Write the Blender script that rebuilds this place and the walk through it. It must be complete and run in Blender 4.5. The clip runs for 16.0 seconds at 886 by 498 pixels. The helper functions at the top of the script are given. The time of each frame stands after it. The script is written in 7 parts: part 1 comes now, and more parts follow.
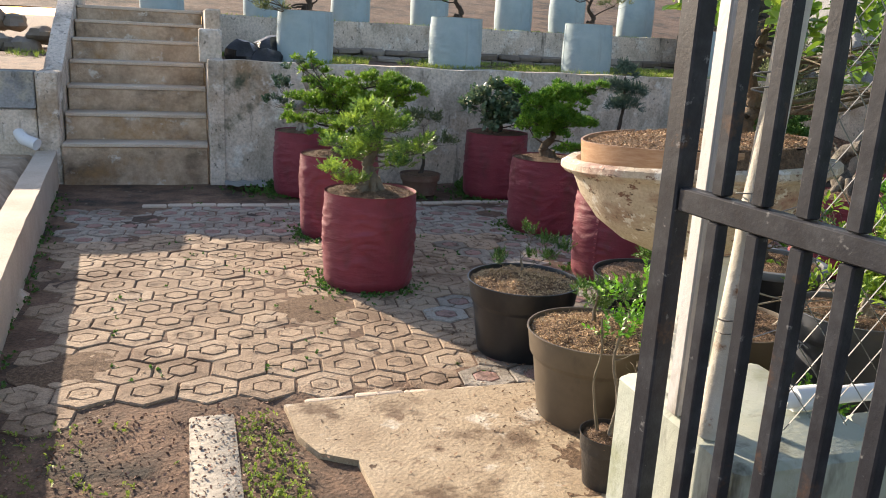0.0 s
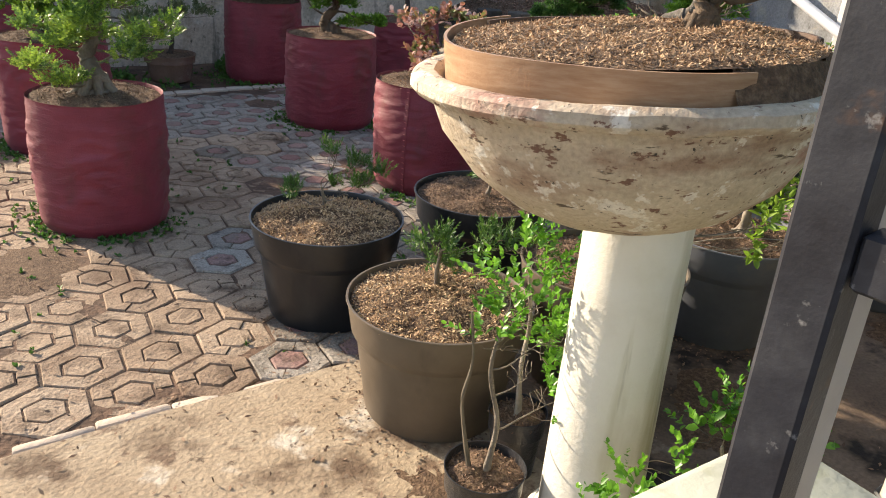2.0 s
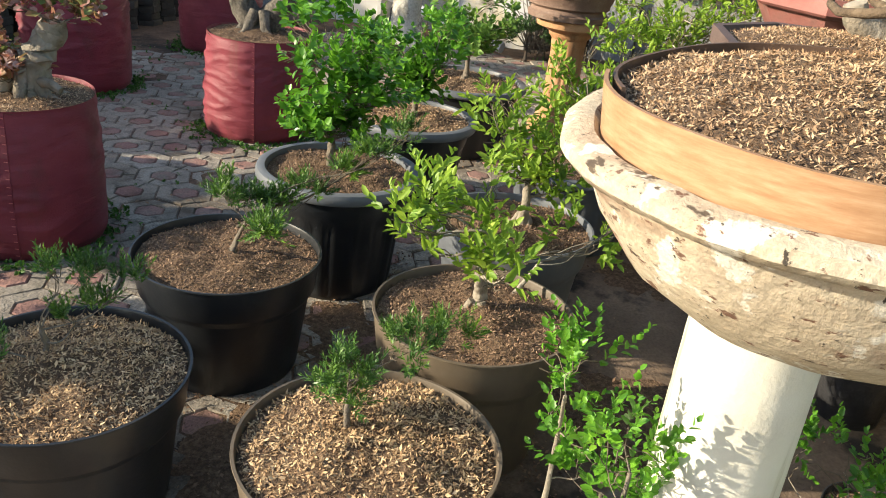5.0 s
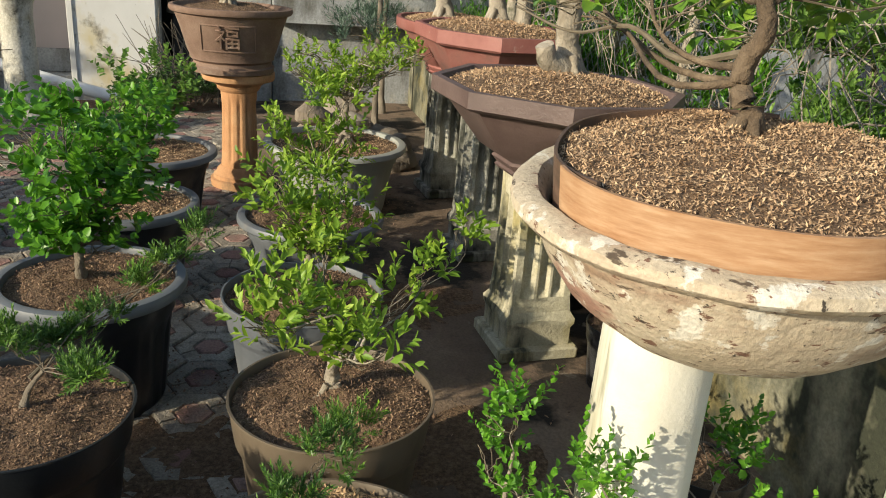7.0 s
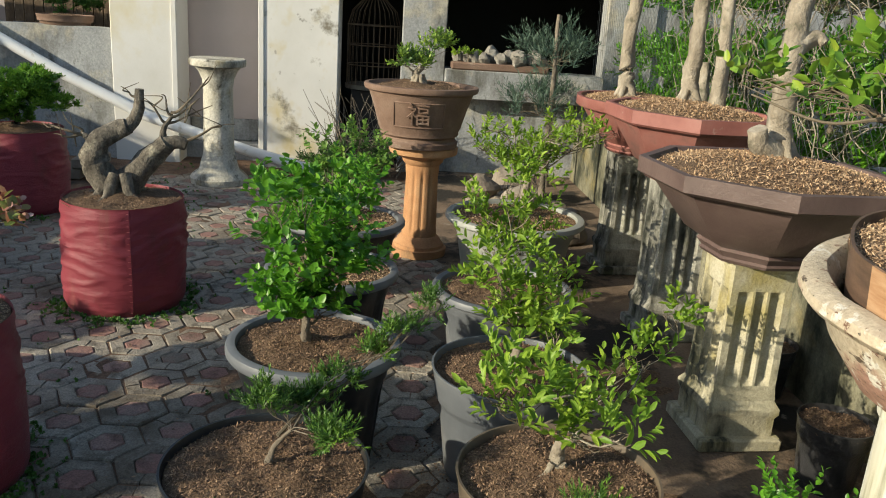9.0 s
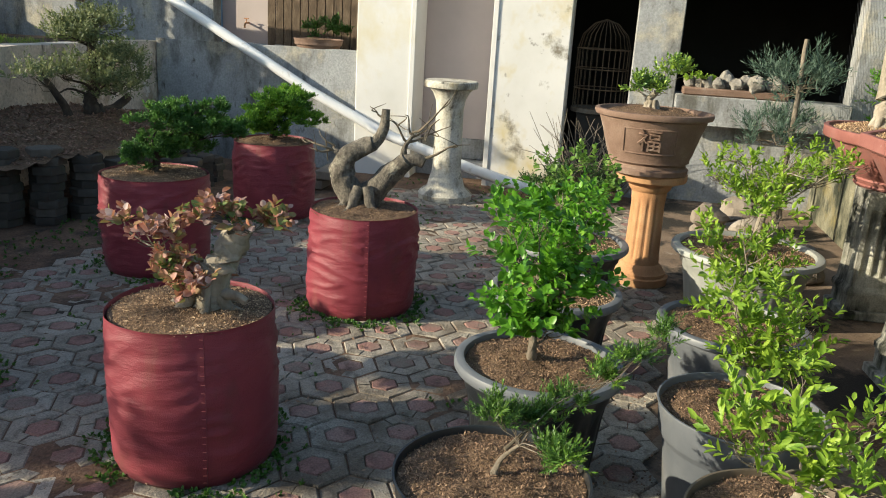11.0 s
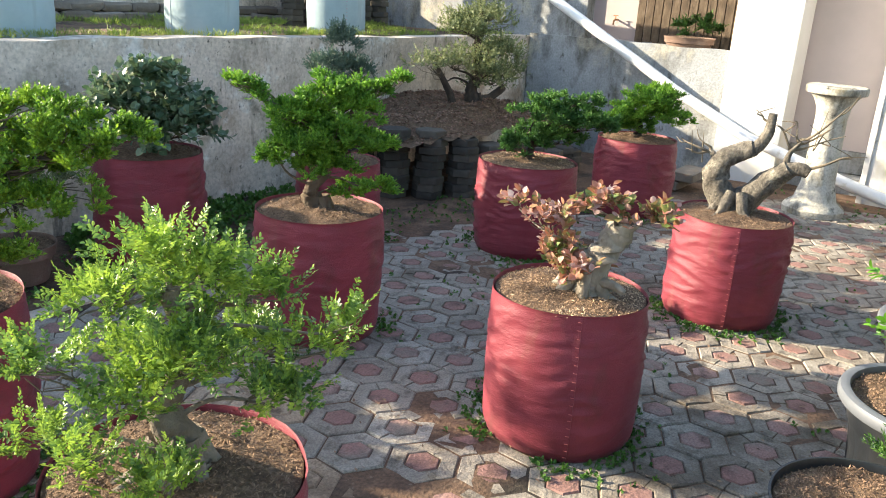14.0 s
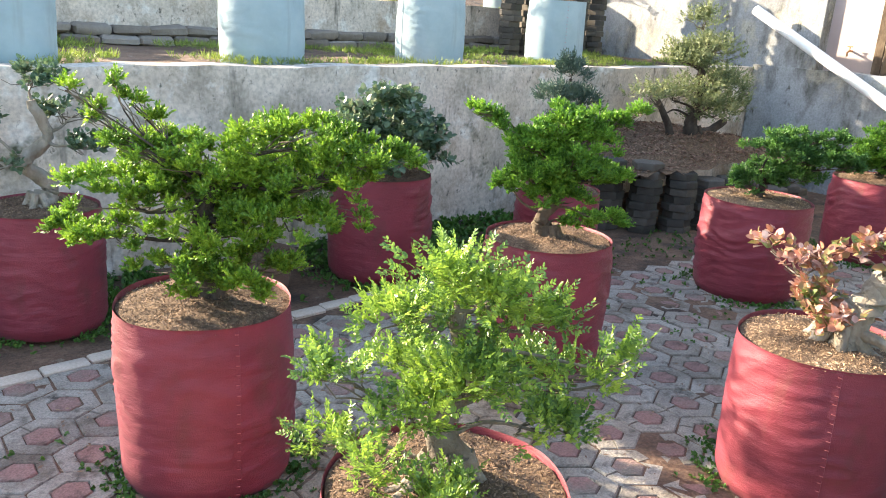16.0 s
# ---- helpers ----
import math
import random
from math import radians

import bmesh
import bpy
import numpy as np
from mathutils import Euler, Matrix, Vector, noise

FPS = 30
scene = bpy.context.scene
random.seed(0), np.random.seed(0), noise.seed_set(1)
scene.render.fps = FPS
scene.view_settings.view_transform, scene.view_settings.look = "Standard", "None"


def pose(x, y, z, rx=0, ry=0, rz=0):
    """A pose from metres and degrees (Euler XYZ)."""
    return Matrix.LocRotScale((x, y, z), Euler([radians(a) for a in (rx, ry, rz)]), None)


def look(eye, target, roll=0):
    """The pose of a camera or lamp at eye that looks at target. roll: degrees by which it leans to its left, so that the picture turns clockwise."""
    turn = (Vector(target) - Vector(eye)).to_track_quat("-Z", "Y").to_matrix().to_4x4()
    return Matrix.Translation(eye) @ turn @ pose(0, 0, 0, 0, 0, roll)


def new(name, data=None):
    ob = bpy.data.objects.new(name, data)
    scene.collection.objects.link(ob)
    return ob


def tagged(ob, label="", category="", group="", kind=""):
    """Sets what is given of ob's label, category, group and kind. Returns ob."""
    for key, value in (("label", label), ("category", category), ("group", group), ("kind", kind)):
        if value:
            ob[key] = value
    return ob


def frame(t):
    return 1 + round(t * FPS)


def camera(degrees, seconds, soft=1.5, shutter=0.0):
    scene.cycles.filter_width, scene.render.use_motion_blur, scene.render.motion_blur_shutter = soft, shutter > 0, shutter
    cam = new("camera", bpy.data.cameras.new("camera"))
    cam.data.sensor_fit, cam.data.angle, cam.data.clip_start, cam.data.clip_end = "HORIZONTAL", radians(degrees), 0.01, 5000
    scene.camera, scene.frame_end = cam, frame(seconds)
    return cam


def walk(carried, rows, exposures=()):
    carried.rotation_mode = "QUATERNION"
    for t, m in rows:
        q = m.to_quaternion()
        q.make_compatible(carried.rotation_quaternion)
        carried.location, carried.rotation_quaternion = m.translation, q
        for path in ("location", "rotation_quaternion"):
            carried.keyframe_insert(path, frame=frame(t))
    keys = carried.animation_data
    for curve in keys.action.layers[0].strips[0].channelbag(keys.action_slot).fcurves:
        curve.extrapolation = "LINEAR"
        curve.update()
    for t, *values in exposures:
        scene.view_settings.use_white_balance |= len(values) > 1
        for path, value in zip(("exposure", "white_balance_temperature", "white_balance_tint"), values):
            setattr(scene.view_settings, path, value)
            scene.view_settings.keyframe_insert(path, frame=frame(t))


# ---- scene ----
cam = camera(57.6, 16.0, soft=1.0)
PATH = [
    (0, (0.695, -0.115, 1.498), (1.286, 1.725, 0.985), 3.0),
    (0.5, (0.778, 0.183, 1.487), (1.525, 1.959, 0.95), 3.7),
    (1, (0.85, 0.416, 1.485), (1.645, 2.154, 0.896), 3.4),
    (1.5, (0.93, 0.724, 1.435), (1.85, 2.36, 0.745), 4.1),
    (2, (1.025, 0.916, 1.436), (2.084, 2.416, 0.644), 4.6),
    (2.5, (1.127, 1.136, 1.412), (2.264, 2.529, 0.536), 4.5),
    (3, (1.09, 1.39, 1.41), (2.369, 2.641, 0.514), 4.8),
    (3.5, (1.054, 1.655, 1.433), (2.4, 2.837, 0.545), 3.7),
    (4, (1.06, 1.899, 1.442), (2.444, 3.047, 0.567), 3.2),
    (4.5, (1.044, 2.066, 1.447), (2.641, 2.927, 0.606), 4.7),
    (5, (0.978, 2.232, 1.444), (2.745, 2.649, 0.605), 6.6),
    (5.2, (0.976, 2.288, 1.45), (2.772, 2.579, 0.62), 7.3),
    (7.3, (0.98, 2.837, 1.536), (2.789, 2.303, 0.869), 4.2),
    (7.5, (0.999, 2.868, 1.537), (2.826, 2.345, 0.914), 3.8),
    (8, (0.99, 2.979, 1.549), (2.844, 2.536, 0.944), 4.0),
    (8.5, (0.979, 3.038, 1.556), (2.873, 2.734, 0.99), 3.9),
    (9, (0.987, 3.06, 1.559), (2.898, 2.901, 0.992), 3.8),
    (9.2, (0.995, 3.06, 1.562), (2.911, 2.962, 0.995), 3.6),
    (11.3, (0.935, 3.171, 1.574), (2.809, 3.602, 1.024), 3.8),
    (11.5, (0.936, 3.188, 1.569), (2.795, 3.677, 1.017), 4.0),
    (12, (0.915, 3.213, 1.566), (2.723, 3.851, 0.995), 3.9),
    (12.5, (0.895, 3.229, 1.568), (2.65, 3.989, 0.982), 3.7),
    (13, (0.867, 3.249, 1.566), (2.575, 4.1, 0.968), 4.2),
    (13.5, (0.828, 3.27, 1.566), (2.471, 4.231, 0.953), 4.1),
    (14, (0.795, 3.309, 1.569), (2.374, 4.376, 0.962), 3.9),
    (14.5, (0.767, 3.349, 1.567), (2.276, 4.519, 0.972), 3.5),
    (15, (0.741, 3.389, 1.564), (2.189, 4.633, 0.971), 3.2),
    (15.5, (0.691, 3.429, 1.572), (2.064, 4.764, 0.994), 3.7),
    (16, (0.653, 3.463, 1.57), (1.945, 4.878, 0.997), 3.7),
]
walk(cam, [(t, look(eye, target, roll)) for t, eye, target, roll in PATH],
     exposures=[(0, 1.08, 6900, 16), (1.5, 1.15, 6900, 16), (2.5, 1.10, 6950, 14), (4.5, 1.13, 6800, 9), (5, 1.0, 6750, 8), (7.5, 0.34, 6650, 5), (9, 0.34, 6600, 4), (11.5, 0.94, 6700, 5), (12.5, 1.38, 6750, 7), (14.5, 1.80, 6800, 9), (15.5, 1.97, 6850, 10), (16, 2.22, 6900, 12)])

# ---- world, sun, exposure ----
SUN_EL = radians(20.5)
SUN_AZ = math.atan2(0.91, -0.41)          # direction towards the sun, in the plan
to_sun = Vector((math.cos(SUN_EL) * math.cos(SUN_AZ), math.cos(SUN_EL) * math.sin(SUN_AZ), math.sin(SUN_EL)))
world = bpy.data.worlds.new("sky")
scene.world = world
world.use_nodes = True
wn = world.node_tree.nodes
wl = world.node_tree.links
wn.clear()
sky = wn.new("ShaderNodeTexSky")
sky.sky_type, sky.sun_disc = "NISHITA", False
sky.sun_elevation, sky.sun_rotation = SUN_EL, math.pi / 2 - SUN_AZ
bg = wn.new("ShaderNodeBackground")
bg.inputs["Strength"].default_value = 0.15
wo = wn.new("ShaderNodeOutputWorld")
wl.new(sky.outputs["Color"], bg.inputs["Color"])
wl.new(bg.outputs["Background"], wo.inputs["Surface"])
sun = new("sun", bpy.data.lights.new("sun", "SUN"))
sun.data.energy, sun.data.angle, sun.data.color = 5.0, radians(0.6), (1.0, 0.885, 0.70)
sun.matrix_world = look((0, 0, 30), Vector((0, 0, 30)) - to_sun)


# ---- materials ----
def mat(name, cols, scale=6.0, detail=6.0, rough=0.8, bump=0.0, bscale=60.0, rand="", stretch=(1, 1, 1), spots=None,
        metal=0.0, trans=0.0, fine=None, sheen=0.0, spec=0.5, world_space=False, folds=0.0):
    """cols: colours run through by the noise. spots: rows of (colour, scale, from, to, stretch). rand: island or object."""
    m = bpy.data.materials.new(name)
    m.use_nodes = True
    n, l = m.node_tree.nodes, m.node_tree.links
    n.clear()
    out = n.new("ShaderNodeOutputMaterial")
    b = n.new("ShaderNodeBsdfPrincipled")
    where = n.new("ShaderNodeNewGeometry").outputs["Position"] if world_space else n.new("ShaderNodeTexCoord").outputs["Object"]

    def noise_of(sc, det, st=(1, 1, 1), rgh=0.6):
        mp = n.new("ShaderNodeMapping")
        mp.inputs["Scale"].default_value = st
        l.new(where, mp.inputs["Vector"])
        t = n.new("ShaderNodeTexNoise")
        t.inputs["Scale"].default_value, t.inputs["Detail"].default_value, t.inputs["Roughness"].default_value = sc, det, rgh
        l.new(mp.outputs["Vector"], t.inputs["Vector"])
        return t.outputs["Fac"]

    def math_of(op, a, c, clamp=False):
        x = n.new("ShaderNodeMath")
        x.operation, x.use_clamp = op, clamp
        for i, v in enumerate((a, c)):
            if isinstance(v, (int, float)):
                x.inputs[i].default_value = v
            else:
                l.new(v, x.inputs[i])
        return x.outputs[0]

    fac = noise_of(scale, detail, stretch)
    fac = math_of("ADD", math_of("MULTIPLY", math_of("SUBTRACT", fac, 0.5), 1.9), 0.5, True)
    if rand:
        if rand == "island":
            r = n.new("ShaderNodeNewGeometry").outputs["Random Per Island"]
        else:
            r = n.new("ShaderNodeObjectInfo").outputs["Random"]
        share = 0.38 if trans else 0.55
        fac = math_of("ADD", math_of("MULTIPLY", fac, 1 - share), math_of("MULTIPLY", r, share), True)
    ramp = n.new("ShaderNodeValToRGB")
    e = ramp.color_ramp.elements
    while len(e) < len(cols):
        e.new(0.5)
    for i, c in enumerate(cols):
        e[i].position, e[i].color = i / max(1, len(cols) - 1), (*c, 1)
    l.new(fac, ramp.inputs["Fac"])
    col = ramp.outputs["Color"]
    for sc, sscale, a, c, st in spots or ():
        f = noise_of(sscale, 5, st, 0.65)
        mr = n.new("ShaderNodeMapRange")
        mr.inputs["From Min"].default_value, mr.inputs["From Max"].default_value = a, c
        l.new(f, mr.inputs["Value"])
        mx = n.new("ShaderNodeMix")
        mx.data_type = "RGBA"
        l.new(mr.outputs["Result"], mx.inputs["Factor"])
        l.new(col, mx.inputs["A"])
        mx.inputs["B"].default_value = (*sc, 1)
        col = mx.outputs["Result"]
    if fine:
        f = noise_of(fine[0], 3)
        mx = n.new("ShaderNodeMix")
        mx.data_type, mx.blend_type = "RGBA", "MULTIPLY"
        mx.inputs["Factor"].default_value = fine[1]
        l.new(col, mx.inputs["A"])
        r2 = n.new("ShaderNodeValToRGB")
        r2.color_ramp.elements[0].position, r2.color_ramp.elements[1].position = 0.32, 0.62
        r2.color_ramp.elements[0].color = (0.25, 0.25, 0.25, 1)
        l.new(f, r2.inputs["Fac"])
        l.new(r2.outputs["Color"], mx.inputs["B"])
        col = mx.outputs["Result"]
    l.new(col, b.inputs["Base Color"])
    b.inputs["Roughness"].default_value, b.inputs["Metallic"].default_value = rough, metal
    b.inputs["Specular IOR Level"].default_value = spec
    b.inputs["Sheen Weight"].default_value = sheen
    if bump:
        f = noise_of(bscale, 6)
        bp = n.new("ShaderNodeBump")
        bp.inputs["Strength"].default_value, bp.inputs["Distance"].default_value = bump, 0.01
        l.new(f, bp.inputs["Height"])
        if folds:
            crease = n.new("ShaderNodeBump")
            crease.inputs["Strength"].default_value, crease.inputs["Distance"].default_value = folds, 0.03
            l.new(noise_of(9, 4, (0.8, 0.8, 3.2), 0.55), crease.inputs["Height"])
            l.new(crease.outputs["Normal"], bp.inputs["Normal"])
        l.new(bp.outputs["Normal"], b.inputs["Normal"])
    if trans:
        tr = n.new("ShaderNodeBsdfTranslucent")
        l.new(col, tr.inputs["Color"])
        mix = n.new("ShaderNodeMixShader")
        mix.inputs["Fac"].default_value = trans
        l.new(b.outputs["BSDF"], mix.inputs[1])
        l.new(tr.outputs["BSDF"], mix.inputs[2])
        l.new(mix.outputs["Shader"], out.inputs["Surface"])
    else:
        l.new(b.outputs["BSDF"], out.inputs["Surface"])
    return m


ONE = (1, 1, 1)
DRIP = (1, 1, 0.12)
M_RED = mat("red_cloth", [(0.150, 0.013, 0.025), (0.220, 0.023, 0.040), (0.275, 0.038, 0.056)], 5, 5, 0.55, 0.3, 260, sheen=0.06, folds=0.2,
            spots=[((0.11, 0.030, 0.024), 4, 0.54, 0.76, (1, 1, 0.5)), ((0.20, 0.05, 0.045), 9, 0.62, 0.75, DRIP)], fine=(600, 0.2))
M_BLUE = mat("blue_cloth", [(0.24, 0.33, 0.355), (0.30, 0.40, 0.425), (0.36, 0.455, 0.475)], 4, 5, 0.75, 0.2, 220,
             spots=[((0.20, 0.22, 0.19), 3, 0.58, 0.8, DRIP)])
M_THREAD = mat("thread", [(0.42, 0.10, 0.10), (0.55, 0.18, 0.16)], 50, 2, 0.8)
M_SOIL = mat("soil_brown", [(0.056, 0.033, 0.019), (0.163, 0.098, 0.055), (0.312, 0.206, 0.122)], 60, 8, 0.95, 1.0, 130, fine=(190, 0.5))
M_HUSK = mat("husk_mulch", [(0.128, 0.074, 0.042), (0.320, 0.198, 0.113), (0.512, 0.352, 0.211), (0.768, 0.589, 0.384)], 5, 4, 0.9, rand="island")
M_STRAW = mat("straw_mulch", [(0.16, 0.095, 0.05), (0.37, 0.235, 0.125), (0.58, 0.405, 0.225), (0.80, 0.63, 0.40)], 6, 4, 0.9, rand="island")
M_DARKHUSK = mat("dark_mulch", [(0.039, 0.022, 0.013), (0.132, 0.079, 0.050), (0.264, 0.165, 0.101), (0.418, 0.292, 0.187)], 5, 4, 0.9, rand="island")
M_LITTER = mat("bark_litter", [(0.06, 0.030, 0.02), (0.17, 0.09, 0.06), (0.30, 0.175, 0.12), (0.42, 0.29, 0.21)], 5, 4, 0.9, rand="island")
M_EARTH = mat("earth", [(0.086, 0.048, 0.029), (0.178, 0.104, 0.063), (0.292, 0.178, 0.110)], 5, 9, 0.95, 1.0, 50, fine=(70, 0.6),
              spots=[((0.035, 0.027, 0.019), 2.2, 0.48, 0.66, ONE), ((0.30, 0.235, 0.17), 12, 0.62, 0.72, ONE)])
M_PAVE = mat("paver_stone", [(0.22, 0.185, 0.145), (0.37, 0.325, 0.265), (0.52, 0.475, 0.40)], 8, 8, 0.9, 0.8, 70, rand="object",
             spots=[((0.085, 0.07, 0.052), 11, 0.52, 0.70, ONE), ((0.075, 0.085, 0.045), 4, 0.62, 0.8, ONE), ((0.15, 0.115, 0.08), 1.4, 0.50, 0.66, ONE), ((0.30, 0.26, 0.21), 2.3, 0.56, 0.66, ONE)], world_space=True, fine=(130, 0.55))
M_TAN = mat("paver_tan", [(0.28, 0.19, 0.12), (0.41, 0.295, 0.195), (0.52, 0.40, 0.28)], 8, 8, 0.9, 0.8, 70, rand="object",
            spots=[((0.13, 0.083, 0.05), 7, 0.50, 0.68, ONE), ((0.20, 0.125, 0.075), 1.6, 0.52, 0.64, ONE)], world_space=True, fine=(130, 0.5))
M_STRIP = mat("brushed_concrete", [(0.24, 0.215, 0.18), (0.34, 0.31, 0.26), (0.45, 0.42, 0.36)], 14, 7, 0.9, 0.9, 40, stretch=(0.4, 1.6, 1), fine=(70, 0.3))
M_BALUSTER = mat("weathered_white", [(0.42, 0.39, 0.31), (0.58, 0.55, 0.47), (0.68, 0.66, 0.60)], 4, 7, 0.85, 0.6, 40,
                 spots=[((0.15, 0.135, 0.10), 4, 0.50, 0.64, (1, 1, 0.5)), ((0.36, 0.29, 0.15), 3, 0.54, 0.70, ONE), ((0.08, 0.075, 0.06), 9, 0.60, 0.70, ONE)], fine=(60, 0.4))
M_PINK = mat("paver_pink", [(0.22, 0.115, 0.095), (0.33, 0.18, 0.15), (0.40, 0.28, 0.235)], 8, 7, 0.9, 0.7, 70, rand="object",
             spots=[((0.12, 0.07, 0.052), 10, 0.52, 0.70, ONE), ((0.24, 0.20, 0.16), 2.6, 0.52, 0.66, ONE)], world_space=True, fine=(130, 0.5))
M_SLAB = mat("worn_slab", [(0.31, 0.225, 0.14), (0.43, 0.33, 0.215), (0.53, 0.43, 0.30)], 3.2, 9, 0.9, 0.6, 60,
             spots=[((0.15, 0.095, 0.055), 2.2, 0.54, 0.64, ONE), ((0.63, 0.56, 0.45), 3.6, 0.58, 0.68, ONE), ((0.10, 0.06, 0.035), 16, 0.63, 0.70, ONE), ((0.20, 0.13, 0.08), 7, 0.58, 0.66, ONE)], fine=(110, 0.35))
M_PLASTER = mat("stained_plaster", [(0.493, 0.409, 0.318), (0.693, 0.596, 0.494), (0.788, 0.690, 0.589)], 2.6, 9, 0.92, 0.6, 35,
                spots=[((0.36, 0.31, 0.245), 3, 0.48, 0.66, (1, 1, 0.6)), ((0.36, 0.25, 0.155), 1.3, 0.53, 0.70, (1, 1, 0.8)), ((0.78, 0.74, 0.67), 4.1, 0.56, 0.66, ONE),
                       ((0.11, 0.10, 0.08), 26, 0.60, 0.70, (1, 1, 0.6)), ((0.17, 0.15, 0.12), 7, 0.60, 0.72, (1, 1, 0.22)), ((0.09, 0.10, 0.06), 2.2, 0.62, 0.72, ONE)], fine=(40, 0.4))
M_STEP = mat("step_concrete", [(0.292, 0.201, 0.130), (0.486, 0.358, 0.246), (0.648, 0.510, 0.381)], 3.5, 9, 0.92, 0.7, 40,
             spots=[((0.15, 0.11, 0.075), 4, 0.50, 0.70, (0.6, 1, 0.8)), ((0.34, 0.20, 0.09), 2.0, 0.54, 0.70, ONE), ((0.62, 0.57, 0.49), 6, 0.60, 0.70, ONE)], fine=(28, 0.2))
M_KERB = mat("kerb_concrete", [(0.441, 0.353, 0.270), (0.546, 0.451, 0.353), (0.630, 0.539, 0.437)], 3, 7, 0.9, 0.35, 60, fine=(90, 0.25))
M_WHITE = mat("white_paint", [(0.55, 0.54, 0.51), (0.62, 0.61, 0.59), (0.67, 0.66, 0.64)], 1.6, 6, 0.7, 0.12, 30,
              spots=[((0.58, 0.53, 0.40), 1.3, 0.58, 0.74, (1, 1, 0.8)), ((0.3, 0.28, 0.23), 3.4, 0.66, 0.76, ONE)])
M_STAINWHITE = mat("stained_white_paint", [(0.55, 0.54, 0.51), (0.62, 0.61, 0.59), (0.67, 0.66, 0.64)], 1.6, 6, 0.7, 0.12, 30,
                   spots=[((0.54, 0.46, 0.27), 1.3, 0.52, 0.66, (1, 1, 0.8)), ((0.2, 0.18, 0.14), 3.4, 0.58, 0.70, ONE), ((0.10, 0.09, 0.07), 6, 0.64, 0.74, ONE)])
M_PINKWALL = mat("recess_paint", [(0.42, 0.36, 0.34), (0.50, 0.43, 0.41)], 2, 6, 0.85, 0.1, 30)
M_GREYWALL = mat("grey_render", [(0.22, 0.23, 0.235), (0.32, 0.33, 0.335), (0.43, 0.44, 0.44)], 2.6, 8, 0.9, 0.5, 40,
                 spots=[((0.13, 0.125, 0.11), 3, 0.50, 0.66, (1, 1, 0.4)), ((0.46, 0.42, 0.33), 2.1, 0.54, 0.68, ONE), ((0.09, 0.085, 0.07), 8, 0.60, 0.70, (1, 1, 0.5))], fine=(50, 0.35))
M_GREENWALL = mat("pale_green_paint", [(0.27, 0.30, 0.25), (0.36, 0.39, 0.33), (0.44, 0.46, 0.40)], 2, 7, 0.85, 0.3, 40,
                  spots=[((0.16, 0.18, 0.06), 3, 0.54, 0.72, ONE), ((0.08, 0.08, 0.06), 7, 0.58, 0.72, (1, 1, 0.3))])
# Near-black colour stands in for the shade inside the rooms.
M_ROOMSHADE = mat("room_shade", [(0.02, 0.02, 0.02), (0.035, 0.033, 0.03)], 2, 4, 0.9)
M_PVC = mat("white_pvc", [(0.66, 0.67, 0.68), (0.78, 0.79, 0.80)], 3, 5, 0.45, spots=[((0.38, 0.34, 0.26), 7, 0.62, 0.78, ONE)])
M_STEEL = mat("gate_steel", [(0.013, 0.013, 0.018), (0.024, 0.026, 0.033), (0.052, 0.055, 0.063)], 14, 7, 0.5, 0.1, 120,
              spots=[((0.10, 0.055, 0.034), 9, 0.60, 0.70, ONE), ((0.2, 0.2, 0.2), 34, 0.64, 0.72, ONE)], spec=0.3, fine=(60, 0.3))
M_RUSTPIPE = mat("rusty_pale_pipe", [(0.40, 0.37, 0.30), (0.54, 0.51, 0.44), (0.60, 0.58, 0.53)], 9, 6, 0.7, 0.3, 60,
                 spots=[((0.20, 0.09, 0.04), 12, 0.58, 0.66, ONE), ((0.30, 0.22, 0.14), 5, 0.54, 0.7, (1, 1, 0.3))])
# White post paint greyed to carry the shade that falls on it.
M_SHADEDWHITE = mat("shaded_white_paint", [(0.40, 0.40, 0.40), (0.50, 0.50, 0.50), (0.55, 0.55, 0.54)], 5, 6, 0.6, 0.15, 60,
                  spots=[((0.25, 0.22, 0.18), 8, 0.60, 0.75, (1, 1, 0.4))])
M_WIRE = mat("galvanised_wire", [(0.18, 0.18, 0.17), (0.32, 0.32, 0.31)], 30, 3, 0.45, metal=0.8)
M_BAMBOO = mat("bamboo", [(0.40, 0.33, 0.20), (0.56, 0.49, 0.34), (0.66, 0.60, 0.46)], 12, 6, 0.6, 0.2, 60, stretch=DRIP,
               spots=[((0.16, 0.10, 0.05), 10, 0.58, 0.72, ONE)])
M_POTBLACK = mat("black_plastic", [(0.008, 0.010, 0.012), (0.015, 0.017, 0.020), (0.034, 0.034, 0.034)], 5, 6, 0.36, 0.08, 60,
                 spots=[((0.07, 0.06, 0.047), 5, 0.58, 0.82, (1, 1, 0.5))])
M_POTBROWN = mat("dusty_plastic", [(0.081, 0.062, 0.042), (0.125, 0.096, 0.066), (0.169, 0.129, 0.090)], 4, 6, 0.55, 0.08, 60,
                 spots=[((0.04, 0.035, 0.03), 5, 0.56, 0.8, (1, 1, 0.4))])
M_POTGREY = mat("grey_plastic", [(0.085, 0.095, 0.11), (0.125, 0.135, 0.15), (0.18, 0.185, 0.195)], 4, 6, 0.5, 0.05, 60,
                spots=[((0.20, 0.18, 0.15), 5, 0.58, 0.8, ONE)])
M_POTPALE = mat("pale_grey_plastic", [(0.22, 0.235, 0.22), (0.29, 0.30, 0.28), (0.36, 0.36, 0.33)], 4, 6, 0.55, 0.05, 60,
                spots=[((0.16, 0.15, 0.12), 5, 0.58, 0.8, DRIP)])
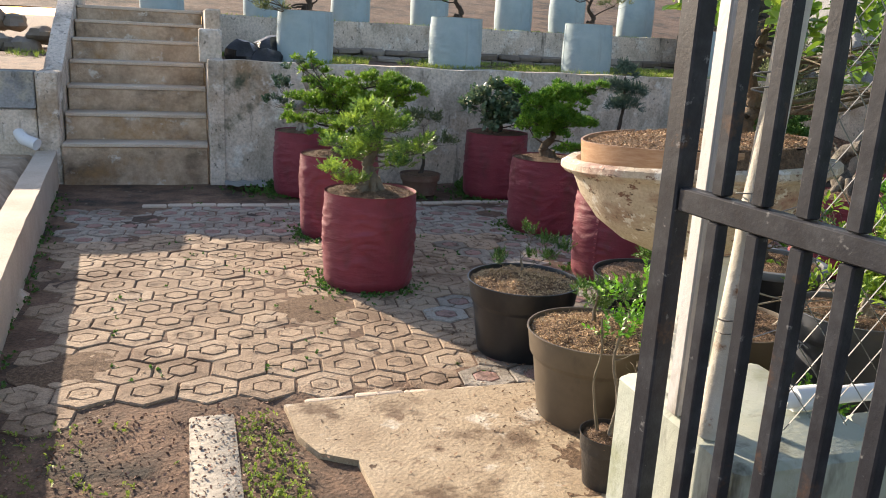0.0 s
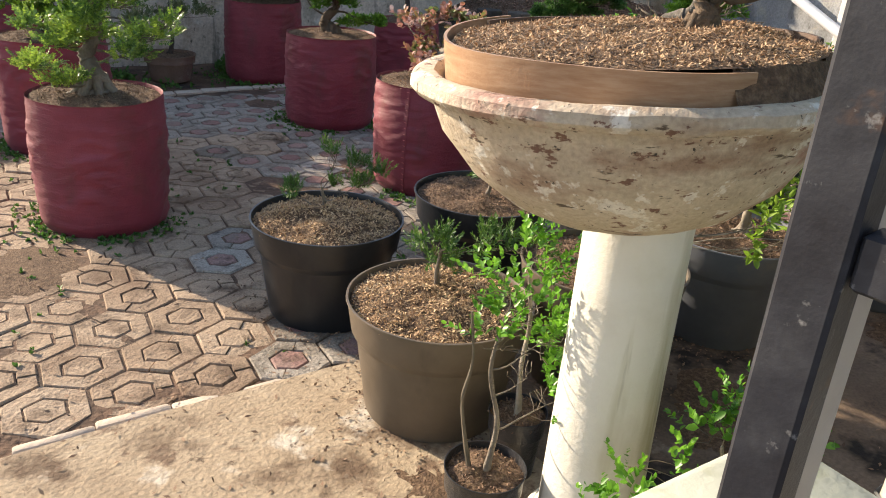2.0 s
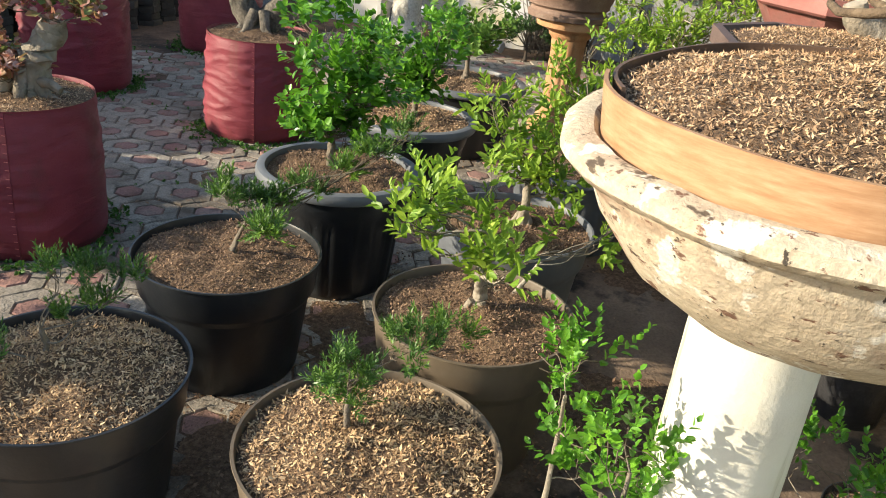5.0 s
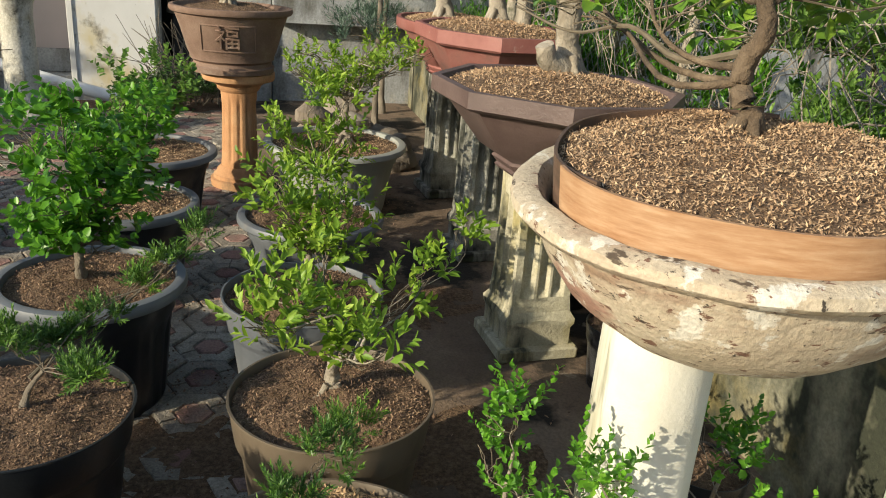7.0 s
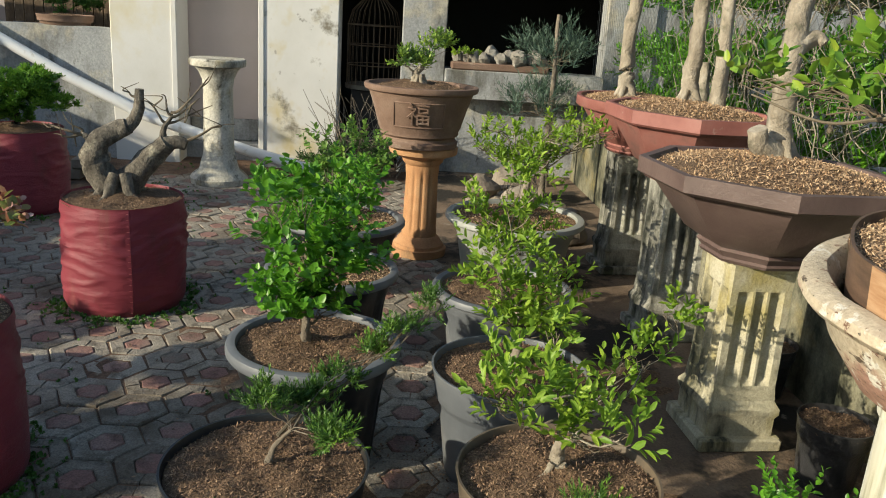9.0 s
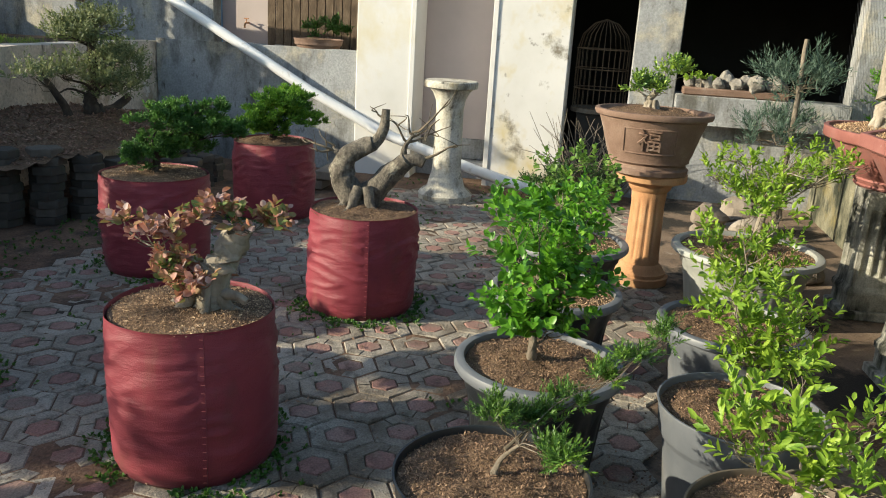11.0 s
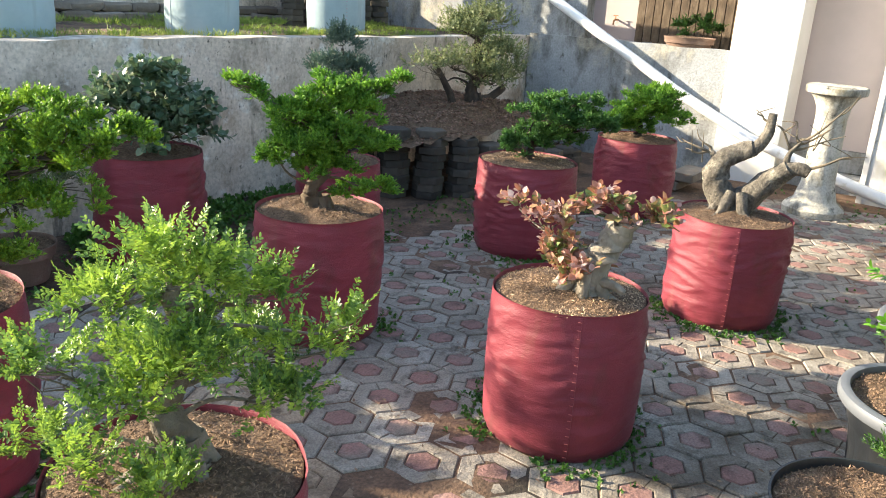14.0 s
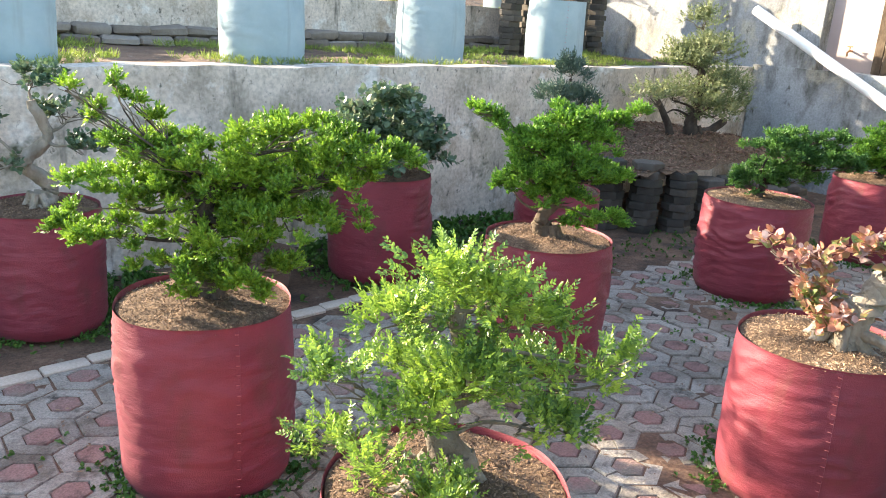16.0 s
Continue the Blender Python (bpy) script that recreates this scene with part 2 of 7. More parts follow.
M_BOWL = mat("peeling_bowl", [(0.38, 0.305, 0.215), (0.50, 0.425, 0.32), (0.60, 0.535, 0.425)], 4, 8, 0.75, 0.5, 60, stretch=(1, 1, 2.2),
             spots=[((0.31, 0.215, 0.15), 3.2, 0.50, 0.64, (1, 1, 3)), ((0.36, 0.21, 0.16), 2.6, 0.55, 0.62, (1, 1, 1.6)), ((0.66, 0.625, 0.55), 16, 0.57, 0.61, (1, 1, 0.9)), ((0.17, 0.09, 0.06), 24, 0.60, 0.64, (1, 1, 1.8)), ((0.09, 0.065, 0.045), 11, 0.64, 0.68, (1, 1, 4)), ((0.05, 0.04, 0.03), 60, 0.64, 0.68, ONE)], fine=(110, 0.3))
M_DARKSTRIP = mat("dark_strip", [(0.05, 0.032, 0.022), (0.10, 0.06, 0.04), (0.15, 0.09, 0.06)], 10, 6, 0.6, 0.15, 70, stretch=(1, 1, 5))
M_COLUMNDARK = mat("blackened_column", [(0.22, 0.21, 0.17), (0.40, 0.385, 0.33), (0.55, 0.53, 0.47)], 5, 7, 0.9, 0.5, 60,
                   spots=[((0.025, 0.027, 0.02), 4, 0.42, 0.58, (1, 1, 0.35)), ((0.09, 0.10, 0.05), 3, 0.52, 0.66, ONE)], fine=(120, 0.35))
M_LAMINATE = mat("wood_laminate", [(0.26, 0.130, 0.062), (0.36, 0.21, 0.115), (0.45, 0.30, 0.185)], 16, 6, 0.5, 0.1, 80, stretch=(1, 1, 7))
M_COLUMN = mat("mossy_column", [(0.34, 0.31, 0.21), (0.47, 0.43, 0.31), (0.58, 0.54, 0.42)], 5, 7, 0.9, 0.4, 60,
               spots=[((0.33, 0.27, 0.075), 2.5, 0.47, 0.62, (1, 1, 0.6)), ((0.05, 0.052, 0.036), 5, 0.51, 0.64, (1, 1, 0.3))], fine=(120, 0.3))
M_FENCEWALL = mat("mossy_wall", [(0.13, 0.125, 0.085), (0.25, 0.235, 0.16), (0.40, 0.38, 0.29)], 2.5, 8, 0.9, 0.5, 50,
                  spots=[((0.03, 0.034, 0.02), 2.6, 0.42, 0.58, (1, 1, 0.6)), ((0.24, 0.19, 0.07), 2, 0.52, 0.7, ONE)], fine=(90, 0.4))
M_DARKSLAB = mat("brown_slab", [(0.10, 0.068, 0.046), (0.19, 0.132, 0.09), (0.29, 0.212, 0.15)], 3, 8, 0.9, 0.5, 60,
                 spots=[((0.022, 0.017, 0.012), 1.8, 0.50, 0.58, ONE), ((0.34, 0.28, 0.21), 5, 0.62, 0.72, ONE)], fine=(90, 0.4))
M_PEDWHITE = mat("whitewash", [(0.52, 0.49, 0.41), (0.62, 0.60, 0.53), (0.68, 0.67, 0.62)], 4, 6, 0.75, 0.25, 50,
                 spots=[((0.34, 0.31, 0.18), 5, 0.52, 0.70, (1, 1, 0.12)), ((0.13, 0.13, 0.08), 9, 0.60, 0.70, (1, 1, 0.1))])
M_TERRA = mat("terracotta", [(0.36, 0.17, 0.075), (0.47, 0.25, 0.12), (0.53, 0.33, 0.18)], 5, 6, 0.85, 0.3, 60,
              spots=[((0.10, 0.075, 0.05), 5, 0.56, 0.74, (1, 1, 0.5))], fine=(120, 0.2))
M_CLAY = mat("brown_clay", [(0.13, 0.075, 0.052), (0.20, 0.125, 0.09), (0.28, 0.20, 0.155)], 5, 7, 0.8, 0.35, 60,
             spots=[((0.36, 0.33, 0.28), 5, 0.60, 0.78, ONE)], fine=(120, 0.25))
M_REDCLAY = mat("red_clay", [(0.19, 0.066, 0.055), (0.26, 0.10, 0.085), (0.32, 0.155, 0.135)], 5, 6, 0.6, 0.2, 60,
                spots=[((0.42, 0.38, 0.34), 8, 0.66, 0.76, ONE), ((0.09, 0.06, 0.05), 5, 0.58, 0.78, ONE)])
M_DARKCLAY = mat("dark_clay", [(0.07, 0.045, 0.042), (0.105, 0.07, 0.064), (0.15, 0.105, 0.095)], 5, 6, 0.5, 0.2, 60,
                 spots=[((0.25, 0.23, 0.21), 9, 0.66, 0.78, ONE)])
M_OLDPAVE = mat("mossy_paver", [(0.03, 0.026, 0.021), (0.065, 0.056, 0.045), (0.13, 0.11, 0.088)], 9, 7, 0.95, 0.7, 70, rand="object",
                spots=[((0.045, 0.055, 0.022), 5, 0.58, 0.76, ONE)])
M_STONE = mat("rough_stone", [(0.10, 0.08, 0.06), (0.20, 0.165, 0.13), (0.34, 0.30, 0.25)], 7, 8, 0.95, 0.9, 30, rand="object")
M_PALESTONE = mat("pale_rock", [(0.10, 0.088, 0.072), (0.22, 0.205, 0.18), (0.40, 0.385, 0.36)], 14, 8, 0.9, 1.0, 30)
M_POLYBAG = mat("polybag", [(0.012, 0.012, 0.013), (0.03, 0.03, 0.032), (0.06, 0.06, 0.065)], 6, 5, 0.3, 0.5, 30)
M_BARK = mat("bark_grey", [(0.085, 0.07, 0.052), (0.18, 0.15, 0.115), (0.30, 0.265, 0.21)], 16, 8, 0.95, 1.0, 60, stretch=(1, 1, 0.4))
M_BARKDARK = mat("bark_dark", [(0.022, 0.017, 0.013), (0.055, 0.042, 0.032), (0.115, 0.092, 0.072)], 16, 8, 0.95, 1.0, 60, stretch=(1, 1, 0.4))
M_BARKPALE = mat("bark_pale", [(0.13, 0.105, 0.075), (0.29, 0.25, 0.195), (0.45, 0.41, 0.345)], 13, 8, 0.9, 1.0, 50, stretch=(1, 1, 0.4), spots=[((0.06, 0.065, 0.035), 7, 0.56, 0.72, ONE)])
M_BARKBROWN = mat("bark_brown", [(0.05, 0.034, 0.022), (0.12, 0.085, 0.055), (0.22, 0.165, 0.11)], 16, 8, 0.95, 1.0, 60, stretch=(1, 1, 0.4))
M_BARKFURROW = mat("bark_furrowed", [(0.045, 0.038, 0.03), (0.15, 0.13, 0.105), (0.32, 0.285, 0.23)], 26, 8, 0.95, 1.0, 75, stretch=(1, 1, 0.35), spots=[((0.40, 0.37, 0.29), 8, 0.56, 0.70, ONE)], fine=(60, 0.7))
M_TWIG = mat("twig", [(0.09, 0.07, 0.045), (0.17, 0.14, 0.10)], 20, 4, 0.9)


def leaf_mat(name, cols, rough=0.5, trans=0.42):
    return mat(name, cols, 7.0, 3, rough, rand="island", trans=trans)


L_BRIGHT = leaf_mat("leaf_bright", [(0.032, 0.080, 0.026), (0.100, 0.195, 0.048), (0.290, 0.430, 0.060), (0.540, 0.640, 0.115)], 0.36, 0.36)
L_LEAFY = leaf_mat("leaf_broad", [(0.028, 0.090, 0.013), (0.078, 0.225, 0.020), (0.165, 0.390, 0.034), (0.340, 0.560, 0.065)], 0.36, 0.40)
L_YOUNG = leaf_mat("leaf_young", [(0.068, 0.150, 0.020), (0.160, 0.290, 0.030), (0.310, 0.460, 0.050), (0.480, 0.590, 0.085)])
L_FINE = leaf_mat("leaf_fine", [(0.053, 0.112, 0.027), (0.112, 0.225, 0.045), (0.210, 0.352, 0.068), (0.315, 0.465, 0.105)])
L_JUNIPER = leaf_mat("leaf_juniper", [(0.022, 0.062, 0.012), (0.105, 0.230, 0.026), (0.270, 0.430, 0.040), (0.500, 0.610, 0.080)], 0.5, 0.34)
L_JUNIVIVID = leaf_mat("leaf_juniper_vivid", [(0.018, 0.060, 0.012), (0.085, 0.215, 0.026), (0.210, 0.400, 0.040), (0.400, 0.560, 0.070)], 0.55, 0.34)
L_JUNIDARK = leaf_mat("leaf_juniper_dark", [(0.014, 0.050, 0.014), (0.052, 0.140, 0.030), (0.115, 0.245, 0.046), (0.210, 0.350, 0.070)], 0.55, 0.32)
L_BLUE = leaf_mat("leaf_blue", [(0.033, 0.063, 0.045), (0.075, 0.128, 0.090), (0.150, 0.217, 0.165)], 0.6, 0.3)
L_ROUND = leaf_mat("leaf_round", [(0.030, 0.065, 0.036), (0.065, 0.125, 0.062), (0.150, 0.215, 0.115), (0.250, 0.200, 0.140)], 0.42, 0.28)
L_GLOSSY = leaf_mat("leaf_glossy", [(0.045, 0.110, 0.017), (0.100, 0.215, 0.028), (0.220, 0.365, 0.042), (0.450, 0.500, 0.064)], 0.3, 0.33)
L_OLIVE = leaf_mat("leaf_olive", [(0.053, 0.075, 0.033), (0.128, 0.165, 0.068), (0.247, 0.277, 0.128), (0.420, 0.420, 0.210)], 0.6, 0.38)
L_RUSSET = leaf_mat("leaf_russet", [(0.12, 0.11, 0.035), (0.15, 0.22, 0.06), (0.42, 0.17, 0.11), (0.56, 0.43, 0.40), (0.62, 0.54, 0.50)], 0.6, 0.3)
L_PODO = leaf_mat("leaf_podocarpus", [(0.027, 0.075, 0.018), (0.060, 0.143, 0.027), (0.128, 0.247, 0.033), (0.300, 0.495, 0.045)], 0.45, 0.25)
L_GRASS = leaf_mat("leaf_grass", [(0.075, 0.135, 0.022), (0.165, 0.255, 0.038), (0.330, 0.405, 0.075), (0.450, 0.435, 0.135)], 0.6, 0.35)
L_WEED = leaf_mat("leaf_weed", [(0.033, 0.098, 0.021), (0.075, 0.180, 0.030), (0.150, 0.277, 0.045)], 0.55, 0.3)
L_DARK = leaf_mat("leaf_shade", [(0.021, 0.053, 0.015), (0.045, 0.105, 0.022), (0.105, 0.180, 0.038)], 0.5, 0.25)


# ---- mesh helpers ----
class Geo:
    """Vertices, faces and a material slot for each face."""

    def __init__(self):
        self.v, self.f, self.s = [], [], []

    def add(self, vs, fs, slot=0):
        o = len(self.v)
        self.v.extend(tuple(p) for p in vs)
        for f in fs:
            self.f.append(tuple(i + o for i in f))
            self.s.append(slot)
        return self

    def rings(self, rows, closed=True, cap0=False, cap1=False, slot=0):
        n = len(rows[0])
        vs = [p for r in rows for p in r]
        fs = []
        for i in range(len(rows) - 1):
            for j in range(n if closed else n - 1):
                k = (j + 1) % n
                fs.append((i * n + j, i * n + k, (i + 1) * n + k, (i + 1) * n + j))
        if cap0:
            fs.append(tuple(reversed(range(n))))
        if cap1:
            fs.append(tuple((len(rows) - 1) * n + j for j in range(n)))
        return self.add(vs, fs, slot)

    def lathe(self, prof, n=40, cx=0.0, cy=0.0, z0=0.0, cap0=True, cap1=True, mod=None, slot=0):
        rows = []
        for i, (r, z) in enumerate(prof):
            row = []
            for j in range(n):
                a = 2 * math.pi * j / n
                rr = r if mod is None else mod(r, z, a)
                row.append((cx + rr * math.cos(a), cy + rr * math.sin(a), z0 + z))
            rows.append(row)
        return self.rings(rows, True, cap0, cap1, slot)

    def tube(self, pts, rad, n=8, slot=0, rough=0.0, cap=True):
        pts = [Vector(p) for p in pts]
        if isinstance(rad, (int, float)):
            rad = [rad] * len(pts)
        up = Vector((0.31, 0.17, 0.93))
        rows = []
        for i, p in enumerate(pts):
            d = (pts[min(i + 1, len(pts) - 1)] - pts[max(i - 1, 0)]).normalized()
            u = d.cross(up)
            if u.length < 0.05:
                u = d.cross(Vector((1, 0, 0)))
            u.normalize()
            w = d.cross(u)
            row = []
            for j in range(n):
                a = 2 * math.pi * j / n
                r = rad[i] * (1 + rough * (noise.noise(p * 9 + Vector((math.cos(a), math.sin(a), 0)) * 1.3) + 0.45 * noise.noise(p * 34 + Vector((math.cos(a), math.sin(a), 0)) * 2.8)))
                row.append(p + (u * math.cos(a) + w * math.sin(a)) * r)
            rows.append(row)
        return self.rings(rows, True, cap, cap, slot)

    def box(self, x0, y0, z0, x1, y1, z1, bev=0.0, slot=0):
        if bev <= 0:
            rows = [[(x0, y0, z), (x1, y0, z), (x1, y1, z), (x0, y1, z)] for z in (z0, z1)]
            return self.rings(rows, True, True, True, slot)

        b = bev

        def ring(ins, z):
            a0, a1, c0, c1 = x0 + ins, x1 - ins, y0 + ins, y1 - ins
            return [(a0 + b, c0, z), (a1 - b, c0, z), (a1, c0 + b, z), (a1, c1 - b, z), (a1 - b, c1, z), (a0 + b, c1, z), (a0, c1 - b, z), (a0, c0 + b, z)]
        return self.rings([ring(b, z0), ring(0, z0 + b), ring(0, z1 - b), ring(b, z1)], True, True, True, slot)

    def prism(self, poly, z0, z1, slot=0, bev=0.0):
        if bev:
            c = Vector((sum(p[0] for p in poly) / len(poly), sum(p[1] for p in poly) / len(poly)))
            ins = [tuple(c + (Vector(p) - c) * (1 - bev / max(0.01, (Vector(p) - c).length))) for p in poly]
            rows = [[(*p, z0) for p in poly], [(*p, z1 - bev) for p in poly], [(*p, z1) for p in ins]]
        else:
            rows = [[(*p, z0) for p in poly], [(*p, z1) for p in poly]]
        return self.rings(rows, True, True, True, slot)

    def rough(self, amp, freq, seed=0.0):
        s = Vector((seed, seed * 1.7, -seed))
        self.v = [tuple(Vector(p) + Vector((noise.noise(Vector(p) * freq + s), noise.noise(Vector(p) * freq + s + Vector((9, 3, 1))),
                                            noise.noise(Vector(p) * freq + s + Vector((2, 7, 5))))) * amp) for p in self.v]
        return self

    def mesh(self, name, mats, smooth=40):
        me = bpy.data.meshes.new(name)
        me.from_pydata(self.v, [], self.f)
        for m in mats if isinstance(mats, (list, tuple)) else [mats]:
            me.materials.append(m)
        if any(self.s):
            me.polygons.foreach_set("material_index", self.s)
        if smooth:
            me.shade_smooth()
            me.set_sharp_from_angle(angle=radians(smooth))
        return me


def part(name, geo, material, parent, label="", smooth=40, loc=None):
    me = geo.mesh(name, material, smooth) if isinstance(geo, Geo) else geo
    ob = new(name, me)
    ob.parent = parent
    if loc is not None:
        ob.location = loc
    if label:
        ob["label"] = label
    return ob


def thing(name, label, category, at=(0, 0, 0), group="", kind="", geo=None, material=None, smooth=40):
    ob = new(name, geo.mesh(name, material, smooth) if geo else None)
    ob.location = at
    return tagged(ob, label, category, group, kind)


def grid_wall(x0, y0, x1, y1, z0, z1, th, nx, nz, amp=0.006, seed=1.0):
    """A wall from (x0, y0) to (x1, y1), th thick to its left, with an uneven face."""
    g = Geo()
    d = Vector((x1 - x0, y1 - y0, 0))
    nrm = Vector((-d.y, d.x, 0)).normalized()
    for side in (0, 1):
        vs, fs = [], []
        for i in range(nz + 1):
            for j in range(nx + 1):
                p = Vector((x0, y0, z0 + (z1 - z0) * i / nz)) + d * (j / nx)
                q = p + nrm * (th if side else 0)
                k = noise.noise(p * 1.7 + Vector((seed, 0, 0))) * amp + noise.noise(p * 6 + Vector((0, seed, 0))) * amp * 0.4
                q = q + nrm * k
                if i == nz:
                    q.z += noise.noise(p * 3 + Vector((0, seed, 3))) * amp * 1.5
                vs.append(q)
        for i in range(nz):
            for j in range(nx):
                a = i * (nx + 1) + j
                f = (a, a + 1, a + nx + 2, a + nx + 1)
                fs.append(f if not side else f[::-1])
        g.add(vs, fs)
    m = (nx + 1) * (nz + 1)
    top = nz * (nx + 1)
    for j in range(nx):
        g.f.append((top + j, top + j + 1, m + top + j + 1, m + top + j))
        g.s.append(0)
    for j in (0, nx):
        for i in range(nz):
            a, b2 = i * (nx + 1) + j, (i + 1) * (nx + 1) + j
            g.f.append((a, b2, m + b2, m + a))
            g.s.append(0)
    return g


def patch(poly_in, x0, y0, x1, y1, step, zf):
    """A ground sheet on a square mesh, kept where poly_in(x, y) holds."""
    nx, ny = max(1, round((x1 - x0) / step)), max(1, round((y1 - y0) / step))
    g = Geo()
    idx = {}
    for i in range(ny + 1):
        for j in range(nx + 1):
            x, y = x0 + (x1 - x0) * j / nx, y0 + (y1 - y0) * i / ny
            idx[i, j] = len(g.v)
            g.v.append((x, y, zf(x, y)))
    for i in range(ny):
        for j in range(nx):
            if poly_in(x0 + (x1 - x0) * (j + 0.5) / nx, y0 + (y1 - y0) * (i + 0.5) / ny):
                g.f.append((idx[i, j], idx[i, j + 1], idx[i + 1, j + 1], idx[i + 1, j]))
                g.s.append(0)
    return g


# ---- leaves ----
OVAL = (np.array([(0, 0, 0), (0.32, 0.5, 0.10), (0.74, 0.38, 0.07), (1, 0, -0.06), (0.74, -0.38, 0.07), (0.32, -0.5, 0.10)]), [(0, 1, 2, 3), (0, 3, 4, 5)])
BLADE = (np.array([(0, 0, 0), (0.45, 0.5, 0.03), (1, 0, 0), (0.45, -0.5, 0.03)]), [(0, 3, 2, 1)])


def leaf_mesh(name, P, D, N, L, W, tmpl, material):
    tv, tf = tmpl
    n = len(P)
    D = D / np.maximum(1e-6, np.linalg.norm(D, axis=1, keepdims=True))
    N = N - D * np.sum(N * D, axis=1, keepdims=True)
    N = N / np.maximum(1e-6, np.linalg.norm(N, axis=1, keepdims=True))
    S = np.cross(N, D)
    k = len(tv)
    V = P[:, None, :] + tv[None, :, 0:1] * (D * L[:, None])[:, None, :] + tv[None, :, 1:2] * (S * W[:, None])[:, None, :] + tv[None, :, 2:3] * (N * L[:, None])[:, None, :]
    V = V.reshape(-1, 3)
    F = np.concatenate([np.array(tf)[None] + (np.arange(n) * k)[:, None, None]]).reshape(-1, 4)
    me = bpy.data.meshes.new(name)
    me.vertices.add(len(V))
    me.vertices.foreach_set("co", V.ravel())
    me.loops.add(F.size)
    me.loops.foreach_set("vertex_index", F.ravel())
    me.polygons.add(len(F))
    me.polygons.foreach_set("loop_start", np.arange(0, F.size, 4))
    me.update(calc_edges=True)
    me.materials.append(material)
    return me


def unit(a):
    return a / np.maximum(1e-6, np.linalg.norm(a, axis=1, keepdims=True))


def sprig_leaves(name, B, A, length, m, leaf, width, angle, tmpl, material, rng, up=0.5, pinnate=False):
    """m leaves along each sprig that starts at B and goes along A, all round it or, if pinnate, in two flat rows."""
    n = len(B)
    A = unit(A)
    R = unit(np.cross(A, unit(rng.normal(size=(n, 3)) * (0.45 if pinnate else 1.0) + np.array([0, 0, 1.0 if pinnate else 0.0]))))
    Q = np.cross(A, R)
    Ps, Ds, Ns, Ls = [], [], [], []
    for k in range(m):
        f = (k + 0.6) / m
        phi = k * math.pi + rng.normal(scale=0.22, size=n) if pinnate else k * 2.4 + rng.uniform(0, 6.28, n)
        rad = R * np.cos(phi)[:, None] + Q * np.sin(phi)[:, None]
        ang = np.radians(angle) * (1 - 0.55 * f) * rng.uniform(0.75, 1.25, n)
        Ds.append(A * np.cos(ang)[:, None] + rad * np.sin(ang)[:, None])
        Ns.append(Q * np.sign(Q[:, 2:3]) * 1.2 + rng.normal(scale=0.2, size=(n, 3)) if pinnate else A * np.sin(ang)[:, None] * 0.6 - rad * 0.6 + np.array([0, 0, up]) + rng.normal(scale=0.25, size=(n, 3)))
        Ps.append(B + A * (length * f)[:, None])
        Ls.append(leaf * rng.uniform(0.7, 1.2, n) * (1.08 - 0.35 * f))
    P, D, N, L = np.concatenate(Ps), np.concatenate(Ds), np.concatenate(Ns), np.concatenate(Ls)
    return leaf_mesh(name, P, D, N, L, L * width, tmpl, material)


def pad_sprigs(pads, count, rng, out=0.7, up=0.45, shell=0.55, clump=9, tuft=0.03, fan=0.55):
    """Starts and ways of sprigs that fill the pads: rows of centre and half sizes."""
    vol = np.array([r[0] * r[1] * r[2] for _, r in pads]) ** 0.67
    share = np.maximum(6, (count * vol / vol.sum()).astype(int))
    B, A = [], []
    for (c, r), k in zip(pads, share):
        # sprigs stand in tufts, and the tufts lie on the pad's shell
        nt = max(2, k // clump)
        d = unit(rng.normal(size=(nt, 3)))
        d[:, 2] = np.where(d[:, 2] < -0.35, -d[:, 2] * 0.6, d[:, 2])
        rr = rng.uniform(shell, 0.95, nt) ** 0.8
        lump = 1 + 0.3 * np.array([noise.noise(Vector(q) * 2.6 + Vector(c) * 3) for q in d])
        tc = np.array(c) + d * np.array(r) * (rr * lump)[:, None]
        pick = rng.integers(0, nt, k)
        o = unit(rng.normal(size=(k, 3)))
        o[:, 2] = np.where(o[:, 2] < -0.2, -o[:, 2], o[:, 2])
        B.append(tc[pick] + o * tuft * rng.uniform(0.1, 1.0, k)[:, None])
        A.append(unit(d[pick] * out * 0.7 + o * fan + np.array([0, 0, up]) + rng.normal(scale=0.25, size=(k, 3))))
    return np.concatenate(B), np.concatenate(A)


def bend(p, q, wob, n, rng):
    """A crooked line from p to q."""
    p, q = Vector(p), Vector(q)
    pts = []
    off = [Vector(rng.normal(size=3)) * wob * (q - p).length for _ in range(3)]
    for i in range(n + 1):
        f = i / n
        s = math.sin(math.pi * f)
        pts.append(p.lerp(q, f) + off[0] * s * (1 - f) + off[1] * s * f + off[2] * math.sin(2 * math.pi * f) * 0.5)
    return pts


def spline(pts, k=5):
    """A smooth line through the points, k steps to each stretch."""
    p = [Vector(q) for q in pts]
    p = [p[0] * 2 - p[1]] + p + [p[-1] * 2 - p[-2]]
    out = []
    for i in range(1, len(p) - 2):
        a, b, c, d = p[i - 1:i + 3]
        for j in range(k):
            f = j / k
            out.append((b * 2 + (c - a) * f + (a * 2 - b * 5 + c * 4 - d) * f * f + (b * 3 - a - c * 3 + d) * f ** 3) * 0.5)
    return out + [p[-2]]


def taper(r0, r1, n):
    return [r0 + (r1 - r0) * (i / n) ** 0.8 for i in range(n + 1)]


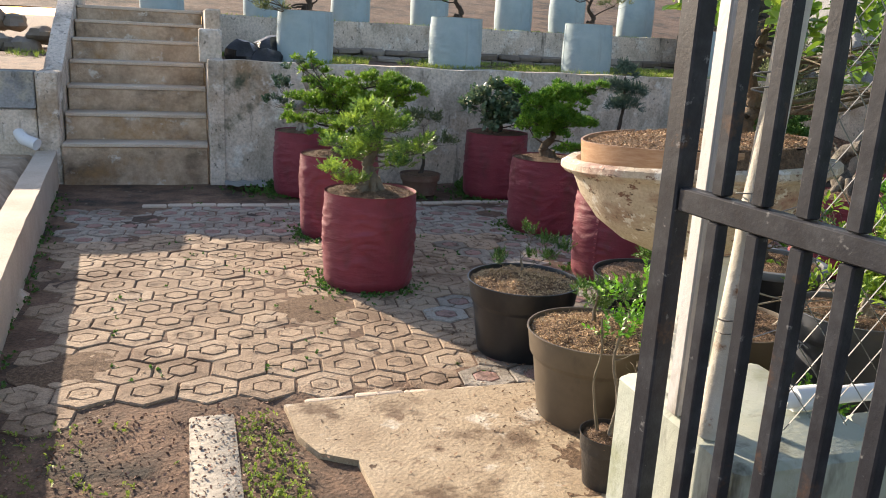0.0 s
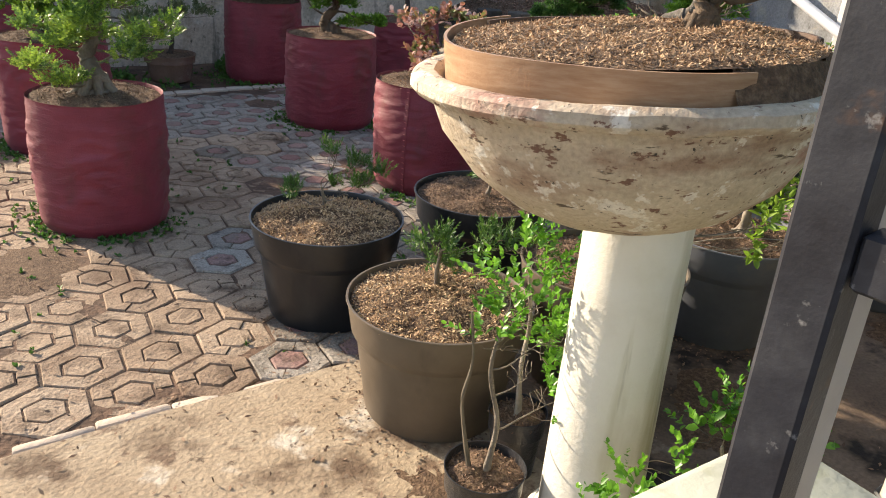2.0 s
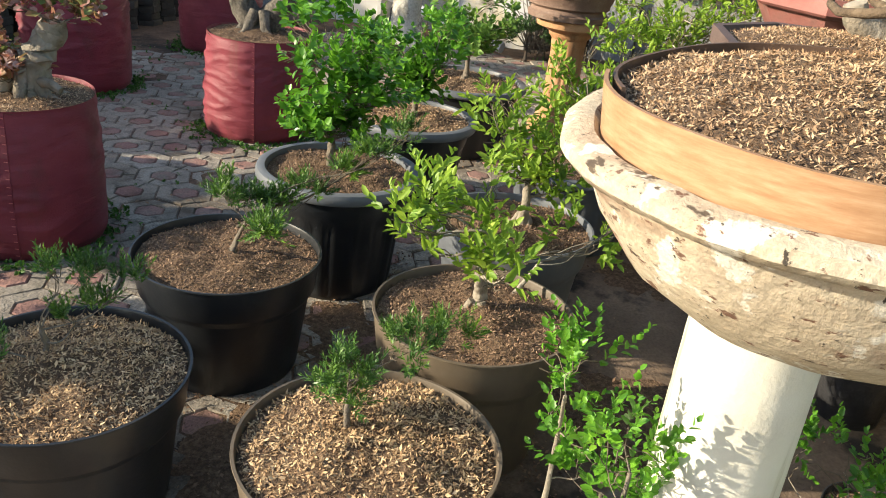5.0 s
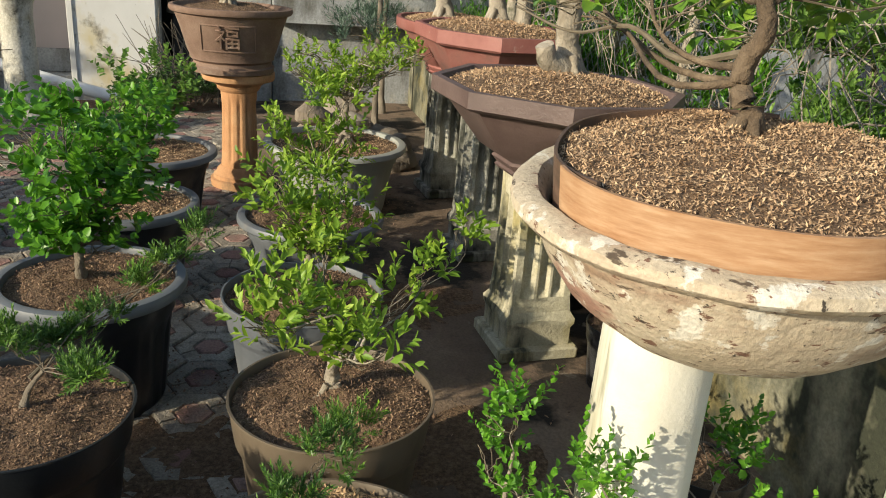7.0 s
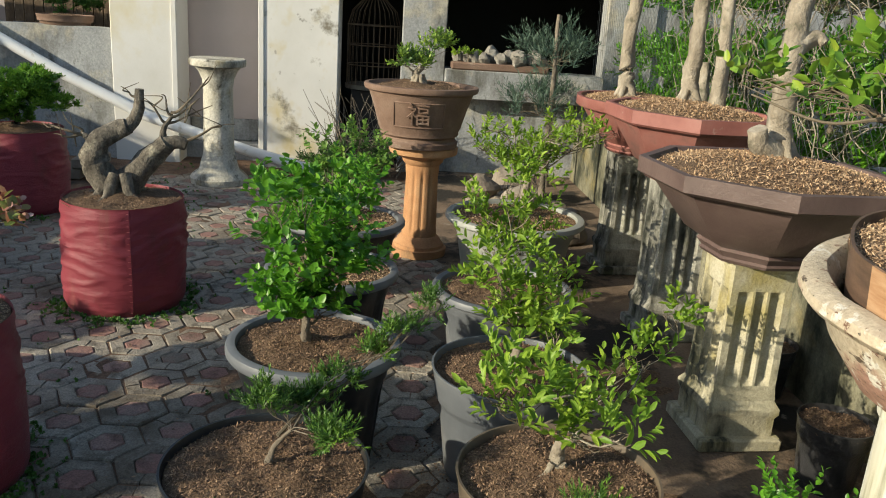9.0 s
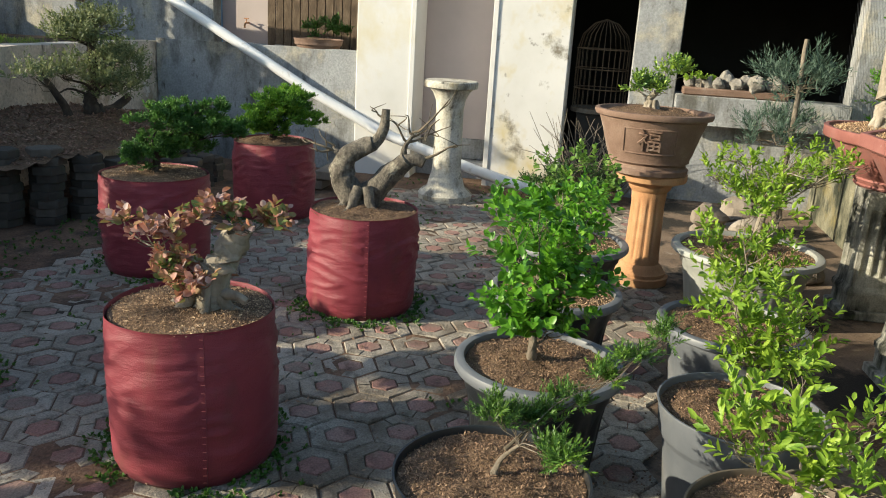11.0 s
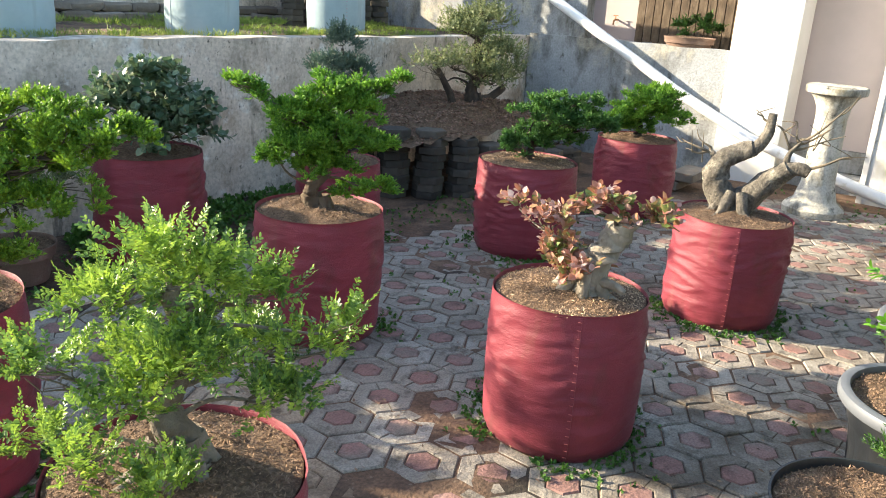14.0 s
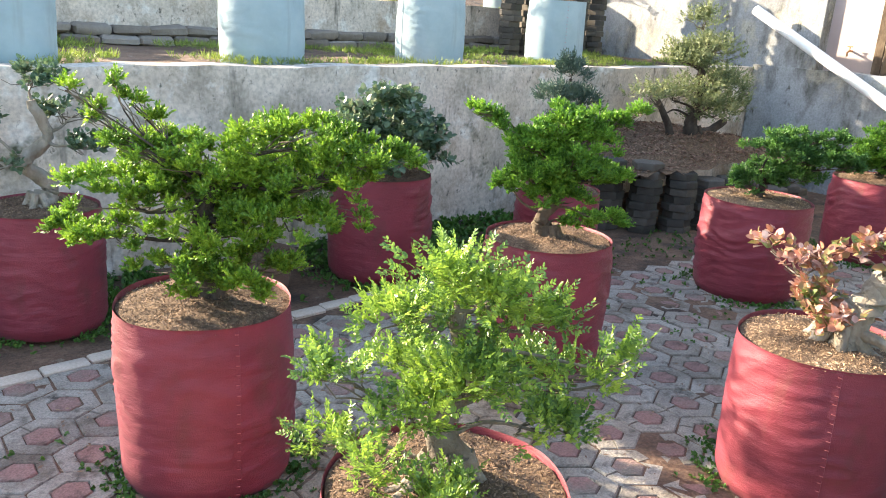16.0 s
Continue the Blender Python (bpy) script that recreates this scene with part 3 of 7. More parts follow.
def tree(label, at, trunk, pads, leaf, bark, seed, count=900, m=7, size=0.03, width=0.5, slen=0.05, angle=55, tmpl=OVAL,
         r0=0.05, r1=0.018, roots=5, out=0.7, up=0.45, name="bonsai_tree", category="bonsai", group="", shell=0.55, extra=(), clump=9, tuft=0.03, fan=0.55, pinnate=False):
    """A bonsai: trunk points and pads in metres from its base at `at`; limbs go from the trunk to each pad."""
    rng = np.random.default_rng(seed)
    ob = thing(name, label, category, at, group)
    g = Geo()
    tp = [Vector(p) for p in trunk]
    # finer trunk line
    line = [q + Vector(rng.normal(size=3)) * r0 * 0.05 for q in spline(tp, 6)]
    rad = [r0 + (r1 - r0) * (i / (len(line) - 1)) ** 0.7 for i in range(len(line))]
    rad[0] *= 1.5
    rad[1] *= 1.25
    rad[2] *= 1.1
    line[0].z -= 0.02
    g.tube(line, rad, 14, rough=0.34)
    for k in range(roots):
        a = 2 * math.pi * k / roots + rng.uniform(-0.4, 0.4)
        d = Vector((math.cos(a), math.sin(a), 0))
        root = spline([Vector((0, 0, r0 * 1.5)) + d * r0 * 0.55, d * r0 * 1.25 + Vector((0, 0, r0 * 0.3)), d * r0 * 2.0 + Vector((d.y, -d.x, 0)) * r0 * rng.uniform(-0.4, 0.4), d * r0 * 2.7 - Vector((0, 0, 0.014))], 3)
        g.tube(root, taper(r0 * 0.42, r0 * 0.12, len(root) - 1), 7, rough=0.3)
    tw = Geo()
    for c, r in pads:
        c = Vector(c)
        low = [i for i, p in enumerate(line) if i > len(line) // 4]
        i = min(low, key=lambda q: (line[q] - c).length + 0.6 * max(0, line[q].z - c.z + 0.02))
        lim = bend(line[i], c, 0.10, 9, rng)
        rb = min(rad[i] * 0.42, 0.004 + 0.036 * max(r))
        g.tube(lim, taper(rb, rb * 0.35, 9), 8, rough=0.25)
        for _ in range(int(5 + 22 * max(r))):
            d = unit(rng.normal(size=(1, 3)))[0]
            d[2] = abs(d[2]) * 0.8
            e = c + Vector(d * np.array(r) * 0.8)
            tw.tube(bend(lim[rng.integers(5, 9)], e, 0.1, 3, rng), taper(rb * 0.32, 0.0012, 3), 4, cap=False)
    for pts, a, b in extra:
        way = spline(pts, 5)
        (g if a > 0.012 else tw).tube(way, taper(a, b, len(way) - 1), 14 if a > 0.012 else 6, rough=0.3)
    part("trunk", g, bark, ob, smooth=80)
    if tw.v:
        part("branchwork", tw, M_TWIG, ob)["kind"] = "stuff"
    if pads:
        B, A = pad_sprigs(pads, count, rng, out, up, shell, clump, tuft, fan)
        ln = rng.uniform(0.7, 1.3, len(B)) * slen
        part("crown", sprig_leaves("crown", B, A, ln, m, size, width, angle, tmpl, leaf, rng, pinnate=pinnate), None, ob)["kind"] = "stuff"
    return ob


# ---- the large structure ----
def earth_z(x, y):
    return -0.022 + 0.018 * noise.noise(Vector((x * 1.1, y * 1.1, 0))) + 0.008 * noise.noise(Vector((x * 6, y * 6, 1)))


ground = thing("ground", "bare brown earth that reaches far beyond the yard", "ground", kind="structure", material=M_EARTH, smooth=0,
               geo=Geo().add([(-900, -900, -0.06), (900, -900, -0.06), (900, 900, -0.06), (-900, 900, -0.06)], [(0, 1, 2, 3)]))
yard_soil = thing("yard_soil", "dark trodden soil between the paving and the walls", "soil", kind="structure", material=M_EARTH, smooth=60,
                  geo=patch(lambda x, y: True, -0.6, 0.9, 9.2, 8.0, 0.09, earth_z))

wall_north = thing("wall_north", "stained grey-white plastered retaining wall along the yard", "wall", kind="structure", material=M_PLASTER,
                   geo=grid_wall(0.98, 7.92, 9.3, 7.92, -0.1, 1.16, 0.2, 60, 10, 0.012))
terrace = thing("terrace", "grassy upper terrace of soil behind the wall", "terrace", kind="structure", material=M_EARTH, smooth=60,
                geo=patch(lambda x, y: not -0.6 < x < 0.9, -6.0, 8.1, 12.0, 10.7, 0.15, lambda x, y: 1.12 + 0.03 * noise.noise(Vector((x * 1.5, y * 1.5, 4)))))
wall_upper = thing("wall_upper", "low stained wall of the second terrace", "wall", kind="structure", material=M_PLASTER,
                   geo=grid_wall(1.0, 10.4, 9.4, 10.4, 1.0, 1.6, 0.18, 50, 5, 0.012, 4.0))
terrace_upper = thing("terrace_upper", "second terrace of soil and grass", "terrace", kind="structure", material=M_EARTH, smooth=60,
                      geo=patch(lambda x, y: True, -8.0, 10.55, 16.0, 20.0, 0.3, lambda x, y: 1.57 + 0.17 * max(0, y - 11.6) + 0.03 * noise.noise(Vector((x * 1.5, y * 1.5, 8)))))

# stairs
stairs = thing("stairs", "worn concrete steps up to the terraces", "stairs", kind="structure")
tops = [0.36, 0.61, 0.85, 1.07, 1.28, 1.46, 1.61]
for i, z in enumerate(tops):
    g = Geo().box(-0.43, 7.95 + 0.29 * i, (tops[i - 1] - 0.02 if i else -0.08), 0.86, 7.95 + 0.29 * (i + 1) + (0.03 if i < 6 else 0.6), z, 0.012)
    part("step", g, M_STEP, stairs)
for i in range(7):
    bpy.data.objects["step" if i == 0 else "step.%03d" % i].location.x = 0.006 * ((i * 7) % 3 - 1)
# Added tread slabs, paler than the steps to imitate light on their tops.
for i, z in enumerate(tops):
    y = 7.95 + 0.29 * i
    part("tread", Geo().box(-0.428, y - 0.014, z - 0.03, 0.858, y + (0.30 if i < 6 else 0.9), z + 0.006, 0.006).rough(0.006, 5, i * 2.1), M_KERB, stairs, "worn tread with a rounded nosing, paled for the light on it")
wall_stair_side = thing("wall_stair_side", "plastered side wall with two piers beside the steps", "wall", kind="structure", material=M_PLASTER,
                        geo=Geo().box(0.87, 7.90, -0.1, 1.02, 8.55, 1.17, 0.012).box(0.80, 8.12, 1.12, 1.01, 8.42, 1.44, 0.012).box(0.87, 8.56, 0.5, 1.02, 10.6, 1.63, 0.012))
wall_stair_left = thing("wall_stair_left", "plastered pier and sloping wall on the far side of the steps", "wall", kind="structure", material=M_PLASTER,
                        geo=Geo().box(-0.62, 7.98, -0.1, -0.44, 8.3, 1.0, 0.012).rings([[(-0.6, y, -0.1), (-0.44, y, -0.1), (-0.44, y, z), (-0.6, y, z)] for y, z in ((8.31, 0.98), (9.0, 1.35), (9.9, 1.8), (10.6, 1.82))], True, True, True))
wall_left = thing("wall_left", "two-tone retaining wall with a grey block course on top", "wall", kind="structure", material=[M_PLASTER, M_GREYWALL],
                  geo=Geo().box(-5.0, 8.0, -0.1, -0.63, 8.2, 0.66, 0.01).box(-5.0, 7.985, 0.665, -0.63, 8.2, 1.0, 0.01, 1))
kerb = thing("kerb", "low pale concrete kerb wall along the drain", "kerb", kind="structure", material=M_KERB,
             geo=grid_wall(0.02, 1.4, -0.47, 7.9, -0.1, 0.3, 0.17, 40, 3, 0.008, 2.0))
platform = thing("platform", "grey paved strip behind the kerb", "pavement", kind="structure", material=M_STEP, smooth=60,
                 geo=patch(lambda x, y: True, -5, -1.0, -0.1, 8.0, 0.3, lambda x, y: (0.25 if x < -0.17 - (y - 1.4) * 0.0754 else -0.1) + 0.008 * noise.noise(Vector((x * 2, y * 2, 0)))))

# house
house = thing("house", "white house front with pillars, a recess and dark openings", "house", kind="structure")


def wall_piece(name, x0, y0, z0, x1, y1, z1, m, label="", bev=0.008):
    return part(name, Geo().box(x0, y0, z0, x1, y1, z1, bev), m, house, label)


wall_piece("pillar", 8.92, 5.03, -0.1, 9.4, 5.63, 3.0, M_WHITE, "white painted pillar in full sun")
wall_piece("pillar", 8.88, 3.52, -0.1, 9.45, 4.26, 3.0, M_STAINWHITE, "white pillar with yellow damp stains")
for y in (5.025, 4.215):
    wall_piece("trim", 8.865 if y < 5 else 8.905, y, -0.1, 8.93, y + 0.05, 3.0, M_WHITE, bev=0.004)
wall_piece("wall", 9.42, 4.2, -0.1, 9.6, 5.15, 3.0, M_PINKWALL, "pinkish grey recess wall")
wall_piece("sill", 9.2, 4.262, -0.1, 9.42, 5.025, 0.14, M_GREYWALL, "grey step in the recess")
wall_piece("wall", 9.395, 4.262, 0.14, 9.42, 5.025, 0.36, M_GREYWALL, "blue-grey skirting")
wall_piece("pillar", 8.95, 2.5, -0.1, 9.2, 2.92, 3.0, M_GREYWALL, "grey rendered pillar")
wall_piece("pillar", 8.95, 0.46, -0.1, 9.2, 0.95, 3.0, M_GREYWALL, "grey rendered pillar")
wall_piece("sill", 8.82, 0.955, 0.75, 9.25, 2.495, 1.025, M_GREYWALL, "thick grey window sill")
wall_piece("wall", 9.0, 0.955, -0.1, 9.2, 2.495, 0.745, M_GREYWALL)
wall_piece("wall", 9.0, -4.0, -0.1, 9.2, 0.455, 3.0, M_GREYWALL)
wall_piece("wall", 8.97, 0.955, 2.1, 9.2, 2.495, 3.0, M_GREYWALL)
wall_piece("wall", 8.97, 2.925, 2.1, 9.2, 3.515, 3.0, M_GREYWALL)
# Unseen room shell in near-black, added so the openings look unlit.
wall_piece("wall", 12.0, -4.0, -0.1, 12.2, 9.0, 3.0, M_ROOMSHADE, "back wall of the room, near-black for shade")
wall_piece("wall", 9.21, 4.0, -0.1, 12.0, 4.19, 3.0, M_ROOMSHADE)
wall_piece("wall", 9.21, -4.0, -0.1, 12.0, -3.8, 3.0, M_ROOMSHADE)
# Roof out of view, added to keep sun and sky off the rooms.
wall_piece("roof", 8.6, -4.2, 3.0, 12.4, 5.9, 3.12, M_ROOMSHADE, "unseen roof slab added to darken the rooms")
# Floor strips of the rooms, in the same near-black for shade.
wall_piece("wall", 9.46, 3.1, -0.06, 12.0, 4.0, 0.02, M_ROOMSHADE)
wall_piece("wall", 9.2, -3.8, -0.06, 9.46, 4.0, 0.02, M_ROOMSHADE)
wall_side = thing("wall_side", "grey weathered side wall below the house yard", "wall", kind="structure", material=M_GREYWALL,
                  geo=grid_wall(8.98, 5.64, 9.05, 7.9, -0.1, 1.2, -0.16, 24, 8, 0.01, 7.0))
wall_side_upper = thing("wall_side_upper", "grey wall that rises beside the terrace", "wall", kind="structure", material=M_GREYWALL,
                        geo=grid_wall(9.08, 7.25, 9.3, 10.8, 1.0, 2.3, -0.16, 20, 8, 0.01, 9.0))
porch = thing("porch", "raised concrete floor behind the side wall", "floor", kind="structure", material=M_STEP,
              geo=Geo().box(9.15, 5.64, -0.1, 12.0, 9.0, 1.08, 0.01))
wall_porch = thing("wall_porch", "pinkish grey porch wall with a blue painted post", "wall", kind="structure", material=M_PINKWALL,
                   geo=Geo().box(10.5, 5.6, 1.0, 10.7, 9.4, 3.0, 0.01))

# fence wall by the gate
wall_fence = thing("wall_fence", "low pale green painted pier and wall under the wire fence", "wall", kind="structure", material=[M_GREENWALL, M_FENCEWALL],
                   geo=Geo().box(1.655, 1.0, -0.1, 2.05, 1.46, 0.74, 0.012).box(2.053, 0.98, -0.1, 2.4, 1.17, 0.74, 0.012).box(2.403, 0.98, -0.1, 8.9, 1.17, 0.62, 0.012, 1))
for_post = Geo().box(1.657, 1.215, 0.742, 1.693, 1.255, 2.3, 0.004)
fence_post = thing("fence_post", "white painted square post on the low wall, greyed for shade", "post", geo=for_post, material=M_SHADEDWHITE)

# concrete slab with a broken edge, strip and soil gaps
slab_edge = [(1.03, 2.95), (1.04, 2.84), (1.05, 2.68), (1.11, 2.53), (1.24, 2.45), (1.25, 2.25), (1.27, 1.6), (1.30, 0.6), (1.31, -3.0)]
poly = slab_edge + [(2.5, -3.0), (2.5, 1.0), (2.42, 1.9), (2.34, 2.5), (2.46, 2.95), (2.1, 2.97), (1.5, 2.97)]
slab = thing("slab", "worn sandy concrete slab with soil stains", "concrete slab", kind="structure", material=M_SLAB,
             geo=Geo().prism(poly, -0.06, 0.004, bev=0.006))
slab_back = thing("slab_back", "dark brown soil-covered concrete under the pots", "concrete slab", kind="structure", material=M_DARKSLAB, smooth=60,
                  geo=patch(lambda x, y: True, 2.3, 0.9, 9.0, 3.02, 0.08, lambda x, y: 0.002 - 0.03 * max(0, min(1, (y - 2.62 + 0.12 * noise.noise(Vector((x * 1.3, y, 3)))) / 0.35)) + 0.004 * noise.noise(Vector((x * 3, y * 3, 0)))))
strip = thing("concrete_strip", "rough brushed concrete strip in the soil", "concrete strip", kind="structure", material=M_STRIP,
              geo=Geo().box(0.66, -3.0, -0.06, 0.83, 2.91, 0.004, 0.006))
path = thing("entry_soil", "trodden soil with weeds beside the slab", "soil", kind="structure", material=M_EARTH, smooth=60,
             geo=patch(lambda x, y: True, -0.2, -3.0, 1.4, 3.05, 0.035, lambda x, y: earth_z(x, y) + 0.012 - 0.02 * (x > 0.86) + 0.006 * noise.noise(Vector((x * 18, y * 18, 2)))))


# ---- planter bags ----
def bumpy_disc(r, z, amp, seed, dome=0.0, n=36, m=10):
    g = Geo()
    rows = []
    for i in range(m + 1):
        f = max(0.001, i / m)
        row = []
        for j in range(n):
            a = 2 * math.pi * j / n
            x, y = r * f * math.cos(a), r * f * math.sin(a)
            h = amp * (noise.noise(Vector((x * 9, y * 9, seed))) + 0.5 * noise.noise(Vector((x * 26, y * 26, seed)))) * (1 - 0.6 * f ** 4)
            row.append((x, y, z + h + dome * (1 - f * f)))
        rows.append(row)
    g.rings(rows, True, True, False)
    return g


def mulch(r, z, amp, seed, dome, count, material, size=0.016):
    rng = np.random.default_rng(int(seed * 97) + 5)
    q = np.sqrt(rng.uniform(0, 1, count)) * r * 0.985
    a = rng.uniform(0, 6.283, count)
    x, y = q * np.cos(a), q * np.sin(a)
    f = q / r
    h = np.array([amp * (noise.noise(Vector((u * 9, v * 9, seed))) + 0.5 * noise.noise(Vector((u * 26, v * 26, seed)))) for u, v in zip(x, y)]) * (1 - 0.6 * f ** 4)
    P = np.stack([x, y, z + h + dome * (1 - f * f) + 0.002], 1)
    D = np.stack([rng.normal(size=count), rng.normal(size=count), rng.normal(scale=0.5, size=count) + 0.15], 1)
    N = np.stack([rng.normal(scale=0.5, size=count), rng.normal(scale=0.5, size=count), np.ones(count)], 1)
    L = rng.uniform(0.5, 1.3, count) ** 1.3 * size * 0.95
    return leaf_mesh("mulch", P, D, N, L, L * rng.uniform(0.2, 0.42, count), BLADE, material)


def soil_in(ob, r, z, seed, amp=0.02, dome=0.015, count=1500, dark=False, size=0.016, straw=False):
    s = part("soil", bumpy_disc(r, z, amp, seed, dome), M_SOIL, ob, smooth=60)
    part("mulch", mulch(r, z, amp, seed, dome, round(count * 4.0), M_DARKHUSK if dark else M_STRAW if straw else M_HUSK, size * 0.66), None, s)["kind"] = "stuff"


def planter_bag(at, r, h, seed, label, seam=200.0, m=M_RED, group="red planter bags", dark=False, count=1500, drop=0.012):
    ob = thing("planter_bag", label, "planter bag", at, group)
    s = Vector((seed * 3.1, seed * 1.7, seed))

    def mod(rr, z, a):
        c, d = math.cos(a), math.sin(a)
        warp = noise.noise(Vector((c * 1.6, d * 1.6, z * 4)) + s) * 0.09
        ridge = 1 - abs(noise.noise(Vector((c * 1.3, d * 1.3, (z + warp) * 21)) + s)) * 3.0
        fine = noise.noise(Vector((c * 4, d * 4, (z + warp) * 34)) + s)
        where = max(0.15, 0.5 + 0.9 * noise.noise(Vector((c * 1.2, d * 1.2, z * 2.5 + 7)) + s))
        fold = (max(0, ridge) ** 2 * 0.016 + fine * 0.0025) * where * (1.0 if m is M_RED else 0.3)
        big = noise.noise(Vector((c * 1.1, d * 1.1, z * 2.2)) + s) * 0.016
        low = 0.25 + 0.75 * math.sin(math.pi * min(1, max(0, 0.95 * max(0, 1 - z / h) ** 0.7)))
        return rr * (1 + (fold * low + big * 0.8) / 0.285)
    prof = []
    for i in range(49):
        f = i / 48
        prof.append((r * (0.955 + 0.055 * math.sin(math.pi * (0.15 + 0.75 * f)) - 0.05 * max(0, 0.07 - f) / 0.07), h * f))
    prof += [(r * 0.975, h + 0.002), (r * 0.965, h - 0.004), (r * 0.962, h - drop - 0.02)]
    g = Geo().lathe(prof, 84, cap1=False, mod=mod)
    body = part("cloth_body", g, m, ob, smooth=80)
    # seam: a folded strip with stitches
    a0 = radians(seam)
    t = Vector((-math.sin(a0), math.cos(a0), 0))
    sg = Geo()
    vs = []
    for i in range(25):
        z = 0.01 + (h - 0.012) * i / 24
        for k, o in ((-0.011, 0.001), (0.011, 0.003), (0.013, -0.001)):
            a = a0 + k / r
            rr = mod(prof[min(48, round(48 * z / h))][0], z, a) + o
            vs.append((rr * math.cos(a), rr * math.sin(a), z))
    sg.add(vs, [(i * 3 + j, i * 3 + j + 1, i * 3 + j + 4, i * 3 + j + 3) for i in range(24) for j in range(2)])
    seam_ob = part("seam", sg, m, ob, smooth=60)
    st = Geo()
    for i in range(18):
        z = 0.03 + (h - 0.05) * i / 17
        a = a0 + 0.004 / r
        rr = mod(prof[min(48, round(48 * z / h))][0], z, a) + 0.006
        p = Vector((rr * math.cos(a), rr * math.sin(a), z))
        st.tube([p - t * 0.006 + Vector((0, 0, 0.002)), p + t * 0.006], 0.0013, 4)
    part("stitching", st, M_THREAD, seam_ob)["kind"] = "stuff"
    soil_in(ob, r * 0.955, h - drop, seed, 0.02, 0.018, count, dark)
    return ob


BAGS = [
    # place, radius, height, seam angle, dark mulch, label
    ((1.725, 4.578), 0.277, 0.570, 60, True, "red cloth planter bag at the edge of the sun patch"),
    ((1.753, 5.808), 0.289, 0.608, 262, True, "red cloth planter bag with a stitched seam under a wide juniper"),
    ((1.689, 7.378), 0.266, 0.582, 120, True, "dark red planter bag close to the wall by the steps"),
    ((3.536, 7.201), 0.304, 0.615, 60, True, "dark red planter bag by the wall under a round-leaved bush"),
    ((3.447, 5.804), 0.297, 0.586, 100, True, "red planter bag with a compact juniper on the paving"),
    ((4.577, 6.702), 0.267, 0.519, 60, True, "shaded red planter bag beside the stacked pavers"),
    ((5.305, 5.747), 0.317, 0.583, 80, False, "red planter bag lit on its side, with a bushy juniper"),
    ((6.843, 5.632), 0.315, 0.581, 80, True, "red planter bag near the side wall"),
    ((5.074, 4.365), 0.302, 0.554, 200, True, "bulging wrinkled red planter bag with a bare trunk"),
    ((3.373, 4.475), 0.289, 0.562, 213, False, "wrinkled red planter bag with a clear vertical seam"),
]
for i, (p, r, h, sm, dk, lb) in enumerate(BAGS):
    planter_bag((*p, 0.0), r, h, i + 1.3, lb, sm, dark=dk)

BLUES = [((1.85, 8.45, 1.10), 0.28, 0.56), ((3.5, 8.55, 1.10), 0.285, 0.58), ((5.22, 8.8, 1.10), 0.285, 0.6), ((6.87, 8.85, 1.10), 0.28, 0.6),
         ((2.85, 11.3, 1.55), 0.27, 0.6), ((4.0, 11.4, 1.55), 0.27, 0.6), ((5.25, 11.3, 1.55), 0.27, 0.6), ((7.2, 11.2, 1.55), 0.27, 0.6),
         ((8.7, 11.4, 1.55), 0.27, 0.6), ((1.7, 11.5, 1.55), 0.27, 0.6), ((6.2, 11.5, 1.55), 0.27, 0.6), ((0.4, 11.2, 1.55), 0.27, 0.6)]
for i, (p, r, h) in enumerate(BLUES):
    planter_bag(p, r, h, i + 21.7, "pale blue cloth planter bag on the grassy terrace", 40 + 67 * i, M_BLUE, "blue planter bags on the terraces", True, 500)


# ---- pots ----
def ring_mod(k, depth, z0, z1):
    def f(r, z, a):
        if z0 < z < z1:
            return r * (1 - depth * max(0, math.cos(a * k)) ** 3)
        return r
    return f


def plant_pot(at, r, h, seed, label, m, style, group="ground pots", dark=True, count=1900, straw=False):
    ob = thing("plant_pot", label, "plant pot", at, group)
    lipz = 0.022
    if style == "nursery":
        prof = [(r * 0.74, 0), (r * 0.76, 0.012), (r * 0.875, h * 0.66), (r * 0.88, h * 0.67), (r * 0.925, h * 0.72), (r * 0.935, h * 0.735), (r * 0.985, h * 0.985),
                (r * 1.0, h - 0.004), (r * 0.998, h), (r * 0.975, h), (r * 0.965, h - 0.006), (r * 0.95, h - 0.06)]
        part("body", Geo().lathe(prof, 64, cap1=False), m, ob)
    else:
        prof = [(r * 0.68, 0), (r * 0.70, 0.012), (r * 0.715, 0.03), (r * 0.80, h * 0.6), (r * 0.83, h * 0.72), (r * 0.86, h * 0.76), (r * 0.90, h * 0.9), (r * 0.90, h * 0.93)]
        part("body", Geo().lathe(prof, 96, cap1=False, mod=ring_mod(24, 0.035, 0.02, h * 0.7)), m if style != "twotone" else M_POTBLACK, ob)
        lip = [(r * 0.895, h * 0.90), (r * 0.98, h * 0.905), (r * 1.0, h * 0.925), (r * 1.0, h * 0.965), (r * 0.985, h * 0.99), (r * 0.94, h), (r * 0.89, h * 0.995), (r * 0.875, h * 0.97), (r * 0.865, h * 0.8)]
        part("rim", Geo().lathe(lip, 72, cap0=False, cap1=False), m, ob)
    soil_in(ob, r * (0.955 if style == "nursery" else 0.872), h - 0.024, seed, 0.024, 0.04 if straw else 0.02, round(count * 1.4) if straw else count, dark, 0.019 if straw else 0.016, straw)
    return ob


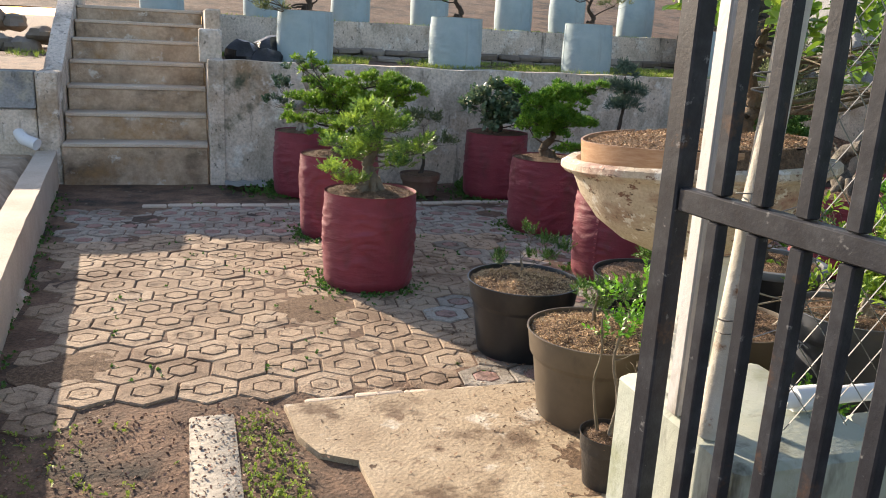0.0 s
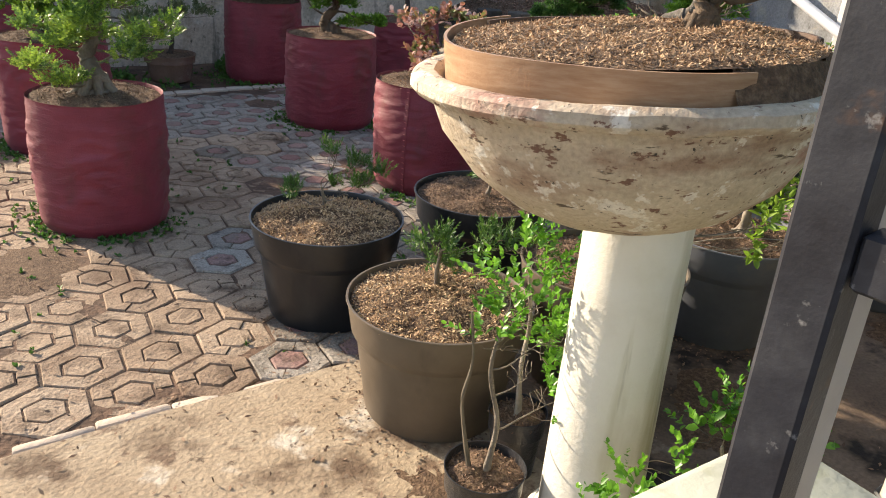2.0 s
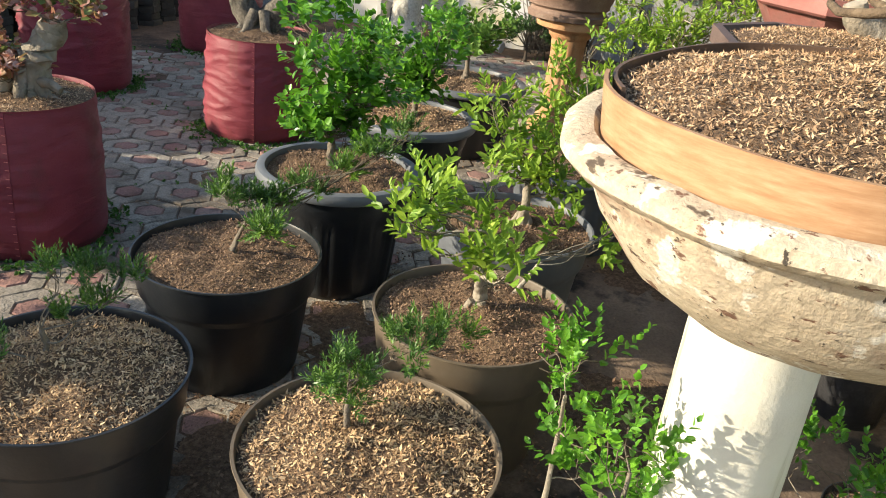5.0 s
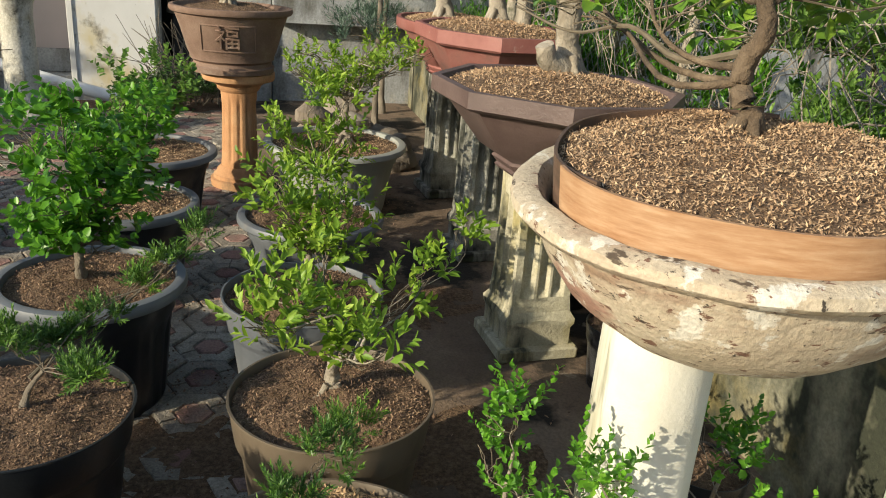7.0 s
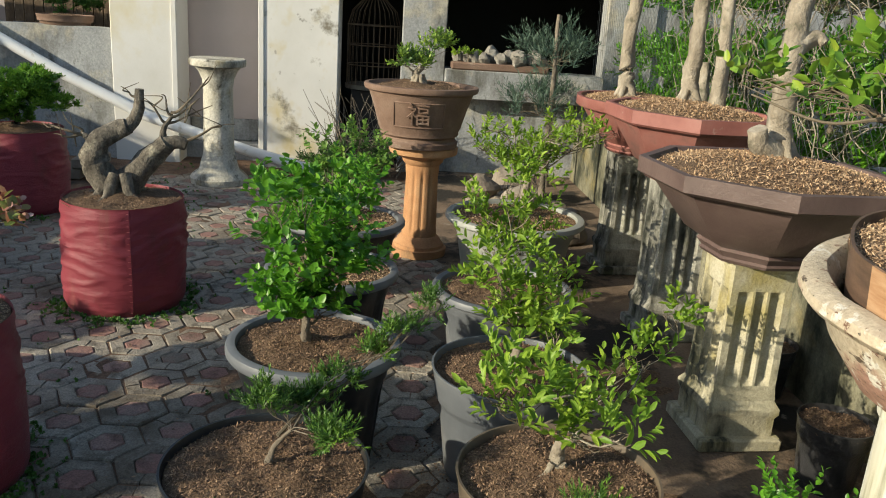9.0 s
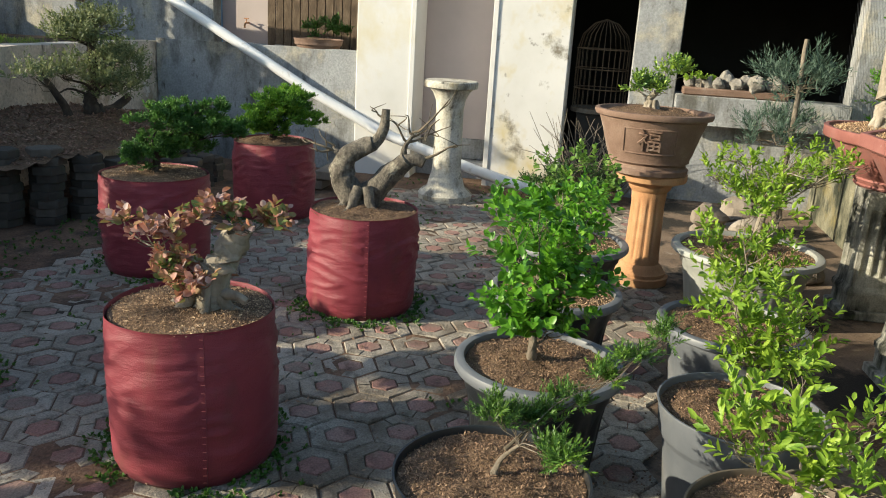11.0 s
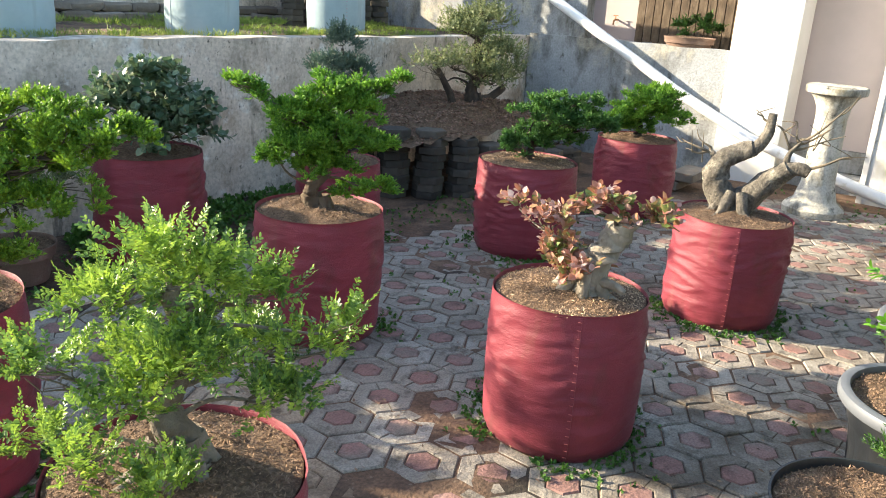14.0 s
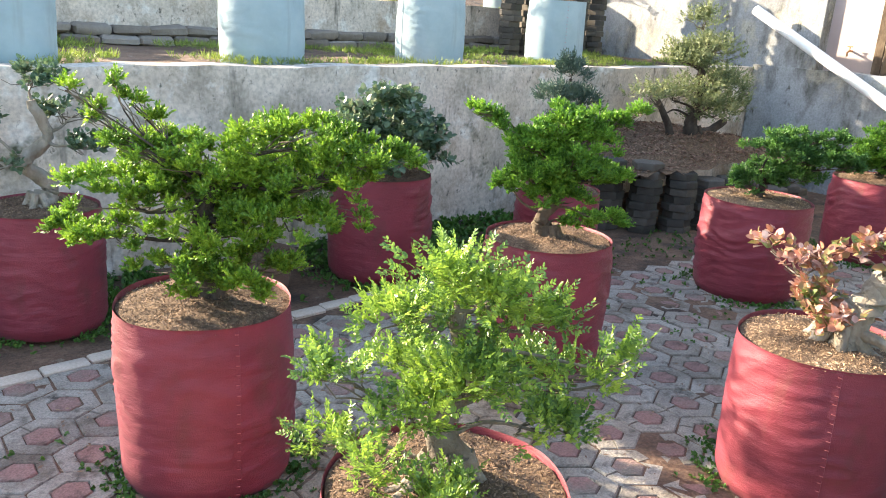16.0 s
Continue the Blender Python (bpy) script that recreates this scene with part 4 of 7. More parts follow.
POTS = [
    ((2.232, 3.359), 0.276, 0.368, M_POTBLACK, "nursery", "black nursery pot of mulch on the paving"),
    ((2.248, 2.640), 0.277, 0.372, M_POTBROWN, "nursery", "dusty brown-black nursery pot in the sun"),
    ((2.905, 3.335), 0.276, 0.377, M_POTBLACK, "nursery", "black nursery pot with dark mulch"),
    ((3.583, 3.268), 0.299, 0.447, M_POTGREY, "twotone", "black ribbed pot with a wide grey rim"),
    ((4.444, 3.265), 0.299, 0.435, M_POTGREY, "twotone", "black ribbed pot with a round grey rim"),
    ((5.444, 3.274), 0.358, 0.407, M_POTGREY, "twotone", "dark pot with a grey rim beside the terracotta column"),
    ((2.826, 2.564), 0.271, 0.412, M_POTBROWN, "nursery", "dusty black nursery pot with a pale young trunk"),
    ((3.508, 2.591), 0.272, 0.402, M_POTGREY, "nursery", "grey nursery pot with a leafy young tree"),
    ((4.418, 2.491), 0.323, 0.378, M_POTGREY, "ribbed", "grey ribbed pot with a thick rolled rim"),
    ((5.657, 2.250), 0.420, 0.411, M_POTPALE, "ribbed", "large pale grey pot with a rolled rim"),
]
for i, (p, r, h, m, st, lb) in enumerate(POTS):
    plant_pot((*p, 0.0), r, h, i + 50.3, lb, m, st, dark=i in (2, 3, 6, 7, 8), straw=i < 2)
plant_pot((2.82, 7.35, -0.01), 0.2, 0.2, 71.0, "low brown pot in front of the wall", M_CLAY, "nursery", "", True, 500)
plant_pot((9.25, 6.15, 1.08), 0.26, 0.21, 72.0, "shallow brown bonsai tray on the porch edge", M_CLAY, "nursery", "", True, 400)
plant_pot((3.45, 1.42, 0.0), 0.13, 0.26, 73.0, "black polythene bag with soil by the column", M_POLYBAG, "nursery", "poly bags", True, 300)
plant_pot((4.2, 1.32, 0.0), 0.13, 0.24, 74.0, "black polythene bag with soil by the fence wall", M_POLYBAG, "nursery", "poly bags", True, 300)
plant_pot((2.62, 1.55, 0.0), 0.12, 0.24, 75.0, "black polythene bag with soil behind the bowl stand", M_POLYBAG, "nursery", "poly bags", True, 300)
plant_pot((2.05, 2.12, 0.0), 0.10, 0.20, 76.0, "small torn black polythene bag with a shrub", M_POLYBAG, "nursery", "poly bags", True, 200)
plant_pot((2.27, 2.27, 0.0), 0.08, 0.2, 78.0, "small black polythene bag against a pot", M_POLYBAG, "nursery", "poly bags", True, 200)
plant_pot((2.42, 1.68, 0.0), 0.10, 0.20, 77.0, "small black polythene bag beside the white stand", M_POLYBAG, "nursery", "poly bags", True, 200)

# ---- the bowl on its white stand ----
BX, BY = 2.15, 1.933
stand = thing("pot_stand", "round whitewashed concrete stand", "stand", (2.275, 1.980, 0))
part("base", Geo().lathe([(0.155, 0), (0.155, 0.045), (0.14, 0.06)], 40).rough(0.003, 16), M_PEDWHITE, stand)
part("shaft", Geo().lathe([(0.135, 0.055), (0.123, 0.09), (0.12, 0.3), (0.116, 0.5), (0.114, 0.78), (0.113, 0.872)], 48).rough(0.004, 12), M_PEDWHITE, stand)
part("capital", Geo().lathe([(0.113, 0.868), (0.122, 0.872), (0.122, 0.893)], 40), M_PEDWHITE, stand)
bowl = thing("bonsai_bowl", "wide cream bowl with peeling paint and a worn rim", "bowl", (BX, BY, 0.903))
bowl.rotation_mode = "AXIS_ANGLE"
bowl.rotation_axis_angle = (radians(4.5), -0.87, -0.5, 0)      # it sits a little askew on the stand
prof = [(0.13, 0.0), (0.15, 0.006), (0.18, 0.018), (0.24, 0.045), (0.31, 0.10), (0.36, 0.17), (0.382, 0.225), (0.39, 0.238), (0.415, 0.244), (0.424, 0.255), (0.422, 0.272), (0.405, 0.281),
        (0.378, 0.279), (0.365, 0.265), (0.352, 0.22)]
prof = [(r * 0.94, z) for r, z in prof]
part("body", Geo().lathe(prof, 72, cap1=False).rough(0.004, 14), M_BOWL, bowl)
for a0, a1, ra, rb, za, zb, mm, lb in ((-42, 106, 0.322, 0.326, 0.338, 0.342, M_DARKSTRIP, "dark bent strip round the soil"),
                                       (92, 256, 0.340, 0.334, 0.346, 0.322, M_LAMINATE, "bent strip of wood-grain laminate")):
    rows_o = []
    for i in range(41):
        a = radians(a0 + (a1 - a0) * i / 40)
        r, z1 = ra + (rb - ra) * i / 40 + 0.005 * math.sin(i * 0.4), za + (zb - za) * i / 40
        c, s = math.cos(a), math.sin(a)
        rows_o.append([(r * c, r * s, 0.225), (r * 1.015 * c, r * 1.015 * s, z1), ((r * 1.015 - 0.006) * c, (r * 1.015 - 0.006) * s, z1), ((r - 0.006) * c, (r - 0.006) * s, 0.225)])
    part("collar", Geo().rings(rows_o, True, True, True), mm, bowl, lb, smooth=50)
part("soil_slope", Geo().rings([[((0.328 + 0.03 * k / 4) * math.cos(a), (0.328 + 0.03 * k / 4) * math.sin(a), 0.326 - 0.06 * k / 4) for a in [radians(250 + 2.5 * j) for j in range(35)]] for k in range(5)], closed=False).rough(0.008, 25), M_SOIL, bowl, smooth=60)
soil_in(bowl, 0.328, 0.325, 81.0, 0.016, 0.03, 6500, False, 0.0125)


# ---- columns and pots along the fence ----
def fluted_column(at, w, h, label, turn=0.0, m=M_COLUMN):
    ob = thing("column", label, "column", at, "fluted columns")
    ob.rotation_euler.z = radians(turn)
    hw = w / 2

    def ring(z, half, depth):
        pts = []
        for side in range(4):
            a = side * math.pi / 2
            for k in range(25):
                u = -1 + 2 * k / 25
                d = 0.0
                for c in (-0.52, 0.0, 0.52):
                    if abs(u - c) < 0.19:
                        d = depth * math.sqrt(max(0, 1 - ((u - c) / 0.19) ** 2))
                x, y = u * half, -half + d
                pts.append((x * math.cos(a) - y * math.sin(a), x * math.sin(a) + y * math.cos(a), z))
        return pts
    z0 = 0.2
    rows = [ring(z0, hw * 1.02, 0), ring(z0 + 0.06, hw * 0.98, 0), ring(z0 + 0.09, hw * 0.97, 0.026), ring(h - 0.13, hw * 0.95, 0.026), ring(h - 0.1, hw * 0.95, 0), ring(h, hw * 0.97, 0)]
    part("shaft", Geo().rings(rows, True, True, True).rough(0.003, 20), m, ob, smooth=30)
    part("base", Geo().box(-hw * 1.35, -hw * 1.35, 0, hw * 1.35, hw * 1.35, 0.055, 0.008).rings(
        [ring(0.055, hw * 1.08, 0), ring(0.13, hw * 1.08, 0), ring(0.15, hw * 1.16, 0), ring(0.17, hw * 1.16, 0), ring(0.2, hw * 1.02, 0)], True, True, True).rough(0.003, 20), m, ob, smooth=30)
    return ob


fluted_column((3.82, 1.652, 0), 0.25, 0.74, "mossy fluted square column of cream concrete", 3)
fluted_column((4.88, 1.56, 0), 0.24, 0.80, "dark-stained fluted square column", 4, M_COLUMNDARK)
fluted_column((5.98, 1.49, 0), 0.24, 0.76, "blackened fluted square column by the stones", 4, M_COLUMNDARK)


def octagon_pot(at, rx, ry, h, m, label, turn, seed, corners=8):
    ob = thing("bonsai_pot", label, "bonsai pot", at, "pots on columns")
    ob.rotation_euler.z = radians(turn)

    def ring(s, z):
        return [(rx * s * math.cos(2 * math.pi * (j + 0.5) / corners), ry * s * math.sin(2 * math.pi * (j + 0.5) / corners), z) for j in range(corners)]
    part("body", Geo().rings([ring(0.42, 0), ring(0.44, 0.012), ring(0.42, 0.02), ring(0.47, 0.045), ring(0.45, 0.055), ring(0.58, 0.09), ring(0.88, h * 0.78)], True, True, False), m, ob, smooth=25 if corners < 12 else 60)
    part("rim", Geo().rings([ring(0.87, h * 0.77), ring(0.97, h * 0.80), ring(1.0, h * 0.83), ring(1.0, h), ring(0.93, h), ring(0.92, h - 0.012), ring(0.86, h - 0.06)], True, False, False), m, ob, smooth=25 if corners < 12 else 60)
    g = Geo()
    n, mm = 32, 8
    rows = []
    for i in range(mm + 1):
        f = max(0.001, i / mm)
        rows.append([(rx * 0.87 * f * math.cos(2 * math.pi * j / n), ry * 0.87 * f * math.sin(2 * math.pi * j / n),
                      h - 0.02 + 0.05 * (1 - f * f) + 0.02 * noise.noise(Vector((f * 4 * math.cos(j), f * 4 * math.sin(j), seed)))) for j in range(n)])
    so = part("soil", g.rings(rows, True, True, False), M_SOIL, ob, smooth=60)
    me = mulch(0.87, h - 0.02, 0.0, seed, 0.055, 14000, M_HUSK, 0.0125)
    co = np.zeros(len(me.vertices) * 3)
    me.vertices.foreach_get("co", co)
    co = co.reshape(-1, 3)
    # lay the flakes into the oval of the pot, keeping their size
    ctr = co.reshape(-1, 4, 3).mean(1, keepdims=True)
    co = (co.reshape(-1, 4, 3) - ctr + ctr * np.array([rx, ry, 1.0])).reshape(-1, 3)
    me.vertices.foreach_set("co", co.ravel())
    part("mulch", me, None, so)["kind"] = "stuff"
    return ob


octagon_pot((3.84, 1.63, 0.742), 0.51, 0.47, 0.335, M_DARKCLAY, "dark purple-brown glazed octagonal bonsai pot", 6, 91.0)
octagon_pot((5.0, 1.53, 0.802), 0.52, 0.40, 0.36, M_REDCLAY, "dull red octagonal bonsai pot with a chipped rim", 4, 92.0)
octagon_pot((6.1, 1.46, 0.762), 0.55, 0.36, 0.33, M_REDCLAY, "oval red clay bonsai pot with a grey foot", 4, 93.0, 28)

# terracotta column with the clay pot
col = thing("column", "round fluted terracotta column", "column", (6.14, 2.80, 0))
part("shaft", Geo().lathe([(0.115, 0.13), (0.115, 0.16), (0.112, 0.18), (0.104, 0.52), (0.108, 0.56), (0.11, 0.6)], 96,
                          mod=lambda r, z, a: r * (1 - (0.10 * max(0, math.cos(a * 12)) if 0.165 < z < 0.55 else 0))), M_TERRA, col)
part("base", Geo().lathe([(0.18, 0), (0.185, 0.05), (0.165, 0.055), (0.165, 0.075), (0.15, 0.085), (0.14, 0.11), (0.118, 0.13)], 40), M_TERRA, col)
part("capital", Geo().lathe([(0.112, 0.6), (0.13, 0.62), (0.135, 0.64), (0.17, 0.66), (0.215, 0.675), (0.22, 0.69), (0.22, 0.72), (0.2, 0.725)], 40), M_TERRA, col)
cp = thing("bonsai_pot", "brown clay pot with a raised character panel", "bonsai pot", (6.137, 2.834, 0.726))
part("body", Geo().lathe([(0.245, 0.0), (0.25, 0.03), (0.235, 0.04), (0.23, 0.06), (0.25, 0.075), (0.25, 0.095), (0.262, 0.12), (0.30, 0.25), (0.33, 0.335), (0.355, 0.345), (0.362, 0.36), (0.358, 0.378), (0.335, 0.38), (0.325, 0.365), (0.315, 0.32)], 56, cap1=False), M_CLAY, cp)
soil_in(cp, 0.318, 0.345, 83.0, 0.02, 0.05, 1200, True)
face = math.atan2(3.2 - 2.834, 1.05 - 6.137)
panel = Geo()


def on_pot(u, v, o):
    """A place on the pot's side: u metres along, v from 0 to 1 upwards, o metres proud."""
    r = 0.268 + (0.312 - 0.268) * v + o
    a = face - u / r
    return Vector((r * math.cos(a), r * math.sin(a), 0.14 + 0.15 * v))


for v in (0.0, 1.0):
    panel.tube([on_pot(-0.16 + 0.02 * k, v, 0.002) for k in range(17)], 0.005, 6)
for u in (-0.16, 0.16):
    panel.tube([on_pot(u, k / 6, 0.002) for k in range(7)], 0.005, 6)
part("panel_frame", panel, M_CLAY, cp)
ch = bpy.data.curves.new("character", "FONT")
ch.body, ch.size, ch.extrude, ch.align_x, ch.align_y = "\u798f", 0.15, 0.009, "CENTER", "CENTER"
cob = new("character", ch)
cob.parent = cp
cob.data.materials.append(M_CLAY)
mid = on_pot(0, 0.5, 0.004)
outw = Vector((math.cos(face), math.sin(face), -0.28)).normalized()
side = Vector((-math.sin(face), math.cos(face), 0))
cob.matrix_local = Matrix.Translation(mid) @ Matrix((side, outw.cross(side), outw)).transposed().to_4x4()
cob["label"] = "raised character in the clay"

# pale baluster pedestal
bal = thing("pedestal", "weathered white concrete baluster pedestal", "pedestal", (8.014, 4.471, 0))
part("shaft", Geo().lathe([(0.24, 0), (0.245, 0.05), (0.22, 0.08), (0.17, 0.12), (0.15, 0.2), (0.135, 0.24), (0.13, 0.28), (0.125, 0.5), (0.12, 0.8), (0.13, 0.88), (0.16, 0.95), (0.19, 0.985)], 44).rough(0.005, 18), M_BALUSTER, bal)
part("top", Geo().lathe([(0.19, 0.985), (0.23, 0.995), (0.235, 1.01), (0.235, 1.045), (0.225, 1.055)], 44).rough(0.004, 18), M_BALUSTER, bal)

# ---- gate ----
gate = thing("gate", "dark steel bar gate standing open", "gate", (1.585, 1.215, 0))
gate.rotation_euler.z = radians(-82)
part("stile", Geo().box(-0.022, -0.022, 0.05, 0.028, 0.022, 2.2, 0.004), M_STEEL, gate)
part("stile", Geo().box(1.40, -0.022, 0.05, 1.45, 0.022, 2.2, 0.004), M_STEEL, gate)
for z in (0.09, 1.198, 2.15):
    part("rail", Geo().box(0.03, -0.016, z, 1.398, 0.016, z + 0.045, 0.003), M_STEEL, gate)
for k in range(14):
    x = 0.03 + 0.0935 * (k + 1)
    for z0, z1 in ((0.136, 1.196), (1.245, 2.149)):
        part("bar", Geo().box(x - 0.014, -0.014, z0, x + 0.014, 0.014, z1, 0.003), M_STEEL, gate)

# bamboo, wire fence, pipe on the fence wall
bam = Geo()
pts = [Vector((1.683, 1.135, 0.742 + 0.05 * k)) + Vector((0.003 * k, 0, 0)) for k in range(31)]
bam.tube(pts, [0.026 + (0.002 if k % 9 == 0 else 0) for k in range(31)], 14)
thing("pipe_post", "pale rust-spotted pipe post wound with wire", "post", geo=bam, material=M_RUSTPIPE)
bam2 = Geo().tube([(1.81, 1.12, 0.742 + 0.1 * k) for k in range(16)], 0.011, 10, rough=0.15)
thing("fence_post", "rough brown wooden fence post", "post", geo=bam2, material=M_BARK)
fence = Geo()
for k in range(-18, 92):
    x = 1.9 + k * 0.075
    for sx in (1, -1):
        p, q = Vector((x, 1.085, 0.76)), Vector((x + sx * 1.05, 1.085, 2.0))
        lo, hi = 1.8, 8.8
        t0, t1 = sorted(((lo - p.x) / (q.x - p.x), (hi - p.x) / (q.x - p.x)))
        t0, t1 = max(0, t0), min(1, t1)
        if t1 - t0 > 0.03:
            fence.tube([p.lerp(q, t0) + Vector((0, 0.004 * sx, 0)), p.lerp(q, t1) + Vector((0, 0.004 * sx, 0))], 0.0014, 3, cap=False)
fence.tube([(1.8, 1.085, 1.99), (8.8, 1.085, 1.99)], 0.003, 4)
tagged(new("wire_fence", fence.mesh("wire_fence", M_WIRE)), "sagging chain-link wire fence on the low wall", "fence", kind="stuff")
thing("water_pipe", "white plastic water pipe on the low wall", "pipe", geo=Geo().tube([(1.9, 1.19, 0.772), (3.2, 1.185, 0.77), (8.0, 1.18, 0.77)], 0.02, 12).tube([(1.93, 1.19, 0.772), (1.99, 1.19, 0.772)], 0.028, 12), material=M_PVC)
for z in (0.95, 1.2, 1.42, 1.75):
    tie = Geo().tube([(1.70 + 0.03 * math.cos(0.7 * k), 1.135 + 0.03 * math.sin(0.7 * k), z + 0.003 * k) for k in range(20)] + [(1.75, 1.13, z), (1.81, 1.12, z + 0.02), (1.86, 1.10, z - 0.02)], 0.0016, 4)
    thing("tie_wire", "twisted wire tie on the pipe post", "wire", group="tie wires", geo=tie, material=M_WIRE)

# drain pipe down the side wall
dp = thing("drain_pipe", "long white drain pipe sloping along the side wall", "pipe")
part("upper_length", Geo().tube([(8.90, 7.9, 1.75), (8.88, 7.5, 1.54), (8.87, 6.1, 0.785), (8.86, 5.4, 0.46)], 0.052, 16), M_PVC, dp)
part("lower_length", Geo().tube([(8.86, 5.45, 0.475), (8.84, 5.3, 0.42), (8.62, 4.3, 0.17), (8.42, 3.65, 0.05)], 0.052, 16), M_PVC, dp)
thing("pipe_stub", "short white pipe out of a hole in the wall", "pipe", geo=Geo().tube([(-0.80, 8.05, 0.45), (-0.74, 7.93, 0.40), (-0.62, 7.86, 0.36)], 0.055, 14), material=M_PVC)

# ---- stacked pavers round the corner bed ----
def hex_pts(r, turn=0.0):
    return [(r * math.cos(math.pi / 3 * k + turn), r * math.sin(math.pi / 3 * k + turn)) for k in range(6)]


old_mesh = Geo().prism(hex_pts(0.125), 0, 0.058, bev=0.008).rough(0.004, 30).mesh("paver", M_OLDPAVE)
STACKS = [(5.62, 7.45, 7, 1), (5.80, 7.22, 9, 0), (5.98, 7.0, 9, 0), (6.2, 6.83, 8, 0), (6.45, 6.74, 7, 1), (6.7, 6.68, 7, 0), (6.98, 6.62, 6, 1), (7.25, 6.6, 5, 0), (7.52, 6.62, 5, 1), (7.78, 6.66, 4, 0)]
rs = random.Random(5)
for x, y, n, k in STACKS:
    st = thing("paver_stack", "stack of old mossy black hexagon pavers", "paver stack", (x, y, -0.02), "paver stacks")
    for i in range(n):
        o = part("paver", old_mesh, None, st, loc=(rs.uniform(-0.012, 0.012), rs.uniform(-0.012, 0.012), 0.061 * i))
        o.rotation_euler.z = rs.uniform(-0.25, 0.25) + k * 0.5
bed = patch(lambda x, y: (y > 6.75 + 0.5 * max(0, 6.2 - x)), 5.55, 6.55, 8.2, 7.93, 0.07,
            lambda x, y: 0.42 + 0.24 * max(0, 1 - ((x - 6.95) / 1.2) ** 2) * min(1, max(0, (y - 6.6) / 0.5)) + 0.035 * noise.noise(Vector((x * 7, y * 7, 0))))
thing("planting_bed", "heap of brown leafy mulch behind the stacked pavers", "planting bed", geo=bed, material=M_SOIL, smooth=60, kind="structure")
rng = np.random.default_rng(12)
n = 9000
bx, by = rng.uniform(5.75, 8.15, n), rng.uniform(6.75, 7.9, n)
ok = by > 6.78 + 0.5 * np.maximum(0, 6.2 - bx)
bx, by = bx[ok], by[ok]
bz = np.array([0.425 + 0.24 * max(0, 1 - ((x - 6.95) / 1.2) ** 2) * min(1, max(0, (y - 6.6) / 0.5)) + 0.035 * noise.noise(Vector((x * 7, y * 7, 0))) for x, y in zip(bx, by)])
tagged(new("leaf_litter", leaf_mesh("leaf_litter", np.stack([bx, by, bz], 1), np.stack([rng.normal(size=len(bx)), rng.normal(size=len(bx)), rng.normal(scale=0.3, size=len(bx)) + 0.1], 1),
       rng.normal(scale=0.4, size=(len(bx), 3)) + np.array([0, 0, 1]), rng.uniform(0.015, 0.04, len(bx)), rng.uniform(0.008, 0.017, len(bx)), BLADE, M_LITTER)),
       "brown leaf litter on the corner bed", "leaf litter", kind="stuff")

# stacked pavers and dark rocks on the terrace
# Upper courses out of view are added to shade the side wall.
for x, y, n in ((7.22, 9.8, 13), (7.5, 9.75, 20), (7.78, 9.8, 22), (8.06, 9.75, 21), (8.34, 9.8, 23), (8.62, 9.78, 22), (8.2, 10.1, 23), (8.5, 10.12, 24), (7.9, 10.1, 22), (7.6, 10.1, 21)):
    st = thing("paver_stack", "stack of old brown pavers on the terrace", "paver stack", (x, y, 1.11), "paver stacks")
    for i in range(n):
        o = part("paver", old_mesh, None, st, loc=(rs.uniform(-0.015, 0.015), rs.uniform(-0.015, 0.015), 0.061 * i))
        o.rotation_euler.z = rs.uniform(-0.3, 0.3)


def rock(at, s, m, label, seed, name="rock", group="", squash=0.6):
    g = Geo()
    rows = []
    for i in range(9):
        th = math.pi * i / 8
        rows.append([(math.sin(max(0.02, min(math.pi - 0.02, th))) * math.cos(2 * math.pi * j / 12), math.sin(max(0.02, min(math.pi - 0.02, th))) * math.sin(2 * math.pi * j / 12), -math.cos(th)) for j in range(12)])
    g.rings(rows, True, True, True)
    o = []
    for p in g.v:
        p = Vector(p)
        k = 1 + 0.45 * noise.noise(p * 1.1 + Vector((seed, 0, 0))) + 0.2 * noise.noise(p * 3 + Vector((0, seed, 0)))
        o.append((p.x * s * k, p.y * s * k, (p.z * k + 0.75) * s * squash))
    g.v = o
    return thing(name, label, "rock", at, group, geo=g, material=m, smooth=30)


for i in range(16):
    rock((6.35 + 0.09 * i + rs.uniform(-0.1, 0.1), 1.95 + rs.uniform(-0.25, 0.35), 0.0 if i % 3 else 0.13), rs.uniform(0.09, 0.16), M_STONE, "rough brown building stone in a heap", i * 3.1, "stone", "heap of stones")
for i, (x, y, s) in enumerate(((1.25, 8.5, 0.2), (1.5, 8.65, 0.22), (1.45, 8.35, 0.15))):
    rock((x, y, 1.08), s, M_POLYBAG, "black plastic sack lying on the terrace", i * 5.3, "plastic_sack", "black sacks", 0.75)
for i in range(9):
    rock((-1.2 + 0.16 * (i % 4) - 0.3 * (i // 4), 9.2 + 0.25 * (i // 4), 1.1 + 0.12 * (i // 3)), rs.uniform(0.13, 0.2), M_STONE, "dark rounded stone beside the steps", i * 2.3 + 40, "stone", "stones by the steps")
for i in range(44):
    x, row = 1.6 + 0.31 * (i % 22), i // 22
    g = Geo().box(-0.15, -0.08, 0, 0.15, 0.08, 0.085, 0.02).rough(0.025, 7, i * 1.3)
    o = part("stone", g, M_STONE, wall_upper, loc=(x + 0.12 * row, 10.27 + 0.05 * row, 1.11 + 0.085 * row))
tray = thing("rock_tray", "shallow brown tray for a rock planting", "tray", (8.93, 1.98, 1.026), geo=Geo().box(-0.10, -0.48, 0, 0.14, 0.46, 0.07, 0.012), material=M_CLAY)
